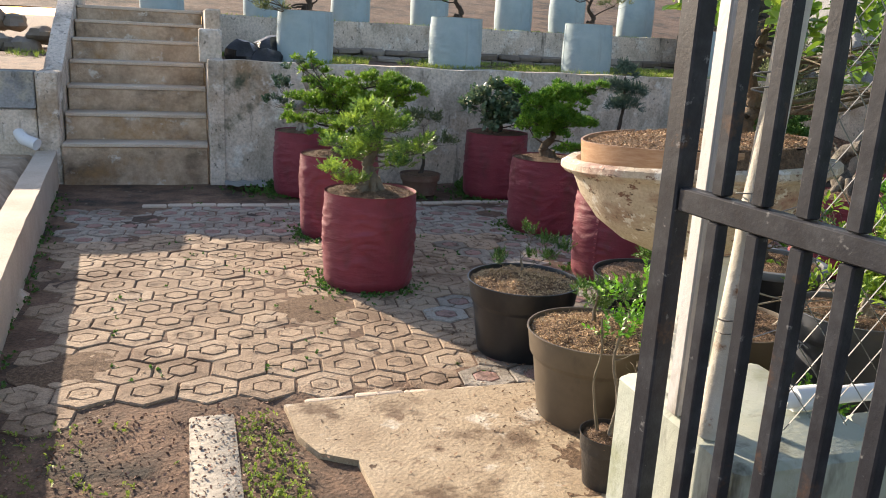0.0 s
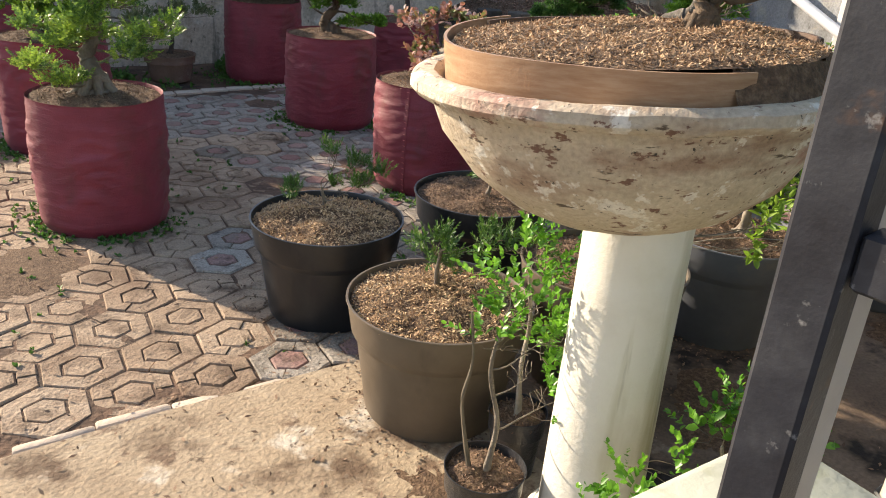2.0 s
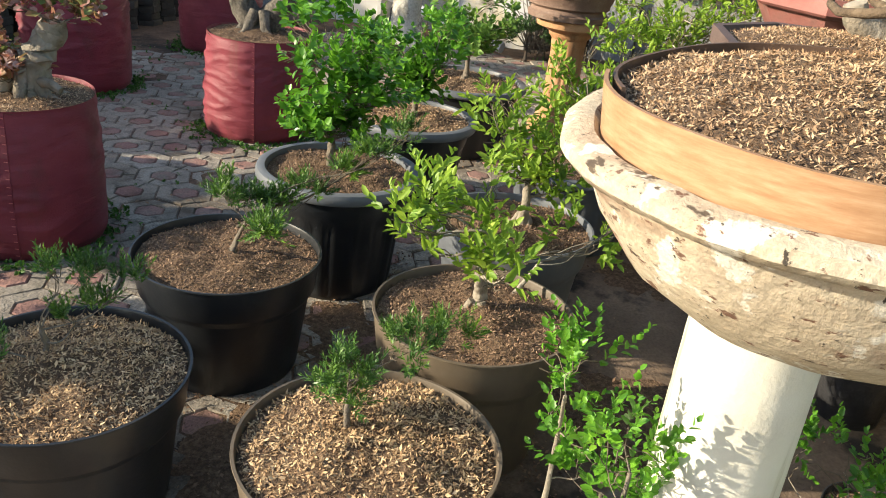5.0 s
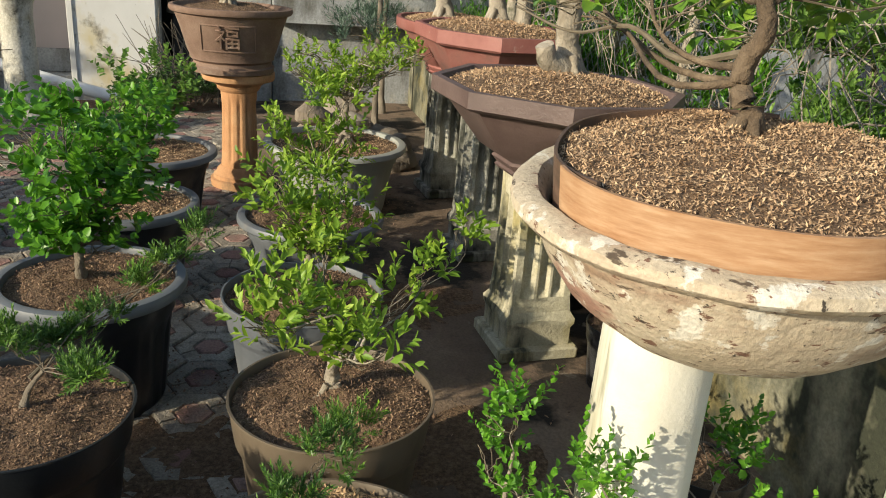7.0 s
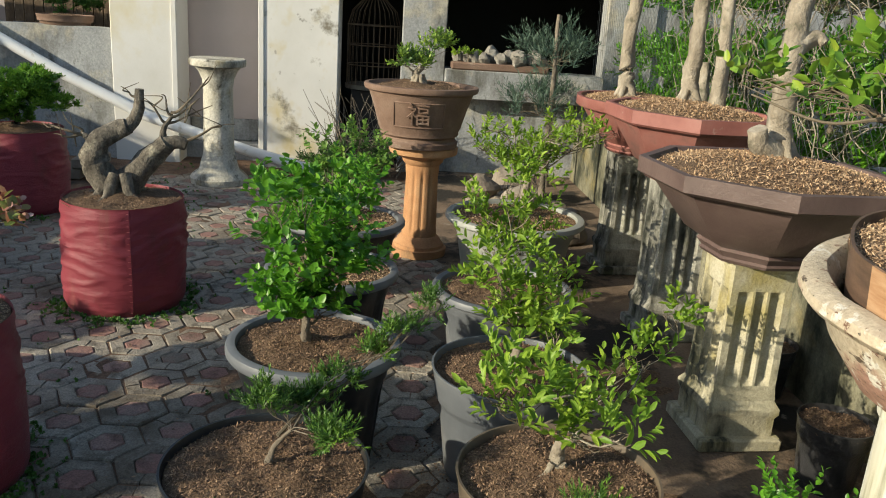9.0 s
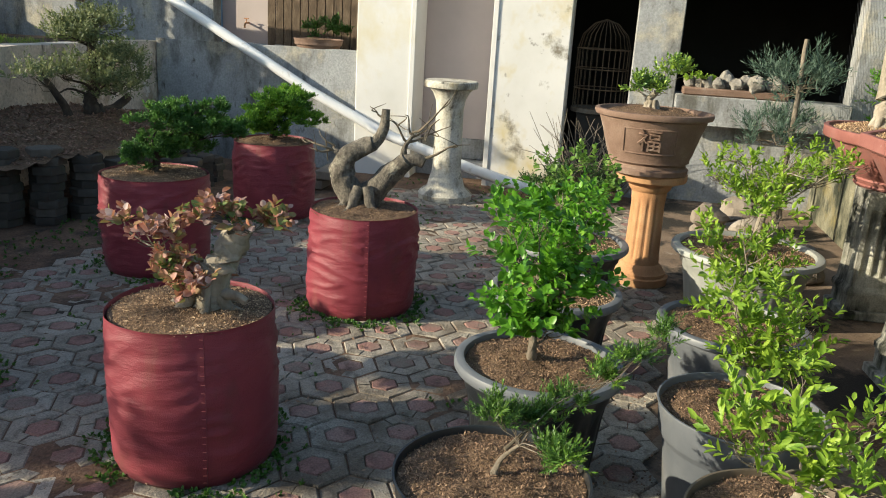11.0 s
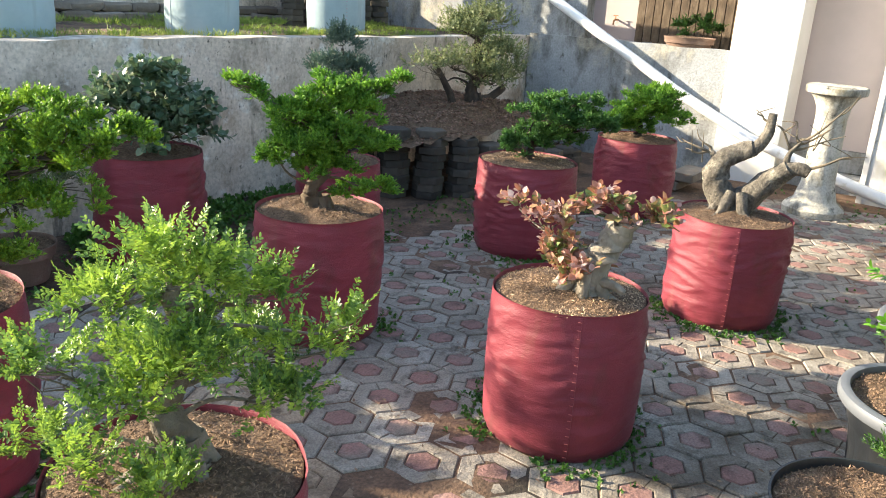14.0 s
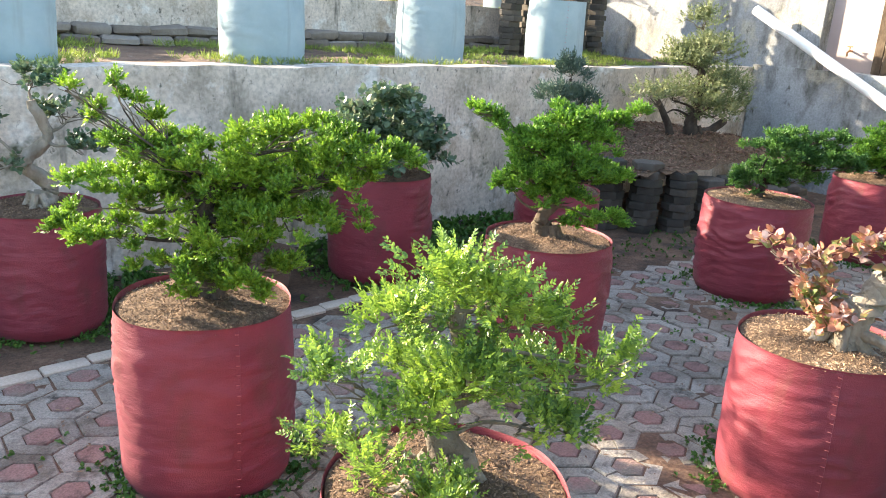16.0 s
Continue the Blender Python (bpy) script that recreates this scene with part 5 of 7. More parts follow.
for i in range(11):
    rock((8.93 + rs.uniform(-0.05, 0.07), 1.55 + 0.083 * i, 1.09), rs.uniform(0.05, 0.085), M_PALESTONE, "pale craggy rock in the tray", i * 1.9 + 70, "rock", "tray rocks", 1.1)
for y, z in ((5.98, 0.0), (6.2, 0.0), (5.85, 0.09)):
    thing("concrete_block", "broken concrete block by the side wall", "concrete block", (7.9 + y * 0.02, y - 0.3, z), geo=Geo().box(-0.2, -0.1, 0, 0.2, 0.1, 0.09, 0.01).rough(0.008, 9, y), material=M_STONE)
thing("litter_sheet", "crumpled pale blue plastic sheet at the wall foot", "plastic sheet", geo=patch(lambda x, y: True, 1.0, 7.55, 1.38, 7.85, 0.03, lambda x, y: 0.03 + 0.03 * noise.noise(Vector((x * 14, y * 14, 2)))), material=M_POTPALE)

# cage, tins
cage = thing("bird_cage", "tall brown wire bird cage in the dark opening", "cage", (9.5, 3.2, 0.78))
cage.scale = (1.4, 1.4, 1.4)
cg = Geo()
for k in range(28):
    a = 2 * math.pi * k / 28
    c, s = 0.19 * math.cos(a), 0.19 * math.sin(a)
    cg.tube([(c, s, 0), (c, s, 0.42), (c * 0.85, s * 0.85, 0.52), (c * 0.45, s * 0.45, 0.6), (0, 0, 0.63)], 0.0025, 4)
part("wires", cg, M_BARKBROWN, cage)
for z in (0.0, 0.14, 0.28, 0.42):
    part("hoop", Geo().tube([(0.19 * math.cos(0.2 * k), 0.19 * math.sin(0.2 * k), z) for k in range(33)], 0.004, 4), M_BARKBROWN, cage)
part("floor", Geo().lathe([(0.2, -0.03), (0.2, 0.0)], 24), M_BARK, cage)
# Block under the cage, near-black for the shade in the opening.
part("foot", Geo().box(-0.15, -0.15, -0.55, 0.15, 0.15, -0.03, 0.01), M_ROOMSHADE, cage)
for y, r, h in ((6.75, 0.05, 0.11), (6.95, 0.06, 0.08), (6.6, 0.045, 0.12)):
    tin = thing("tin", "small blue and grey tin on the porch edge", "tin", (9.28, y, 1.08), "tins")
    part("body", Geo().lathe([(r, 0), (r * 1.02, 0.004), (r, 0.01), (r, h - 0.01), (r * 1.03, h - 0.004), (r * 1.03, h), (r * 0.95, h)], 20), M_POTGREY, tin)
M_BLUEPAINT = mat("blue_paint", [(0.10, 0.24, 0.42), (0.16, 0.33, 0.52)], 4, 5, 0.6, spots=[((0.6, 0.6, 0.58), 8, 0.6, 0.66, ONE)])
thing("porch_post", "flaking blue painted post on the porch wall", "post", (10.46, 7.9, 1.08), geo=Geo().box(-0.04, -0.06, 0, 0.035, 0.06, 1.9, 0.005), material=M_BLUEPAINT)
boards = thing("board_fence", "weathered brown board fence at the back of the porch", "fence", (10.44, 0, 1.08))
for k in range(15):
    part("board", Geo().box(-0.012, 5.66 + 0.105 * k, 0.0, 0.012, 5.755 + 0.105 * k, 1.25 + 0.06 * ((k * 5) % 3), 0.003), M_BARKBROWN, boards)
for z in (0.3, 0.95):
    part("rail", Geo().box(0.013, 5.66, z, 0.045, 7.22, z + 0.06, 0.004), M_BARKBROWN, boards)
tap = thing("tap", "brass garden tap on the porch wall", "tap", (10.49, 7.5, 1.38))
part("spout", Geo().tube([(0.01, 0, 0), (-0.08, 0, 0), (-0.11, 0, -0.02), (-0.11, 0, -0.06)], 0.012, 10), M_TERRA, tap)
part("handle", Geo().tube([(-0.06, 0, 0.01), (-0.06, 0, 0.05)], 0.007, 8).tube([(-0.06, -0.03, 0.05), (-0.06, 0.03, 0.05)], 0.007, 8), M_TERRA, tap)

# ---- bonsai in the red bags ----
Zb = lambda i: BAGS[i][2] - 0.018


def bag_at(i, dx=0.0, dy=0.0):
    return (BAGS[i][0][0] + dx, BAGS[i][0][1] + dy, Zb(i))


tree("bright green fine-leaved bonsai with flared roots in a red bag", bag_at(0),
     [(0, 0, 0), (0.01, 0.0, 0.08), (-0.02, 0.02, 0.17), (0.02, -0.01, 0.28), (0.0, 0.0, 0.42)],
     [((0.0, 0.017, 0.49), (0.09, 0.08, 0.035)), ((0.05, -0.042, 0.44), (0.1, 0.09, 0.03)), ((-0.109, 0.076, 0.4), (0.1, 0.09, 0.03)), ((0.126, -0.092, 0.39), (0.1, 0.08, 0.03)), ((0.067, 0.109, 0.36), (0.1, 0.09, 0.03)), ((-0.05, -0.109, 0.32), (0.11, 0.09, 0.03)), ((0.202, -0.168, 0.27), (0.1, 0.07, 0.025)), ((-0.185, 0.151, 0.27), (0.09, 0.07, 0.025)), ((0.101, -0.185, 0.19), (0.1, 0.08, 0.03)),
      ((-0.126, -0.017, 0.22), (0.1, 0.08, 0.03)), ((0.21, -0.017, 0.23), (0.09, 0.08, 0.03)), ((-0.202, 0.168, 0.1), (0.09, 0.06, 0.02)), ((-0.134, -0.118, 0.08), (0.1, 0.07, 0.025)), ((-0.227, -0.017, 0.13), (0.07, 0.06, 0.02)), ((0.042, 0.168, 0.22), (0.1, 0.08, 0.03)), ((0.26, -0.218, 0.33), (0.05, 0.04, 0.015)), ((-0.017, 0.0, 0.26), (0.1, 0.1, 0.03))],
     L_BRIGHT, M_BARK, 11, 1350, 14, 0.0145, 0.55, 0.05, 78, OVAL, 0.062, 0.017, 9, up=0.25, out=0.9, shell=0.25, clump=5, tuft=0.05, pinnate=True)
tree("wide sprawling juniper bonsai with upswept sprays", bag_at(1),
     [(0, 0, 0), (0.02, 0, 0.1), (0.0, 0.03, 0.24), (0.03, 0.0, 0.38)],
     [((0.03, -0.02, 0.44), (0.219, 0.190, 0.128)), ((0.22, -0.17, 0.53), (0.248, 0.204, 0.128)), ((-0.18, 0.16, 0.36), (0.248, 0.204, 0.109)), ((0.24, -0.2, 0.3), (0.248, 0.204, 0.109)), ((-0.24, 0.2, 0.22), (0.175, 0.161, 0.092)), ((0.38, -0.3, 0.48), (0.204, 0.161, 0.109)), ((0.3, -0.02, 0.4), (0.204, 0.175, 0.109)), ((0.1, -0.16, 0.13), (0.204, 0.161, 0.092)), ((-0.1, -0.06, 0.12), (0.161, 0.146, 0.092)),
      ((0.2, 0.12, 0.26), (0.219, 0.204, 0.109)), ((-0.06, 0.16, 0.48), (0.161, 0.146, 0.092)), ((-0.2, 0.17, 0.52), (0.059, 0.049, 0.068)), ((-0.26, 0.22, 0.6), (0.043, 0.038, 0.061)), ((-0.31, 0.26, 0.67), (0.027, 0.027, 0.054)), ((-0.1, 0.1, 0.56), (0.054, 0.043, 0.068)), ((-0.16, 0.14, 0.64), (0.032, 0.032, 0.068)), ((-0.2, 0.17, 0.71), (0.022, 0.022, 0.047)), ((0.12, 0.02, 0.36), (0.216, 0.184, 0.121)), ((0.3, -0.22, 0.41), (0.205, 0.162, 0.108)), ((0.02, -0.05, 0.24), (0.194, 0.162, 0.108)), ((-0.05, 0.05, 0.36), (0.173, 0.151, 0.108))],
     L_JUNIPER, M_BARKDARK, 12, 10500, 12, 0.0145, 0.62, 0.034, 46, BLADE, 0.05, 0.025, 4, up=0.35, shell=0.35, clump=20, tuft=0.014, fan=1.1)
tree("old bonsai with a pale twisting trunk and sparse round leaves", bag_at(2),
     [(0, 0, 0), (0.06, 0.02, 0.1), (-0.05, 0.0, 0.22), (0.06, 0.0, 0.33), (0.0, 0.0, 0.5)],
     [((0.0, 0.0, 0.56), (0.16, 0.14, 0.08)), ((-0.2, 0.0, 0.4), (0.16, 0.13, 0.06)), ((0.2, 0.05, 0.42), (0.15, 0.13, 0.06)), ((0.18, -0.1, 0.26), (0.15, 0.12, 0.05)), ((-0.22, -0.05, 0.24), (0.14, 0.12, 0.05))],
     L_ROUND, M_BARKPALE, 13, 260, 5, 0.034, 0.75, 0.05, 60, OVAL, 0.05, 0.02, 5)
tree("dense dome of dark round-leaved bush", bag_at(3),
     [(0, 0, 0), (0.02, 0, 0.08), (0.0, 0.02, 0.2)],
     [((0, 0, 0.32), (0.26, 0.24, 0.14)), ((-0.22, -0.05, 0.22), (0.18, 0.17, 0.12)), ((0.22, 0, 0.22), (0.19, 0.17, 0.12)), ((0, -0.18, 0.16), (0.21, 0.15, 0.1)), ((0.14, -0.14, 0.1), (0.17, 0.14, 0.07)), ((-0.14, -0.14, 0.1), (0.16, 0.14, 0.07))],
     L_ROUND, M_BARKDARK, 14, 520, 5, 0.052, 0.82, 0.07, 65, OVAL, 0.04, 0.02, 4, clump=3, tuft=0.06)
tree("compact bright juniper bonsai with a gnarled brown trunk", bag_at(4),
     [(0, 0, 0), (-0.035, 0.03, 0.07), (-0.03, 0.02, 0.12), (0.03, 0.0, 0.18), (0.02, 0, 0.34)],
     [((0.04, 0, 0.505), (0.127, 0.117, 0.12)), ((-0.09, 0.08, 0.415), (0.148, 0.138, 0.12)), ((0.13, -0.08, 0.465), (0.138, 0.127, 0.13)), ((0.0, -0.1, 0.335), (0.159, 0.127, 0.11)), ((0.08, 0.12, 0.345), (0.148, 0.127, 0.1)), ((-0.11, 0.04, 0.285), (0.148, 0.127, 0.09)), ((0.14, -0.06, 0.305), (0.148, 0.127, 0.09)), ((0.02, 0.02, 0.245), (0.159, 0.138, 0.08)), ((0.19, -0.17, 0.1), (0.117, 0.085, 0.05)), ((0.11, -0.1, 0.09), (0.095, 0.074, 0.04)), ((-0.16, 0.14, 0.245), (0.095, 0.085, 0.05)), ((-0.21, 0.18, 0.505), (0.064, 0.053, 0.07)), ((-0.28, 0.23, 0.565), (0.048, 0.042, 0.045)), ((0.22, -0.15, 0.545), (0.074, 0.064, 0.06)), ((0.29, -0.21, 0.595), (0.053, 0.042, 0.04)), ((0.22, -0.17, 0.285), (0.095, 0.074, 0.05)), ((-0.02, -0.06, 0.205), (0.148, 0.117, 0.06))],
     L_JUNIVIVID, M_BARKBROWN, 15, 8600, 12, 0.0155, 0.62, 0.036, 46, BLADE, 0.048, 0.02, 8, up=0.35, shell=0.35, clump=20, tuft=0.015, fan=1.1)
tree("dark blue-green spruce-like bonsai behind a red bag", bag_at(5),
     [(0, 0, 0), (0.0, 0.02, 0.2), (0.01, 0, 0.45), (0, 0, 0.7)],
     [((0, 0, 0.72), (0.10, 0.1, 0.12)), ((-0.08, 0.02, 0.58), (0.13, 0.12, 0.09)), ((0.09, 0, 0.54), (0.13, 0.12, 0.09)), ((0, -0.05, 0.42), (0.16, 0.14, 0.09))],
     L_BLUE, M_BARKDARK, 16, 1300, 13, 0.022, 0.3, 0.06, 50, BLADE, 0.025, 0.01, 3)
for i, sd in ((6, 17), (7, 18)):
    tree("bushy dark green juniper in a red bag", bag_at(i),
         [(0, 0, 0), (0.02, 0, 0.08), (-0.02, 0, 0.2)],
         [((-0.02, 0.06, 0.08), (0.16, 0.15, 0.12)), ((0.02, 0.02, 0.16), (0.17, 0.16, 0.12)), ((0.12, -0.2, 0.26), (0.24, 0.22, 0.16)), ((0.03, -0.05, 0.32), (0.2, 0.2, 0.13)), ((0.18, -0.34, 0.24), (0.17, 0.16, 0.13)), ((0.1, -0.16, 0.14), (0.18, 0.17, 0.12)), ((0.16, -0.3, 0.40), (0.1, 0.1, 0.07))] if i == 6 else
         [((0.0, 0.0, 0.20), (0.25, 0.25, 0.19)), ((0.05, -0.1, 0.32), (0.2, 0.2, 0.12)), ((-0.05, 0.12, 0.12), (0.19, 0.17, 0.12)), ((0.0, 0.0, 0.08), (0.15, 0.15, 0.08)), ((0.08, -0.2, 0.18), (0.17, 0.16, 0.12))],
         L_JUNIVIVID if i == 7 else L_JUNIDARK, M_BARKDARK, sd, 4600, 11, 0.017, 0.62, 0.038, 46, BLADE, 0.035, 0.015, 3, up=0.35, shell=0.35, clump=20, tuft=0.016, fan=1.1)

# bare forked trunk
bare = [([(0.02, 0.02, 0.0), (0.0, 0.08, 0.09), (-0.02, 0.135, 0.19), (-0.02, 0.135, 0.28), (-0.02, 0.09, 0.355), (0.0, 0.01, 0.395), (0.0, -0.06, 0.43)], 0.085, 0.042),
        ([(0.0, -0.05, 0.42), (0.02, -0.09, 0.47), (0.02, -0.12, 0.55), (0.02, -0.125, 0.65)], 0.036, 0.022),
        ([(-0.02, 0.13, 0.28), (-0.03, 0.16, 0.35), (-0.03, 0.2, 0.38)], 0.03, 0.012),
        ([(0.02, 0.0, 0.05), (0.03, -0.09, 0.15), (0.04, -0.17, 0.25), (0.04, -0.27, 0.34)], 0.08, 0.048),
        ([(0.04, -0.25, 0.33), (0.05, -0.33, 0.345), (0.05, -0.38, 0.33)], 0.042, 0.026),
        ([(0.04, -0.24, 0.32), (0.05, -0.25, 0.42), (0.06, -0.3, 0.5)], 0.024, 0.008)]
r5 = np.random.default_rng(7)
for p, d in (((0.02, -0.12, 0.6), (0, 0.1, 0.06)), ((-0.03, 0.2, 0.38), (0, 0.1, 0.12)), ((-0.03, 0.2, 0.38), (-0.05, 0.14, 0.0)), ((-0.03, 0.19, 0.37), (0, 0.2, 0.06)),
             ((0.06, -0.3, 0.49), (0, -0.16, 0.12)), ((0.06, -0.27, 0.45), (0.02, -0.26, 0.12)), ((0.06, -0.3, 0.5), (0, 0.06, 0.12)), ((0.05, -0.37, 0.35), (0, -0.3, 0.12)), ((0.05, -0.3, 0.52), (0, -0.22, 0.22)), ((0.06, -0.26, 0.45), (-0.1, 0.12, 0.14))):
    pts = bend(p, Vector(p) + Vector(d), 0.12, 5, r5)
    bare.append((pts, 0.009, 0.002))
    bare.append(([pts[3], pts[3] + Vector(r5.normal(size=3)) * 0.05, pts[3] + Vector(r5.normal(size=3)) * 0.06 + Vector((0, 0, 0.06))], 0.005, 0.0015))
tree("leafless old bonsai with a forked gnarled trunk and dead twigs", bag_at(8, 0.05, 0.02), [(0.03, 0, 0), (0.02, 0.0, 0.03), (0.02, 0, 0.07)], [], L_FINE, M_BARKFURROW, 19, r0=0.085, r1=0.06, roots=6, extra=[([Vector(p) * 0.85 for p in pts], a * 0.98, b) for pts, a, b in bare])
# stump with russet leaves
tree("thick pale stump with wilted russet leaves", bag_at(9, 0.03, -0.03),
     [(0, 0, 0), (0.0, -0.01, 0.06), (0.02, -0.05, 0.14), (0.04, -0.09, 0.22), (0.05, -0.11, 0.28)],
     [((0.0, -0.02, 0.32), (0.10, 0.10, 0.05)), ((-0.04, 0.14, 0.24), (0.10, 0.08, 0.06)), ((0.02, -0.2, 0.30), (0.09, 0.07, 0.05)), ((-0.05, 0.1, 0.12), (0.10, 0.09, 0.06)), ((-0.08, 0.0, 0.08), (0.10, 0.10, 0.06)), ((-0.06, 0.26, 0.28), (0.05, 0.05, 0.03))],
     L_RUSSET, M_BARKPALE, 20, 170, 5, 0.040, 0.78, 0.05, 65, OVAL, 0.072, 0.046, 7, clump=2, tuft=0.05, shell=0.1,
     extra=[([(0.0, -0.03, 0.06), (-0.02, -0.12, 0.07), (-0.02, -0.17, 0.05)], 0.022, 0.014)])

# corner tree and the bush in the low pot
tree("old corner tree with dark crooked trunks and grey-olive leaves", (6.95, 7.25, 0.62),
     [(0, 0, 0), (-0.05, 0, 0.12), (0.02, 0.0, 0.3), (0.0, 0, 0.55), (0.05, 0, 0.8)],
     [((0.05, 0, 0.697), (0.378, 0.315, 0.189)), ((-0.1, -0.2, 0.287), (0.315, 0.21, 0.126)), ((-0.3, 0.05, 0.344), (0.294, 0.231, 0.105)), ((0.3, 0, 0.41), (0.315, 0.252, 0.147)), ((0.05, -0.15, 0.451), (0.315, 0.231, 0.137)), ((-0.55, 0.1, 0.344), (0.21, 0.168, 0.074)),
      ((0.4, -0.1, 0.246), (0.21, 0.168, 0.105)), ((-0.15, 0.1, 0.64), (0.294, 0.21, 0.126)), ((0.15, -0.1, 0.18), (0.3, 0.2, 0.1)), ((0.0, 0.05, 0.95), (0.22, 0.2, 0.12)), ((-0.12, -0.05, 0.6), (0.25, 0.2, 0.12))],
     L_OLIVE, M_BARKDARK, 21, 1700, 7, 0.030, 0.55, 0.10, 65, OVAL, 0.07, 0.03, 4, shell=0.1, out=0.5, clump=5, tuft=0.06, name="garden_tree", category="tree",
     extra=[([(-0.25, 0.05, -0.05), (-0.3, 0.05, 0.1), (-0.42, 0.06, 0.25), (-0.5, 0.1, 0.38)], 0.04, 0.018), ([(0.1, 0, 0.02), (0.28, -0.02, 0.06), (0.42, -0.05, 0.14)], 0.05, 0.03)])
tree("loose olive-green bush in a low pot by the wall", (2.82, 7.35, 0.17), [(0, 0, 0), (0.03, 0, 0.15), (0.0, 0, 0.3)],
     [((0, 0, 0.5), (0.2, 0.16, 0.14)), ((0.12, -0.1, 0.3), (0.2, 0.16, 0.1)), ((-0.15, -0.1, 0.25), (0.2, 0.16, 0.1))], L_OLIVE, M_BARKDARK, 22, 420, 6, 0.03, 0.5, 0.06, 60, OVAL, 0.02, 0.01, 2, name="bush", category="bush")

# ---- young plants in the ground pots ----
def pot_at(i, dx=0.0, dy=0.0):
    p, r, h = POTS[i][:3]
    return (p[0] + dx, p[1] + dy, h - 0.02)


PODO = dict(leaf=L_PODO, bark=M_BARK, m=26, size=0.018, width=0.24, slen=0.05, angle=58, clump=4, tuft=0.014, tmpl=BLADE, r0=0.010, r1=0.005, roots=0, name="young_plant", category="young bonsai")
tree("young podocarpus with upright needle tufts in a black pot", pot_at(0, -0.02, 0.05), [(0, 0, 0), (0.03, 0, 0.05), (0.02, 0, 0.1)],
     [((0.1, -0.05, 0.09), (0.06, 0.05, 0.05)), ((-0.07, 0.06, 0.06), (0.05, 0.04, 0.05)), ((0.14, -0.04, 0.17), (0.05, 0.04, 0.05)), ((0.05, -0.02, 0.24), (0.03, 0.03, 0.05)), ((0.18, -0.10, 0.15), (0.04, 0.04, 0.04))], seed=31, count=130, up=1.1, out=0.4, **PODO)
tree("young podocarpus leaning sideways in a dusty pot", pot_at(1, 0.03, 0.06), [(0, 0, 0), (-0.01, 0, 0.07), (0.0, 0, 0.14)],
     [((-0.02, 0.0, 0.13), (0.06, 0.06, 0.06)), ((0.12, -0.08, 0.16), (0.09, 0.05, 0.04)), ((0.22, -0.14, 0.15), (0.07, 0.05, 0.03)), ((0.02, 0.02, 0.06), (0.05, 0.05, 0.04))], seed=32, count=170, up=0.5, **PODO)
tree("young podocarpus bending over the edge of a black pot", pot_at(2, 0.02, 0.0), [(0, 0, 0), (0.0, -0.02, 0.06), (-0.04, -0.07, 0.13)],
     [((-0.03, 0.0, 0.19), (0.03, 0.03, 0.05)), ((0.02, -0.05, 0.16), (0.04, 0.04, 0.03)), ((0.07, -0.12, 0.16), (0.04, 0.04, 0.025)), ((0.12, -0.19, 0.19), (0.04, 0.04, 0.025)), ((0.17, -0.27, 0.25), (0.04, 0.04, 0.025)), ((0.21, -0.35, 0.31), (0.035, 0.04, 0.025)), ((0.25, -0.43, 0.37), (0.025, 0.03, 0.025)), ((-0.08, -0.16, 0.13), (0.03, 0.03, 0.04)), ((-0.15, -0.19, 0.16), (0.03, 0.03, 0.04))], seed=33, count=420, up=0.4,
     extra=[([(-0.02, -0.03, 0.10), (0.05, -0.10, 0.15), (0.12, -0.19, 0.18), (0.20, -0.34, 0.30), (0.26, -0.44, 0.38)], 0.006, 0.002)], **PODO)


def shoot_pads(seed, n, reach, low, top, r, lean=(0.0, 0.0)):
    """Loose leaf clumps strung along n shoots that rise and spread from a short trunk."""
    q = random.Random(seed)
    rows = []
    for k in range(n):
        a = 2 * math.pi * k / n + q.uniform(-0.5, 0.5)
        d, z = reach * q.uniform(0.35, 1.0), q.uniform(0.45, 1.0) * (top - low) + low
        for f in (0.35, 0.65, 0.95):
            if q.random() < 0.85:
                s = r * q.uniform(0.7, 1.15) * (1.1 - 0.45 * f)
                rows.append(((d * f * math.cos(a) + lean[0] * f + q.uniform(-0.02, 0.02), d * f * math.sin(a) + lean[1] * f + q.uniform(-0.02, 0.02), low + (z - low) * f ** 1.2), (s, s, s * 0.7)))
    return rows


LEAFY = dict(bark=M_BARK, m=8, size=0.040, width=0.72, slen=0.085, angle=74, r0=0.022, r1=0.008, roots=4, up=0.5, shell=0.1, clump=3, tuft=0.045, name="young_tree", category="young bonsai")
tree("leafy bright green young tree in a grey-rimmed pot", pot_at(3, 0.0, 0.03), [(0, 0, 0), (-0.02, 0, 0.08), (0.02, 0, 0.2), (0, 0, 0.36)],
     shoot_pads(3, 11, 0.28, 0.03, 0.56, 0.095) + [((0.0, 0.0, 0.5), (0.08, 0.08, 0.08)), ((0.02, -0.03, 0.3), (0.11, 0.1, 0.08))], L_LEAFY, seed=34, count=230, **LEAFY)
tree("leafy dark green young tree in a grey-rimmed pot", pot_at(4), [(0, 0, 0), (0.02, 0, 0.08), (-0.01, 0, 0.24)],
     shoot_pads(14, 10, 0.30, 0.04, 0.46, 0.10), L_LEAFY, seed=35, count=180, **LEAFY)
tree("leafy young tree beside the terracotta column", pot_at(5), [(0, 0, 0), (0.02, 0, 0.1), (0, 0, 0.26)],
     shoot_pads(25, 8, 0.32, 0.1, 0.46, 0.11), L_FINE, seed=36, count=170, **LEAFY)
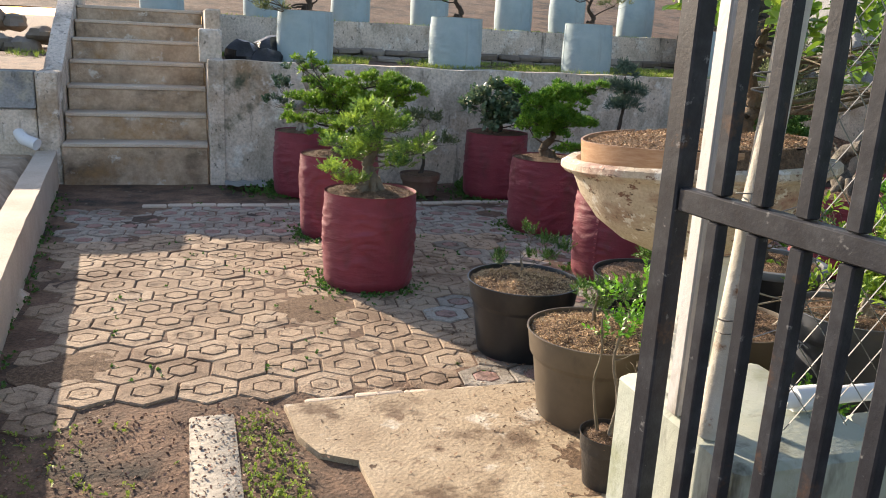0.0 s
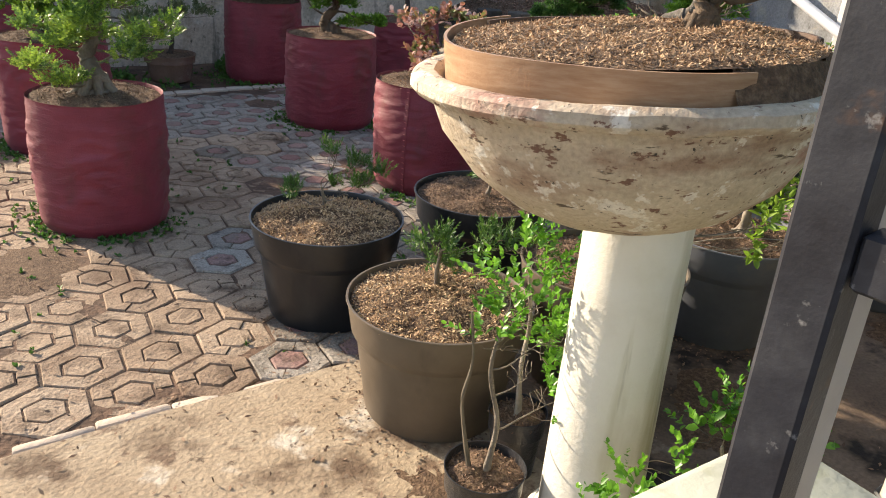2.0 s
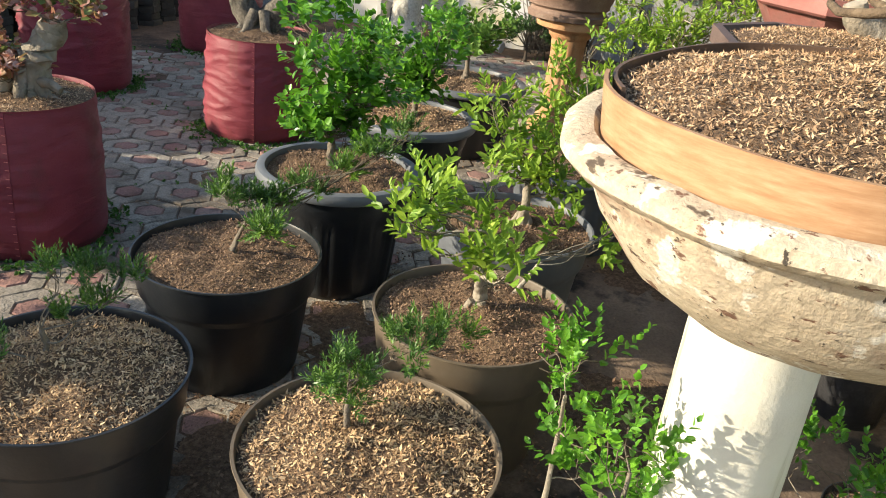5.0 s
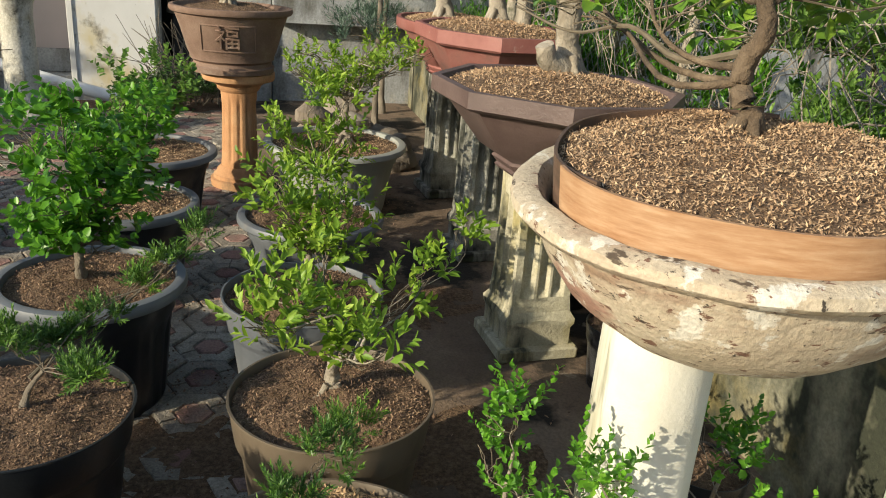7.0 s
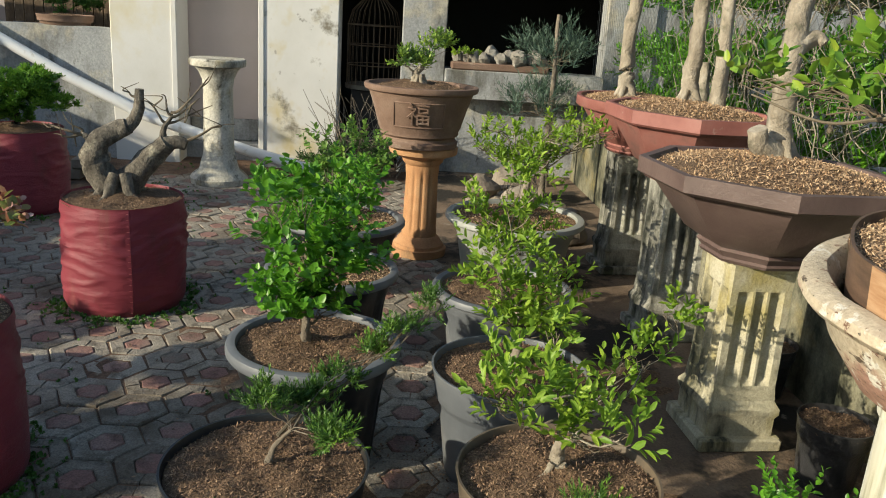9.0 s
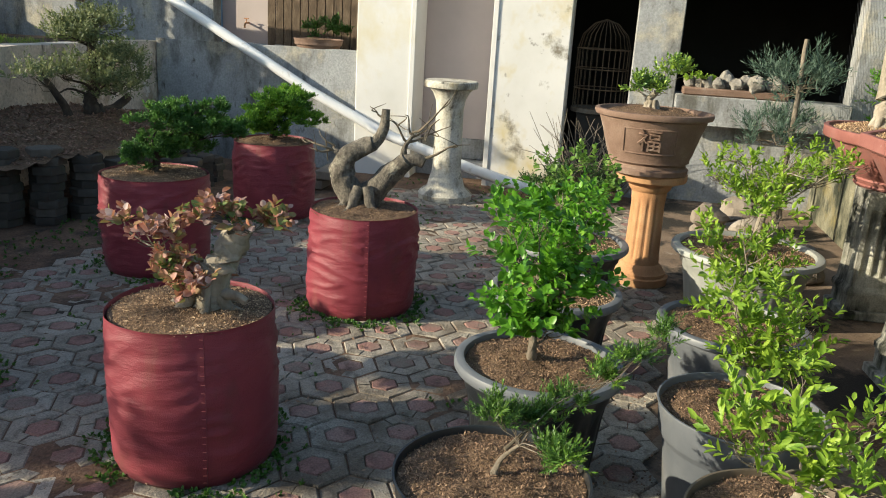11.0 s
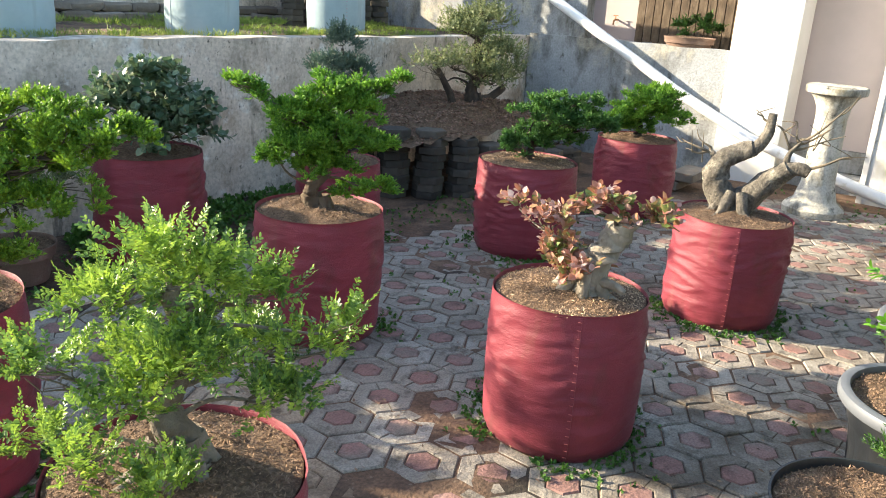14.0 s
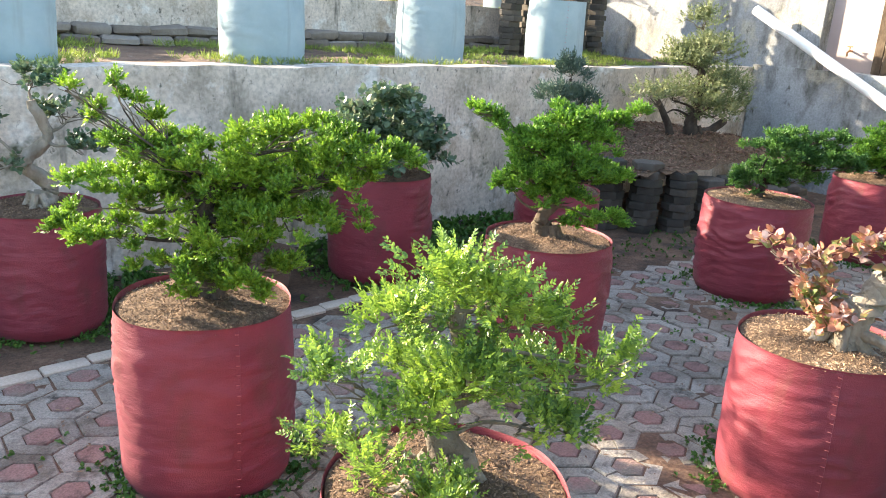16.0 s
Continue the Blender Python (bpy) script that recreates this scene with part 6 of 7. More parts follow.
WISPY = dict(bark=M_BARKPALE, m=7, size=0.042, width=0.44, slen=0.085, angle=62, r0=0.026, r1=0.010, roots=3, up=0.4, shell=0.1, clump=3, tuft=0.04, name="young_tree", category="young bonsai")
tree("young tree with a thick pale trunk and yellow-green shoots", pot_at(6, 0.02, 0.0), [(0, 0, 0), (0.02, 0, 0.06), (-0.015, 0, 0.12), (0.02, 0, 0.2)],
     shoot_pads(36, 6, 0.2, 0.1, 0.36, 0.07, (-0.06, 0.05)) + [((-0.2, 0.16, 0.3), (0.07, 0.05, 0.03)), ((0.16, -0.18, 0.16), (0.06, 0.05, 0.03)), ((0.28, -0.3, 0.2), (0.05, 0.05, 0.025))], L_YOUNG, seed=37, count=80, **WISPY)
tree("young tree with arching yellow-green shoots in a grey pot", pot_at(7, 0.05, -0.02), [(0, 0, 0), (-0.02, 0, 0.08), (0.02, 0, 0.2)],
     shoot_pads(47, 8, 0.24, 0.06, 0.48, 0.085), L_YOUNG, seed=38, count=115, **WISPY)
tree("young tree with tall leafy shoots in a ribbed pot", pot_at(8, 0.05, -0.02), [(0, 0, 0), (0.02, 0, 0.08), (0.0, 0, 0.2)],
     shoot_pads(58, 8, 0.22, 0.08, 0.56, 0.085), L_YOUNG, seed=39, count=115, **WISPY)
tree("spreading yellow-green young tree in a large pale pot", pot_at(9, 0.0, -0.05), [(0, 0, 0), (0.02, 0, 0.1), (-0.02, 0, 0.24), (0.02, 0, 0.36)],
     shoot_pads(69, 11, 0.48, 0.22, 0.62, 0.12), L_YOUNG, seed=40, count=230, **{**WISPY, "r0": 0.04, "r1": 0.015})

# shrubs by the bowl stand
SHRUB = dict(m=9, size=0.023, width=0.66, slen=0.07, angle=62, tmpl=OVAL, r0=0.0085, r1=0.004, roots=2, clump=3, tuft=0.04, shell=0.2, name="shrub", category="shrub")
tree("slender shrub with small glossy leaves in a torn polythene bag", (2.05, 2.12, 0.18), [(0, 0, 0), (0.02, 0.0, 0.14), (0.0, 0.02, 0.28), (0.03, 0.02, 0.42)],
     [((0.05, 0.04, 0.46), (0.08, 0.08, 0.08)), ((0.02, 0.0, 0.34), (0.08, 0.08, 0.06)), ((0.12, 0.04, 0.36), (0.07, 0.07, 0.06)), ((0.1, 0.0, 0.24), (0.08, 0.07, 0.05)), ((0.18, -0.02, 0.3), (0.08, 0.08, 0.06)), ((0.2, 0.0, 0.14), (0.08, 0.08, 0.05))], L_LEAFY, M_BARK, 41, 62,
     extra=[([(-0.03, 0.02, 0), (-0.045, 0.035, 0.1), (-0.05, 0.05, 0.2), (-0.035, 0.045, 0.3), (-0.04, 0.06, 0.42)], 0.006, 0.003)], **SHRUB)
tree("upright shrub with bright small leaves and pale stems", (2.27, 2.27, 0.18), [(0, 0, 0), (-0.01, 0.0, 0.14), (0.0, 0.0, 0.28), (-0.02, 0.0, 0.42)],
     [((0.0, 0.0, 0.46), (0.09, 0.08, 0.07)), ((-0.06, -0.03, 0.34), (0.08, 0.07, 0.06)), ((0.07, 0.02, 0.33), (0.08, 0.07, 0.06)), ((0.02, -0.06, 0.22), (0.09, 0.08, 0.05))], L_LEAFY, M_BARKPALE, 48, 50, **SHRUB)
tree("low shrub with small glossy leaves at the foot of the stand", (2.42, 1.68, 0.17), [(0, 0, 0), (-0.04, 0.02, 0.12), (-0.08, 0.03, 0.26)],
     [((-0.1, 0.02, 0.3), (0.12, 0.1, 0.07)), ((-0.26, 0.02, 0.22), (0.11, 0.11, 0.06)), ((0.06, 0.02, 0.26), (0.12, 0.11, 0.06)), ((-0.42, 0.02, 0.16), (0.1, 0.1, 0.06)), ((0.2, 0.1, 0.2), (0.1, 0.1, 0.05))], L_LEAFY, M_BARKPALE, 42, 95, **SHRUB)

# the tree in the bowl, large glossy leaves
tree("bonsai with large glossy oval leaves and wired branches in the bowl", (2.25, 1.90, 1.235), [(0, 0, 0), (0.0, 0.0, 0.05), (0.03, 0.01, 0.12), (0.0, 0.0, 0.2), (0.04, 0.02, 0.32)],
     [((0.05, 0.0, 0.42), (0.25, 0.22, 0.10)), ((0.32, 0.06, 0.24), (0.26, 0.12, 0.06)), ((-0.15, -0.12, 0.32), (0.18, 0.16, 0.08)), ((0.12, -0.24, 0.26), (0.24, 0.18, 0.1)), ((0.62, 0.08, 0.16), (0.18, 0.08, 0.05)), ((0.95, 0.12, 0.17), (0.16, 0.07, 0.05)), ((0.3, -0.2, 0.14), (0.2, 0.14, 0.08)), ((0.45, -0.1, 0.3), (0.2, 0.16, 0.08))],
     L_GLOSSY, M_BARKBROWN, 43, 170, 5, 0.052, 0.62, 0.10, 62, OVAL, 0.03, 0.014, 6, clump=3, tuft=0.05,
     extra=[([(0.02, 0.0, 0.16), (0.2, 0.04, 0.12), (0.42, 0.05, 0.16), (0.65, 0.09, 0.12), (1.0, 0.12, 0.15)], 0.009, 0.003)])
# trees on the columns
tree("thick knobbly pale trunk with a cut stub and high leaves", (3.96, 1.55, 1.09), [(0, 0, 0), (0.03, 0.0, 0.12), (0.0, 0.02, 0.3), (0.04, 0.0, 0.55), (0.02, 0, 0.85)],
     [((0.1, -0.1, 1.0), (0.3, 0.25, 0.14)), ((0.3, -0.3, 0.85), (0.25, 0.2, 0.1))], L_GLOSSY, M_BARKPALE, 44, 80, 6, 0.055, 0.62, 0.12, 60, OVAL, 0.052, 0.04, 6, clump=3, tuft=0.06,
     extra=[([(0.0, 0.0, 0.02), (-0.03, 0.09, 0.06), (-0.04, 0.12, 0.12)], 0.05, 0.035), ([(0.02, 0.0, 0.42), (0.02, -0.07, 0.46), (0.0, -0.1, 0.44)], 0.035, 0.02)])
tree("two pale leafless trunks rising from a red pot", (5.1, 1.5, 1.17), [(0, 0, 0), (0.02, 0.0, 0.12), (0.0, 0.0, 0.35), (0.03, 0.0, 0.8)],
     [((0.1, -0.2, 0.95), (0.3, 0.2, 0.14))], L_FINE, M_BARKPALE, 45, 150, 7, 0.03, 0.5, 0.08, 60, OVAL, 0.05, 0.035, 5,
     extra=[([(-0.12, -0.1, -0.02), (-0.12, -0.1, 0.2), (-0.09, -0.1, 0.5), (-0.1, -0.1, 0.85)], 0.04, 0.03), ([(0.2, -0.14, -0.02), (0.24, -0.16, 0.1), (0.28, -0.17, 0.2)], 0.04, 0.025)])
tree("ochre barked trunk with pale wood in an oval pot", (6.05, 1.55, 1.08), [(0, 0, 0), (0.02, 0.0, 0.12), (0.06, 0.0, 0.3), (0.03, 0.0, 0.7)],
     [((0.1, -0.15, 0.85), (0.3, 0.25, 0.15))], L_FINE, M_BARKPALE, 46, 150, 7, 0.03, 0.5, 0.08, 60, OVAL, 0.06, 0.04, 5)
tree("small leafy bonsai in the clay pot with the character", (6.14, 2.85, 1.1), [(0, 0, 0), (0.0, 0.03, 0.06), (0.0, -0.02, 0.12)],
     [((0.0, -0.08, 0.2), (0.12, 0.11, 0.09)), ((0, 0.1, 0.12), (0.12, 0.1, 0.06)), ((0.0, 0.0, 0.1), (0.14, 0.16, 0.05))], L_BRIGHT, M_BARKPALE, 47, 190, 8, 0.03, 0.52, 0.07, 60, OVAL, 0.04, 0.015, 5)

tree("tiny mossy green planting among the tray rocks", (8.9, 2.28, 1.095), [(0, 0, 0), (0, 0, 0.04), (0, 0, 0.08)],
     [((0, 0, 0.07), (0.06, 0.12, 0.04)), ((0, -0.12, 0.05), (0.05, 0.08, 0.03))], L_YOUNG, M_BARK, 49, 60, 6, 0.03, 0.6, 0.04, 60, OVAL, 0.008, 0.004, 0, name="young_plant", category="young bonsai")
# a thin trailing shoot over the rim of a pot
tree("long trailing shoot with yellow-green tips", (2.98, 2.50, 0.38), [(0, 0, 0), (0.03, -0.03, 0.05), (0.06, -0.06, 0.1)],
     [((0.40, -0.33, 0.16), (0.05, 0.04, 0.025)), ((0.55, -0.46, 0.22), (0.05, 0.04, 0.03)), ((0.24, -0.2, 0.10), (0.04, 0.04, 0.025))], L_YOUNG, M_BARKPALE, 50, 24, 7, 0.042, 0.44, 0.08, 62, OVAL, 0.008, 0.005, 0, name="young_plant", category="young bonsai")

tree("leafy green shrub against the porch boards", (10.1, 6.35, 1.075), [(0, 0, 0), (0.02, 0, 0.12), (0, 0, 0.25)],
     [((0, 0, 0.3), (0.12, 0.2, 0.12)), ((0, 0.25, 0.22), (0.1, 0.18, 0.1)), ((0, -0.25, 0.24), (0.1, 0.18, 0.1))], L_WEED, M_BARK, 51, 150, 7, 0.045, 0.5, 0.08, 60, OVAL, 0.015, 0.006, 2, name="shrub", category="shrub")

# ---- trees on the terraces ----
for i, (p, r, h) in enumerate(BLUES):
    q = np.random.default_rng(60 + i)
    hh = q.uniform(0.25, 0.4)
    pads = [((q.uniform(-0.1, 0.1), q.uniform(-0.1, 0.1), hh + 0.12), (0.22, 0.2, 0.1))] + [((0.28 * math.cos(a), 0.24 * math.sin(a), hh - 0.05 + q.uniform(-0.08, 0.06)), (0.18, 0.15, 0.07)) for a in q.uniform(0, 6.28, 4)]
    if i == 0:
        pads += [((-0.35, -0.15, 0.02), (0.2, 0.16, 0.08)), ((-0.5, -0.2, 0.1), (0.2, 0.15, 0.07))]
    tree("dark bonsai with layered foliage in a pale blue bag", (p[0], p[1], p[2] + h - 0.02), [(0, 0, 0), (0.04, 0, 0.1), (-0.03, 0, 0.2), (0.02, 0, hh)], pads,
         L_JUNIDARK if i % 2 else L_OLIVE, M_BARKDARK, 60 + i, 520 if i < 4 else 400, 12, 0.024, 0.4, 0.07, 48, BLADE, 0.04, 0.015, 4, group="terrace bonsai")

# ---- bushes behind the fence ----
for i, (x, y, s) in enumerate(((7.0, 0.35, 0.6), (8.0, 0.5, 0.65), (6.0, 0.2, 0.6), (5.0, 0.1, 0.6), (8.5, 1.5, 0.35), (7.6, 1.7, 0.3), (4.0, 0.1, 0.55), (3.0, 0.2, 0.5), (5.5, 0.62, 0.42), (6.6, 0.7, 0.42))):
    tree("tall leafy green shrub at the fence", (x, y, -0.02), [(0, 0, 0), (0.05, 0, 0.5), (0.0, 0, 1.1), (0.05, 0, 1.6)],
         [((0, 0, 1.75), (s, s * 0.6, 0.35)), ((-0.3, 0.05, 1.25), (s * 0.8, s * 0.6, 0.3)), ((0.3, 0.0, 1.2), (s * 0.8, s * 0.6, 0.3)), ((0.0, 0.1, 0.8), (s * 0.9, s * 0.6, 0.3))] if s > 0.4 else
         [((0, 0, 1.2), (s, s, 0.3)), ((0.1, 0.1, 0.8), (s, s, 0.25))],
         (L_LEAFY, L_LEAFY, L_OLIVE, L_LEAFY, L_BLUE, L_BLUE, L_FINE, L_FINE, L_LEAFY, L_LEAFY)[i], M_BARK, 80 + i, 850 if s > 0.4 else 260, 8, 0.06 if s > 0.4 else 0.07, 0.42 if s > 0.4 else 0.14, 0.16, 58, OVAL if s > 0.4 else BLADE, 0.03, 0.015, 3, name="shrub", category="shrub", group="fence shrubs", shell=0.2)


vines = Geo()
vr = random.Random(91)
for k in range(330):
    p = Vector((vr.uniform(2.6, 6.4), 1.05 + vr.uniform(-0.06, 0.05), vr.uniform(0.75, 1.9)))
    way, run = [p.copy()], Vector((vr.uniform(-1, 1), 0, vr.uniform(-0.4, 1.0)))
    for _ in range(5):
        run = (run + Vector((vr.uniform(-0.8, 0.8), vr.uniform(-0.15, 0.15), vr.uniform(-0.7, 0.7)))).normalized()
        p = p + run * vr.uniform(0.05, 0.12)
        p.y = max(0.92, min(1.13, p.y))
        p.z = max(0.72, p.z)
        way.append(p.copy())
    vines.tube(way, vr.uniform(0.0015, 0.0035), 4, cap=False)
tagged(new("dry_vines", vines.mesh("dry_vines", M_BARKPALE)), "tangle of dry tan vine stems on the wire fence", "vines", kind="stuff")
thing("fence_post", "pale peeling wooden post in the wire fence", "post", (4.0, 1.02, 0.62), geo=Geo().tube(spline([(0, 0, -0.01), (0.005, 0.0, 0.5), (-0.01, 0.0, 1.0), (0.0, 0.0, 1.5)], 6), 0.026, 12, rough=0.3), material=M_BARKPALE, smooth=80)

twigs = Geo()
for k in range(120):
    p = Vector((8.62 + vr.uniform(-0.18, 0.18), 3.22 + vr.uniform(-0.3, 0.25), vr.uniform(0.0, 0.12)))
    e = p + Vector((vr.uniform(-0.35, 0.25), vr.uniform(-0.45, 0.45), vr.uniform(0.1, 0.75)))
    m = p.lerp(e, 0.5) + Vector((vr.uniform(-0.1, 0.1), vr.uniform(-0.1, 0.1), vr.uniform(-0.02, 0.12)))
    way = spline([p, m, e], 3)
    twigs.tube(way, taper(vr.uniform(0.004, 0.009), 0.002, len(way) - 1), 5, cap=False)
tagged(new("dry_twigs", twigs.mesh("dry_twigs", M_BARK)), "heap of dry grey twigs beside the stained pillar", "twigs", kind="stuff")
tree("low dark fine-leaved bush at the foot of the pillar", (8.25, 3.4, -0.02), [(0, 0, 0), (0.02, 0, 0.1), (0, 0, 0.2)],
     [((0, 0, 0.26), (0.26, 0.3, 0.12)), ((0.0, 0.25, 0.18), (0.2, 0.2, 0.1)), ((0.0, -0.25, 0.2), (0.2, 0.2, 0.1))], L_DARK, M_BARKDARK, 53, 420, 9, 0.026, 0.45, 0.07, 58, OVAL, 0.02, 0.008, 2, name="bush", category="bush", shell=0.2)

# ---- weeds and grass ----
def weeds(name, label, pts, m, material, size, width, slen, tmpl, seed, up=0.9, spread=0.8, leaves=6):
    q = np.random.default_rng(seed)
    B = np.array(pts, float)
    A = np.stack([q.normal(scale=spread, size=len(B)), q.normal(scale=spread, size=len(B)), np.full(len(B), up)], 1)
    return tagged(new(name, sprig_leaves(name, B, A, q.uniform(0.5, 1.4, len(B)) * slen, leaves, size, width, 60, tmpl, material, q)), label, name.replace("_", " "), kind="stuff")


q = np.random.default_rng(3)
pts = []
for (p, r, h, *_) in BAGS:
    for _ in range(330):
        a = q.uniform(0, 6.283)
        if noise.noise(Vector((p[0] + math.cos(a), p[1] + math.sin(a), 2.0))) > -0.25:
            d = r * 0.97 + abs(q.normal(scale=0.06))
            pts.append((p[0] + d * math.cos(a), p[1] + d * math.sin(a), 0.0))
for x, y in zip(q.uniform(0.2, 4.6, 900), q.uniform(6.85, 7.8, 900)):
    if noise.noise(Vector((x * 1.3, y * 1.3, 5))) > 0.05:
        pts.append((x, y, 0.0))
for x, y in zip(q.uniform(4.2, 7.0, 500), q.uniform(5.9, 6.9, 500)):
    if noise.noise(Vector((x * 1.6, y * 1.6, 7))) > 0.12:
        pts.append((x, y, 0.0))
for x, y in zip(q.uniform(6.9, 8.8, 260), q.uniform(3.2, 5.0, 260)):
    if noise.noise(Vector((x * 1.6, y * 1.6, 9))) > 0.12:
        pts.append((x, y, 0.0))
for x, y in zip(q.uniform(0.2, 6.5, 900), q.uniform(3.1, 6.6, 900)):
    if noise.noise(Vector((x * 1.9, y * 1.9, 11))) > 0.2:
        pts.append((x, y, -0.004))
for y in q.uniform(2.5, 7.5, 160):
    pts.append((-0.05 - (y - 2) * 0.07 + abs(q.normal(scale=0.05)), y, 0.0))
weeds("weeds", "small creeping green weeds round bags and joints", pts, 1, L_WEED, 0.019, 0.66, 0.018, OVAL, 4, 0.45)
fp = [(x, y, -0.01) for x, y in zip(q.uniform(0.9, 6.0, 1500), 7.88 - np.abs(q.normal(scale=0.35, size=1500))) if noise.noise(Vector((x * 1.5, y * 1.5, 13))) > -0.05]
weeds("weeds", "broad green weeds in the soil along the wall foot", fp, 1, L_WEED, 0.042, 0.62, 0.05, OVAL, 9)
gp = []
for x, y in zip(q.uniform(0.84, 1.06, 420), q.uniform(1.6, 2.9, 420)):
    if x < 1.0 + 0.25 * max(0, 2.7 - y):
        gp.append((x, y, -0.01))
for x, y in zip(q.uniform(0.0, 0.6, 200), q.uniform(1.6, 3.0, 200)):
    if noise.noise(Vector((x * 3, y * 3, 5))) > 0.05:
        gp.append((x, y, -0.01))
weeds("weeds", "yellow-green weeds in the soil gaps of the slab", gp, 1, L_GRASS, 0.016, 0.55, 0.026, OVAL, 6)
gr = []
for x, y in zip(q.uniform(1.0, 9.0, 7000), q.uniform(8.10, 10.3, 7000)):
    if noise.noise(Vector((x * 1.1, y * 1.4, 3))) + 0.5 * max(0, 1 - (y - 8.12) / 0.35) > 0.14:
        gr.append((x, y, 1.14))
for x in q.uniform(1.0, 9.2, 500):
    gr.append((x, 10.6 + abs(q.normal(scale=0.15)), 1.56))
for x, y in zip(q.uniform(-3.0, -0.6, 300), q.uniform(8.2, 9.0, 300)):
    gr.append((x, y, 1.1))
weeds("grass", "short tufts of sunlit grass on the terraces", gr, 1, L_GRASS, 0.06, 0.10, 0.03, BLADE, 8, 1.2, 0.5, 7)
# fallen leaves and crumbs on the slab
n = 900
gx, gy = q.uniform(-0.05, 1.02, 3800), q.uniform(1.2, 3.0, 3800)
L = q.uniform(0.005, 0.02, 3800)
tagged(new("soil_crumbs", leaf_mesh("soil_crumbs", np.stack([gx, gy, np.where((gx > 0.65) & (gx < 0.84), 0.006, -0.006)], 1), np.stack([q.normal(size=3800), q.normal(size=3800), q.uniform(0, 0.9, 3800)], 1), q.normal(scale=0.5, size=(3800, 3)) + np.array([0, 0, 1]), L, L * 0.65, BLADE, M_LITTER)),
       "loose reddish-brown clods on the soil by the strip", "soil", kind="stuff")
fx, fy = q.uniform(0.1, 3.6, n), q.uniform(1.2, 3.1, n)
L = q.uniform(0.008, 0.026, n)
tagged(new("fallen_leaves", leaf_mesh("fallen_leaves", np.stack([fx, fy, np.full(n, 0.007)], 1), np.stack([q.normal(size=n), q.normal(size=n), q.uniform(0, 0.2, n)], 1), q.normal(scale=0.2, size=(n, 3)) + np.array([0, 0, 1]), L, L * 0.4, BLADE, M_DARKHUSK)),
       "dry brown leaf crumbs scattered over the slab", "fallen leaves", kind="stuff")
n = 5200
who = q.integers(0, len(POTS), n)
ang, far_off = q.uniform(0, 6.283, n), np.abs(q.normal(scale=0.10, size=n))
cx = np.array([POTS[k][0][0] + (POTS[k][1] * 0.76 + d) * math.cos(a) for k, a, d in zip(who, ang, far_off)])
cy = np.array([POTS[k][0][1] + (POTS[k][1] * 0.76 + d) * math.sin(a) for k, a, d in zip(who, ang, far_off)])
L = q.uniform(0.006, 0.016, n)
tagged(new("soil_crumbs", leaf_mesh("soil_crumbs", np.stack([cx, cy, np.full(n, 0.006)], 1), np.stack([q.normal(size=n), q.normal(size=n), q.uniform(0, 0.5, n)], 1), q.normal(scale=0.4, size=(n, 3)) + np.array([0, 0, 1]), L, L * 0.6, BLADE, M_DARKHUSK)),
       "dark crumbs of potting soil round the pots", "soil", kind="stuff")
n = 2600
fx, fy = q.uniform(0.0, 8.0, n), q.uniform(3.0, 6.8, n)
L = q.uniform(0.006, 0.03, n)
tagged(new("dry_litter", leaf_mesh("dry_litter", np.stack([fx, fy, np.full(n, 0.006)], 1), np.stack([q.normal(size=n), q.normal(size=n), q.uniform(0, 0.25, n)], 1), q.normal(scale=0.25, size=(n, 3)) + np.array([0, 0, 1]), L, L * 0.4, BLADE, M_DARKHUSK)),
       "dry brown leaf litter strewn over the paving", "leaf litter", kind="stuff")
for k, (x, y, r, h) in enumerate(((1.32, 4.12, 0.24, 0.012), (0.18, 3.5, 0.25, 0.012), (2.05, 2.30, 0.18, 0.012), (1.95, 2.05, 0.14, 0.01), (3.1, 2.1, 0.45, 0.012), (4.2, 2.0, 0.4, 0.012), (3.2, 2.95, 0.35, 0.012), (2.56, 3.02, 0.30, 0.014))):
    thing("soil_spill", "thin spill of dark loose soil on the paving", "soil", (x, y, 0.0), kind="structure", geo=Geo().rings(
        [[(r * f * (1 + 0.35 * noise.noise(Vector((math.cos(a) * 1.5, math.sin(a) * 1.5, k)))) * math.cos(a), r * f * (1 + 0.35 * noise.noise(Vector((math.cos(a) * 1.5, math.sin(a) * 1.5, k)))) * math.sin(a),
           -0.006 + h * (1 - f ** 2) + 0.006 * (1 - f) * noise.noise(Vector((f * 9 * math.cos(a), f * 9 * math.sin(a), k)))) for a in [2 * math.pi * j / 30 for j in range(30)]] for f in (0.02, 0.2, 0.4, 0.6, 0.8, 1.0)], True, True, False).rough(0.006, 30, k), material=M_SOIL, smooth=60)

# ---- hexagon pavers ----
S = 0.245
TURN_P = radians(-4.5)


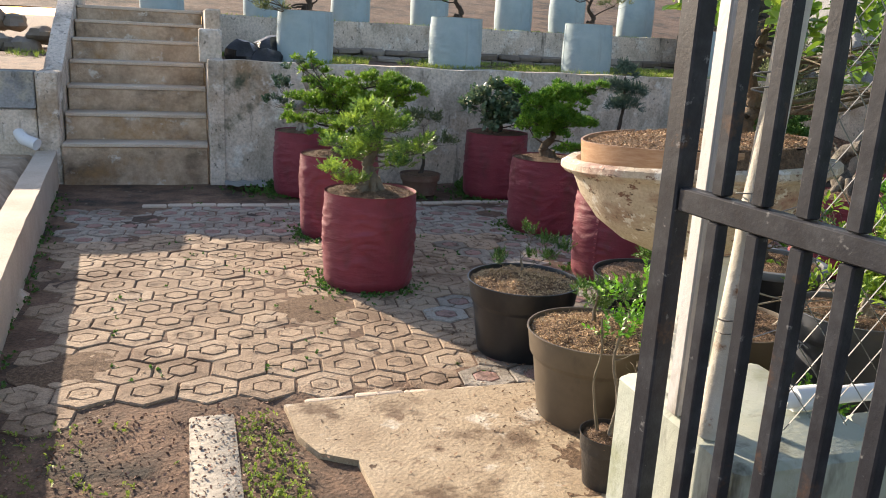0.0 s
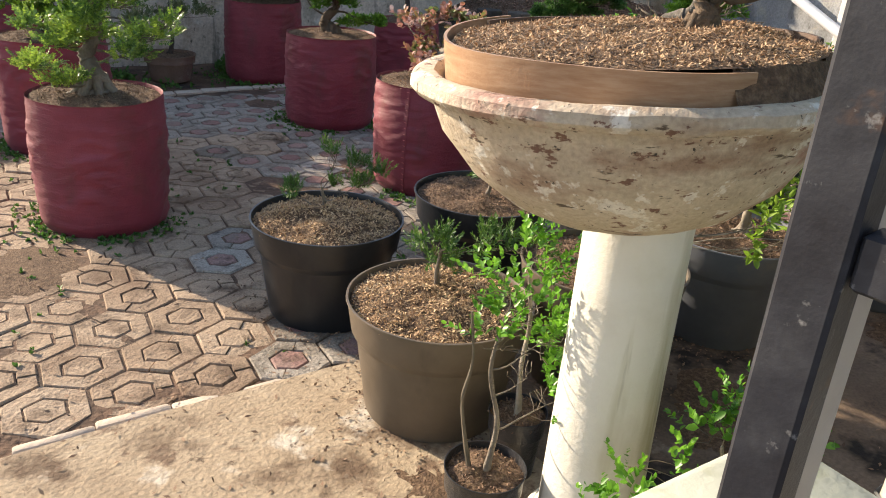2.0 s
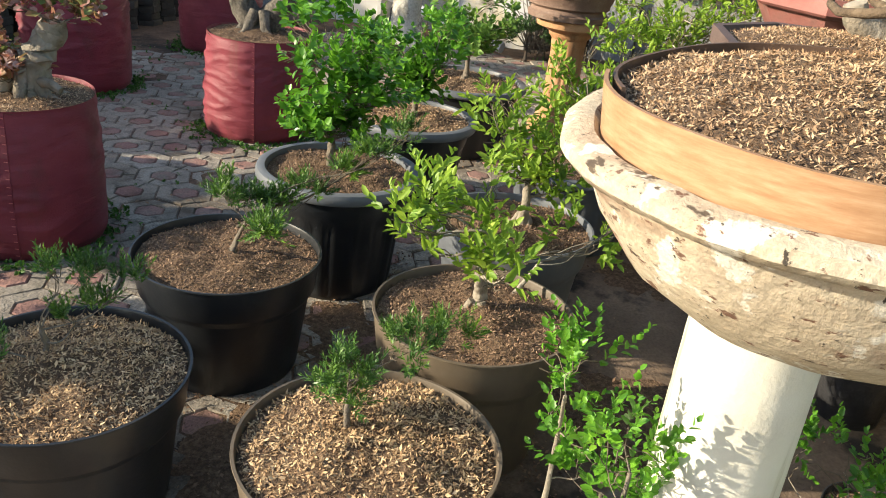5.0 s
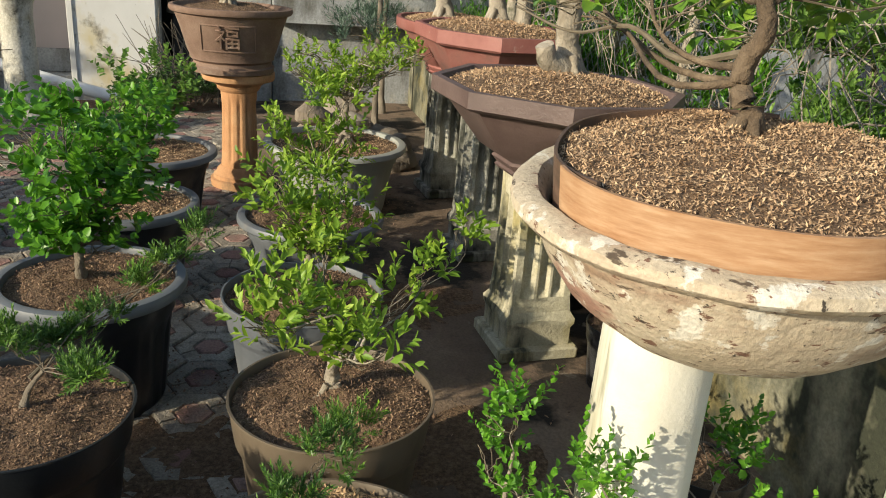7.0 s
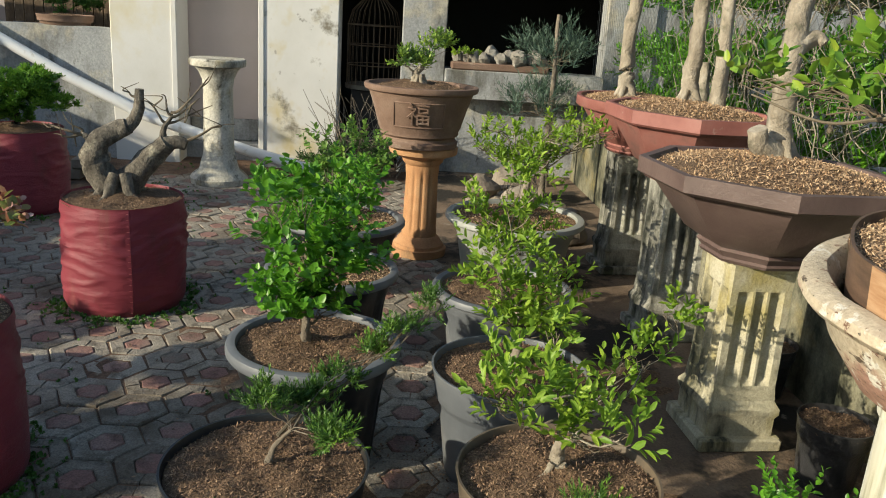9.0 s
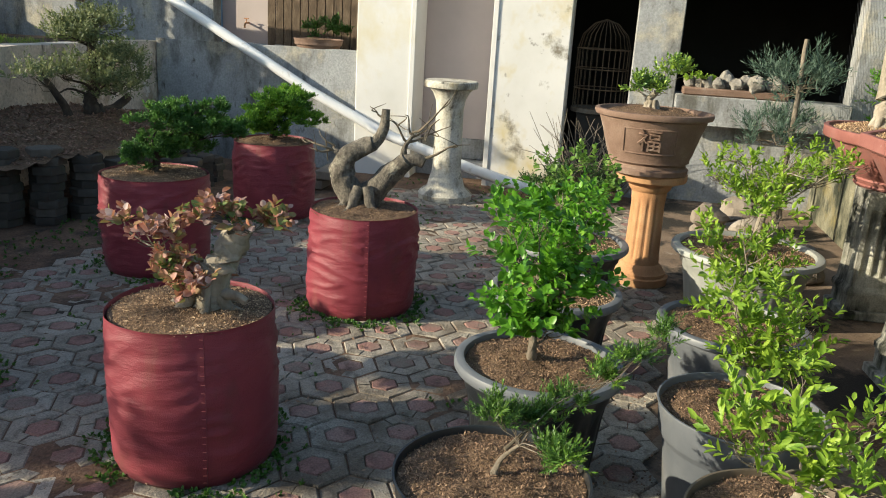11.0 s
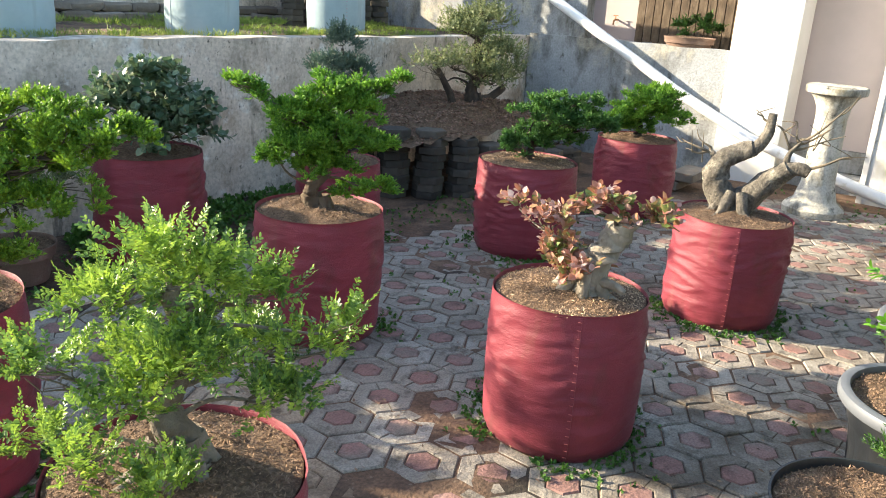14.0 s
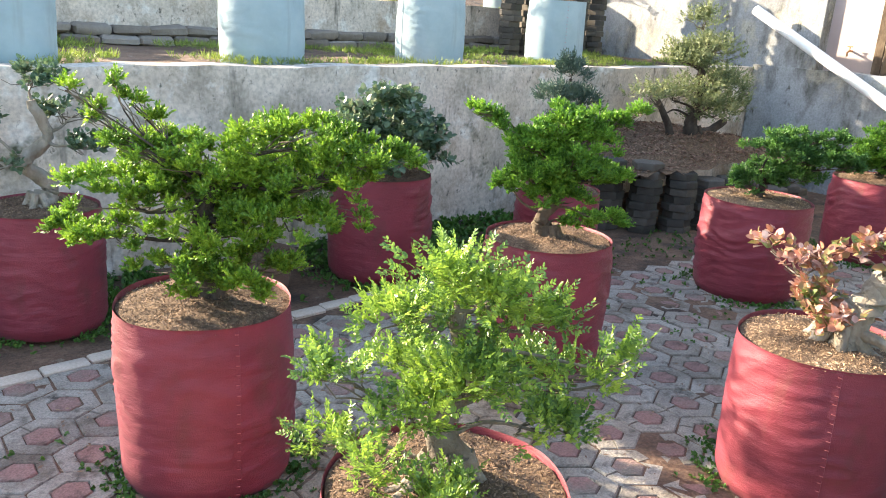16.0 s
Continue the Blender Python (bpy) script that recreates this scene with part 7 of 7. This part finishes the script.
def paver_mesh(kind):
    g = Geo()
    R = S / math.sqrt(3) - 0.0038
    pts = hex_pts(R, math.pi / 6)
    inn = hex_pts(R * 0.50, math.pi / 6)
    core = hex_pts(R * 0.475, math.pi / 6)
    gap = 0.002
    # two chevron halves round the core, parted along the middle of the two side flats
    for sgn in (1, -1):
        ids = [0, 1, 2] if sgn > 0 else [3, 4, 5]
        o = [Vector(pts[i]) for i in ids]
        n_ = [Vector(inn[i]) for i in ids]
        e = Vector((R * math.cos(math.pi / 6), sgn * gap))
        ei = Vector((R * 0.5 * math.cos(math.pi / 6), sgn * gap))
        o = [e if sgn > 0 else Vector((-e.x, e.y))] + o + [Vector((-e.x, e.y)) if sgn > 0 else e]
        n_ = [ei if sgn > 0 else Vector((-ei.x, ei.y))] + n_ + [Vector((-ei.x, ei.y)) if sgn > 0 else ei]
        loop = o + n_[::-1]
        k = len(loop)
        c = sum(loop, Vector((0, 0))) / k
        m = len(o)
        zt = 0.0 + 0.002 * math.sin(kind * 3 + sgn)
        b = 0.006
        top_o = [p - p.normalized() * b for p in o]
        top_n = [p + p.normalized() * b * 0.7 for p in n_]
        vs = [(*p, -0.05) for p in o] + [(*p, zt - b) for p in o] + [(*p, zt) for p in top_o] + [(*p, zt) for p in top_n] + [(*p, zt - b) for p in n_] + [(*p, -0.03) for p in n_]
        fs = []
        for lv in range(5):
            for j in range(m - 1):
                fs.append((lv * m + j, lv * m + j + 1, (lv + 1) * m + j + 1, (lv + 1) * m + j))
        for j in (0, m - 1):
            fs.append(tuple(lv * m + j for lv in range(6)))
        g.add(vs, fs, 0)
    rows = [[(*p, -0.03) for p in core], [(*p, -0.006) for p in core], [(p[0] * 0.9, p[1] * 0.9, 0.001) for p in core]]
    g.rings(rows, True, False, True, 1)
    return g.rough(0.0035, 22, kind * 3.7)


variants = [paver_mesh(k) for k in range(6)]
pav_meshes = [v.mesh("paver", [M_PAVE, M_PINK], 0) for v in variants]
# Warm tan set for the pavers nearer the gate.
tan_meshes = [v.mesh("paver", [M_TAN, M_TAN], 0) for v in variants]
pavement = thing("pavement", "hexagon paving of grey concrete blocks with pink centres", "pavement", kind="structure")
rest = Geo()
ca, sa = math.cos(TURN_P), math.sin(TURN_P)
for i in range(-40, 60):
    for j in range(-30, 30):
        u, v = S * (i + 0.5 * j), S * math.sqrt(3) / 2 * j
        x, y = 2.859 + u * ca - v * sa, 5.128 + u * sa + v * ca
        top = 6.80 if x < 4.2 else 6.80 - (x - 4.2) * 0.42
        if not (-0.32 < x < 8.35 and (3.0 if x < 2.5 else 2.72) < y < top and x > -0.02 - (y - 1.4) * 0.0754 + 0.14):
            continue
        dz = rs.uniform(-0.004, 0.004) + 0.006 * noise.noise(Vector((x, y, 0)))
        rot = Euler((rs.uniform(-0.022, 0.022), rs.uniform(-0.022, 0.022), TURN_P + rs.uniform(-0.03, 0.03) + math.pi / 3 * rs.choice((0, 0, 1, 2))))
        k = rs.randrange(6)
        if x < 4.75 and y < 5.75:
            o = part("paver", (tan_meshes if x + 0.25 * (4 - y) < 2.3 + rs.uniform(-0.35, 0.35) else pav_meshes)[k], None, pavement, loc=(x, y, dz))
            o.rotation_euler = rot
        else:
            mt = Matrix.Translation((x, y, dz)) @ rot.to_matrix().to_4x4()
            base = len(rest.v)
            rest.v.extend(tuple(mt @ Vector(p)) for p in variants[k].v)
            rest.f.extend(tuple(a + base for a in f) for f in variants[k].f)
            rest.s.extend(variants[k].s)
part("joint_sand", patch(lambda x, y: True, -0.3, 2.75, 8.4, 6.85, 0.1, lambda x, y: (-0.0065 if y > 3.0 else -0.02) + 0.0065 * noise.noise(Vector((x * 2, y * 2, 0)))), M_EARTH, pavement, smooth=60)
far = part("far_pavers", rest, [M_PAVE, M_PINK], pavement, smooth=0)
far["kind"] = "stuff"
lip = Geo()
for k in range(6):
    x = 1.12 + k * 0.215
    lip.box(x, 2.965 + 0.012 * math.sin(k * 2.1), -0.05, x + 0.212, 3.0 + 0.012 * math.sin(k * 1.3), -0.003, 0.005)
part("mortar_edge", lip.rough(0.012, 9, 3.0), M_KERB, pavement, "pale broken mortar edge")
# edging bricks along the far rim of the paving
edge = Geo()
for k in range(20):
    x = 0.3 + k * 0.2
    edge.box(x, 6.80 + 0.02 * math.sin(k), -0.05, x + 0.19, 6.88 + 0.02 * math.sin(k), 0.012, 0.006)
part("edging", edge, M_KERB, pavement)
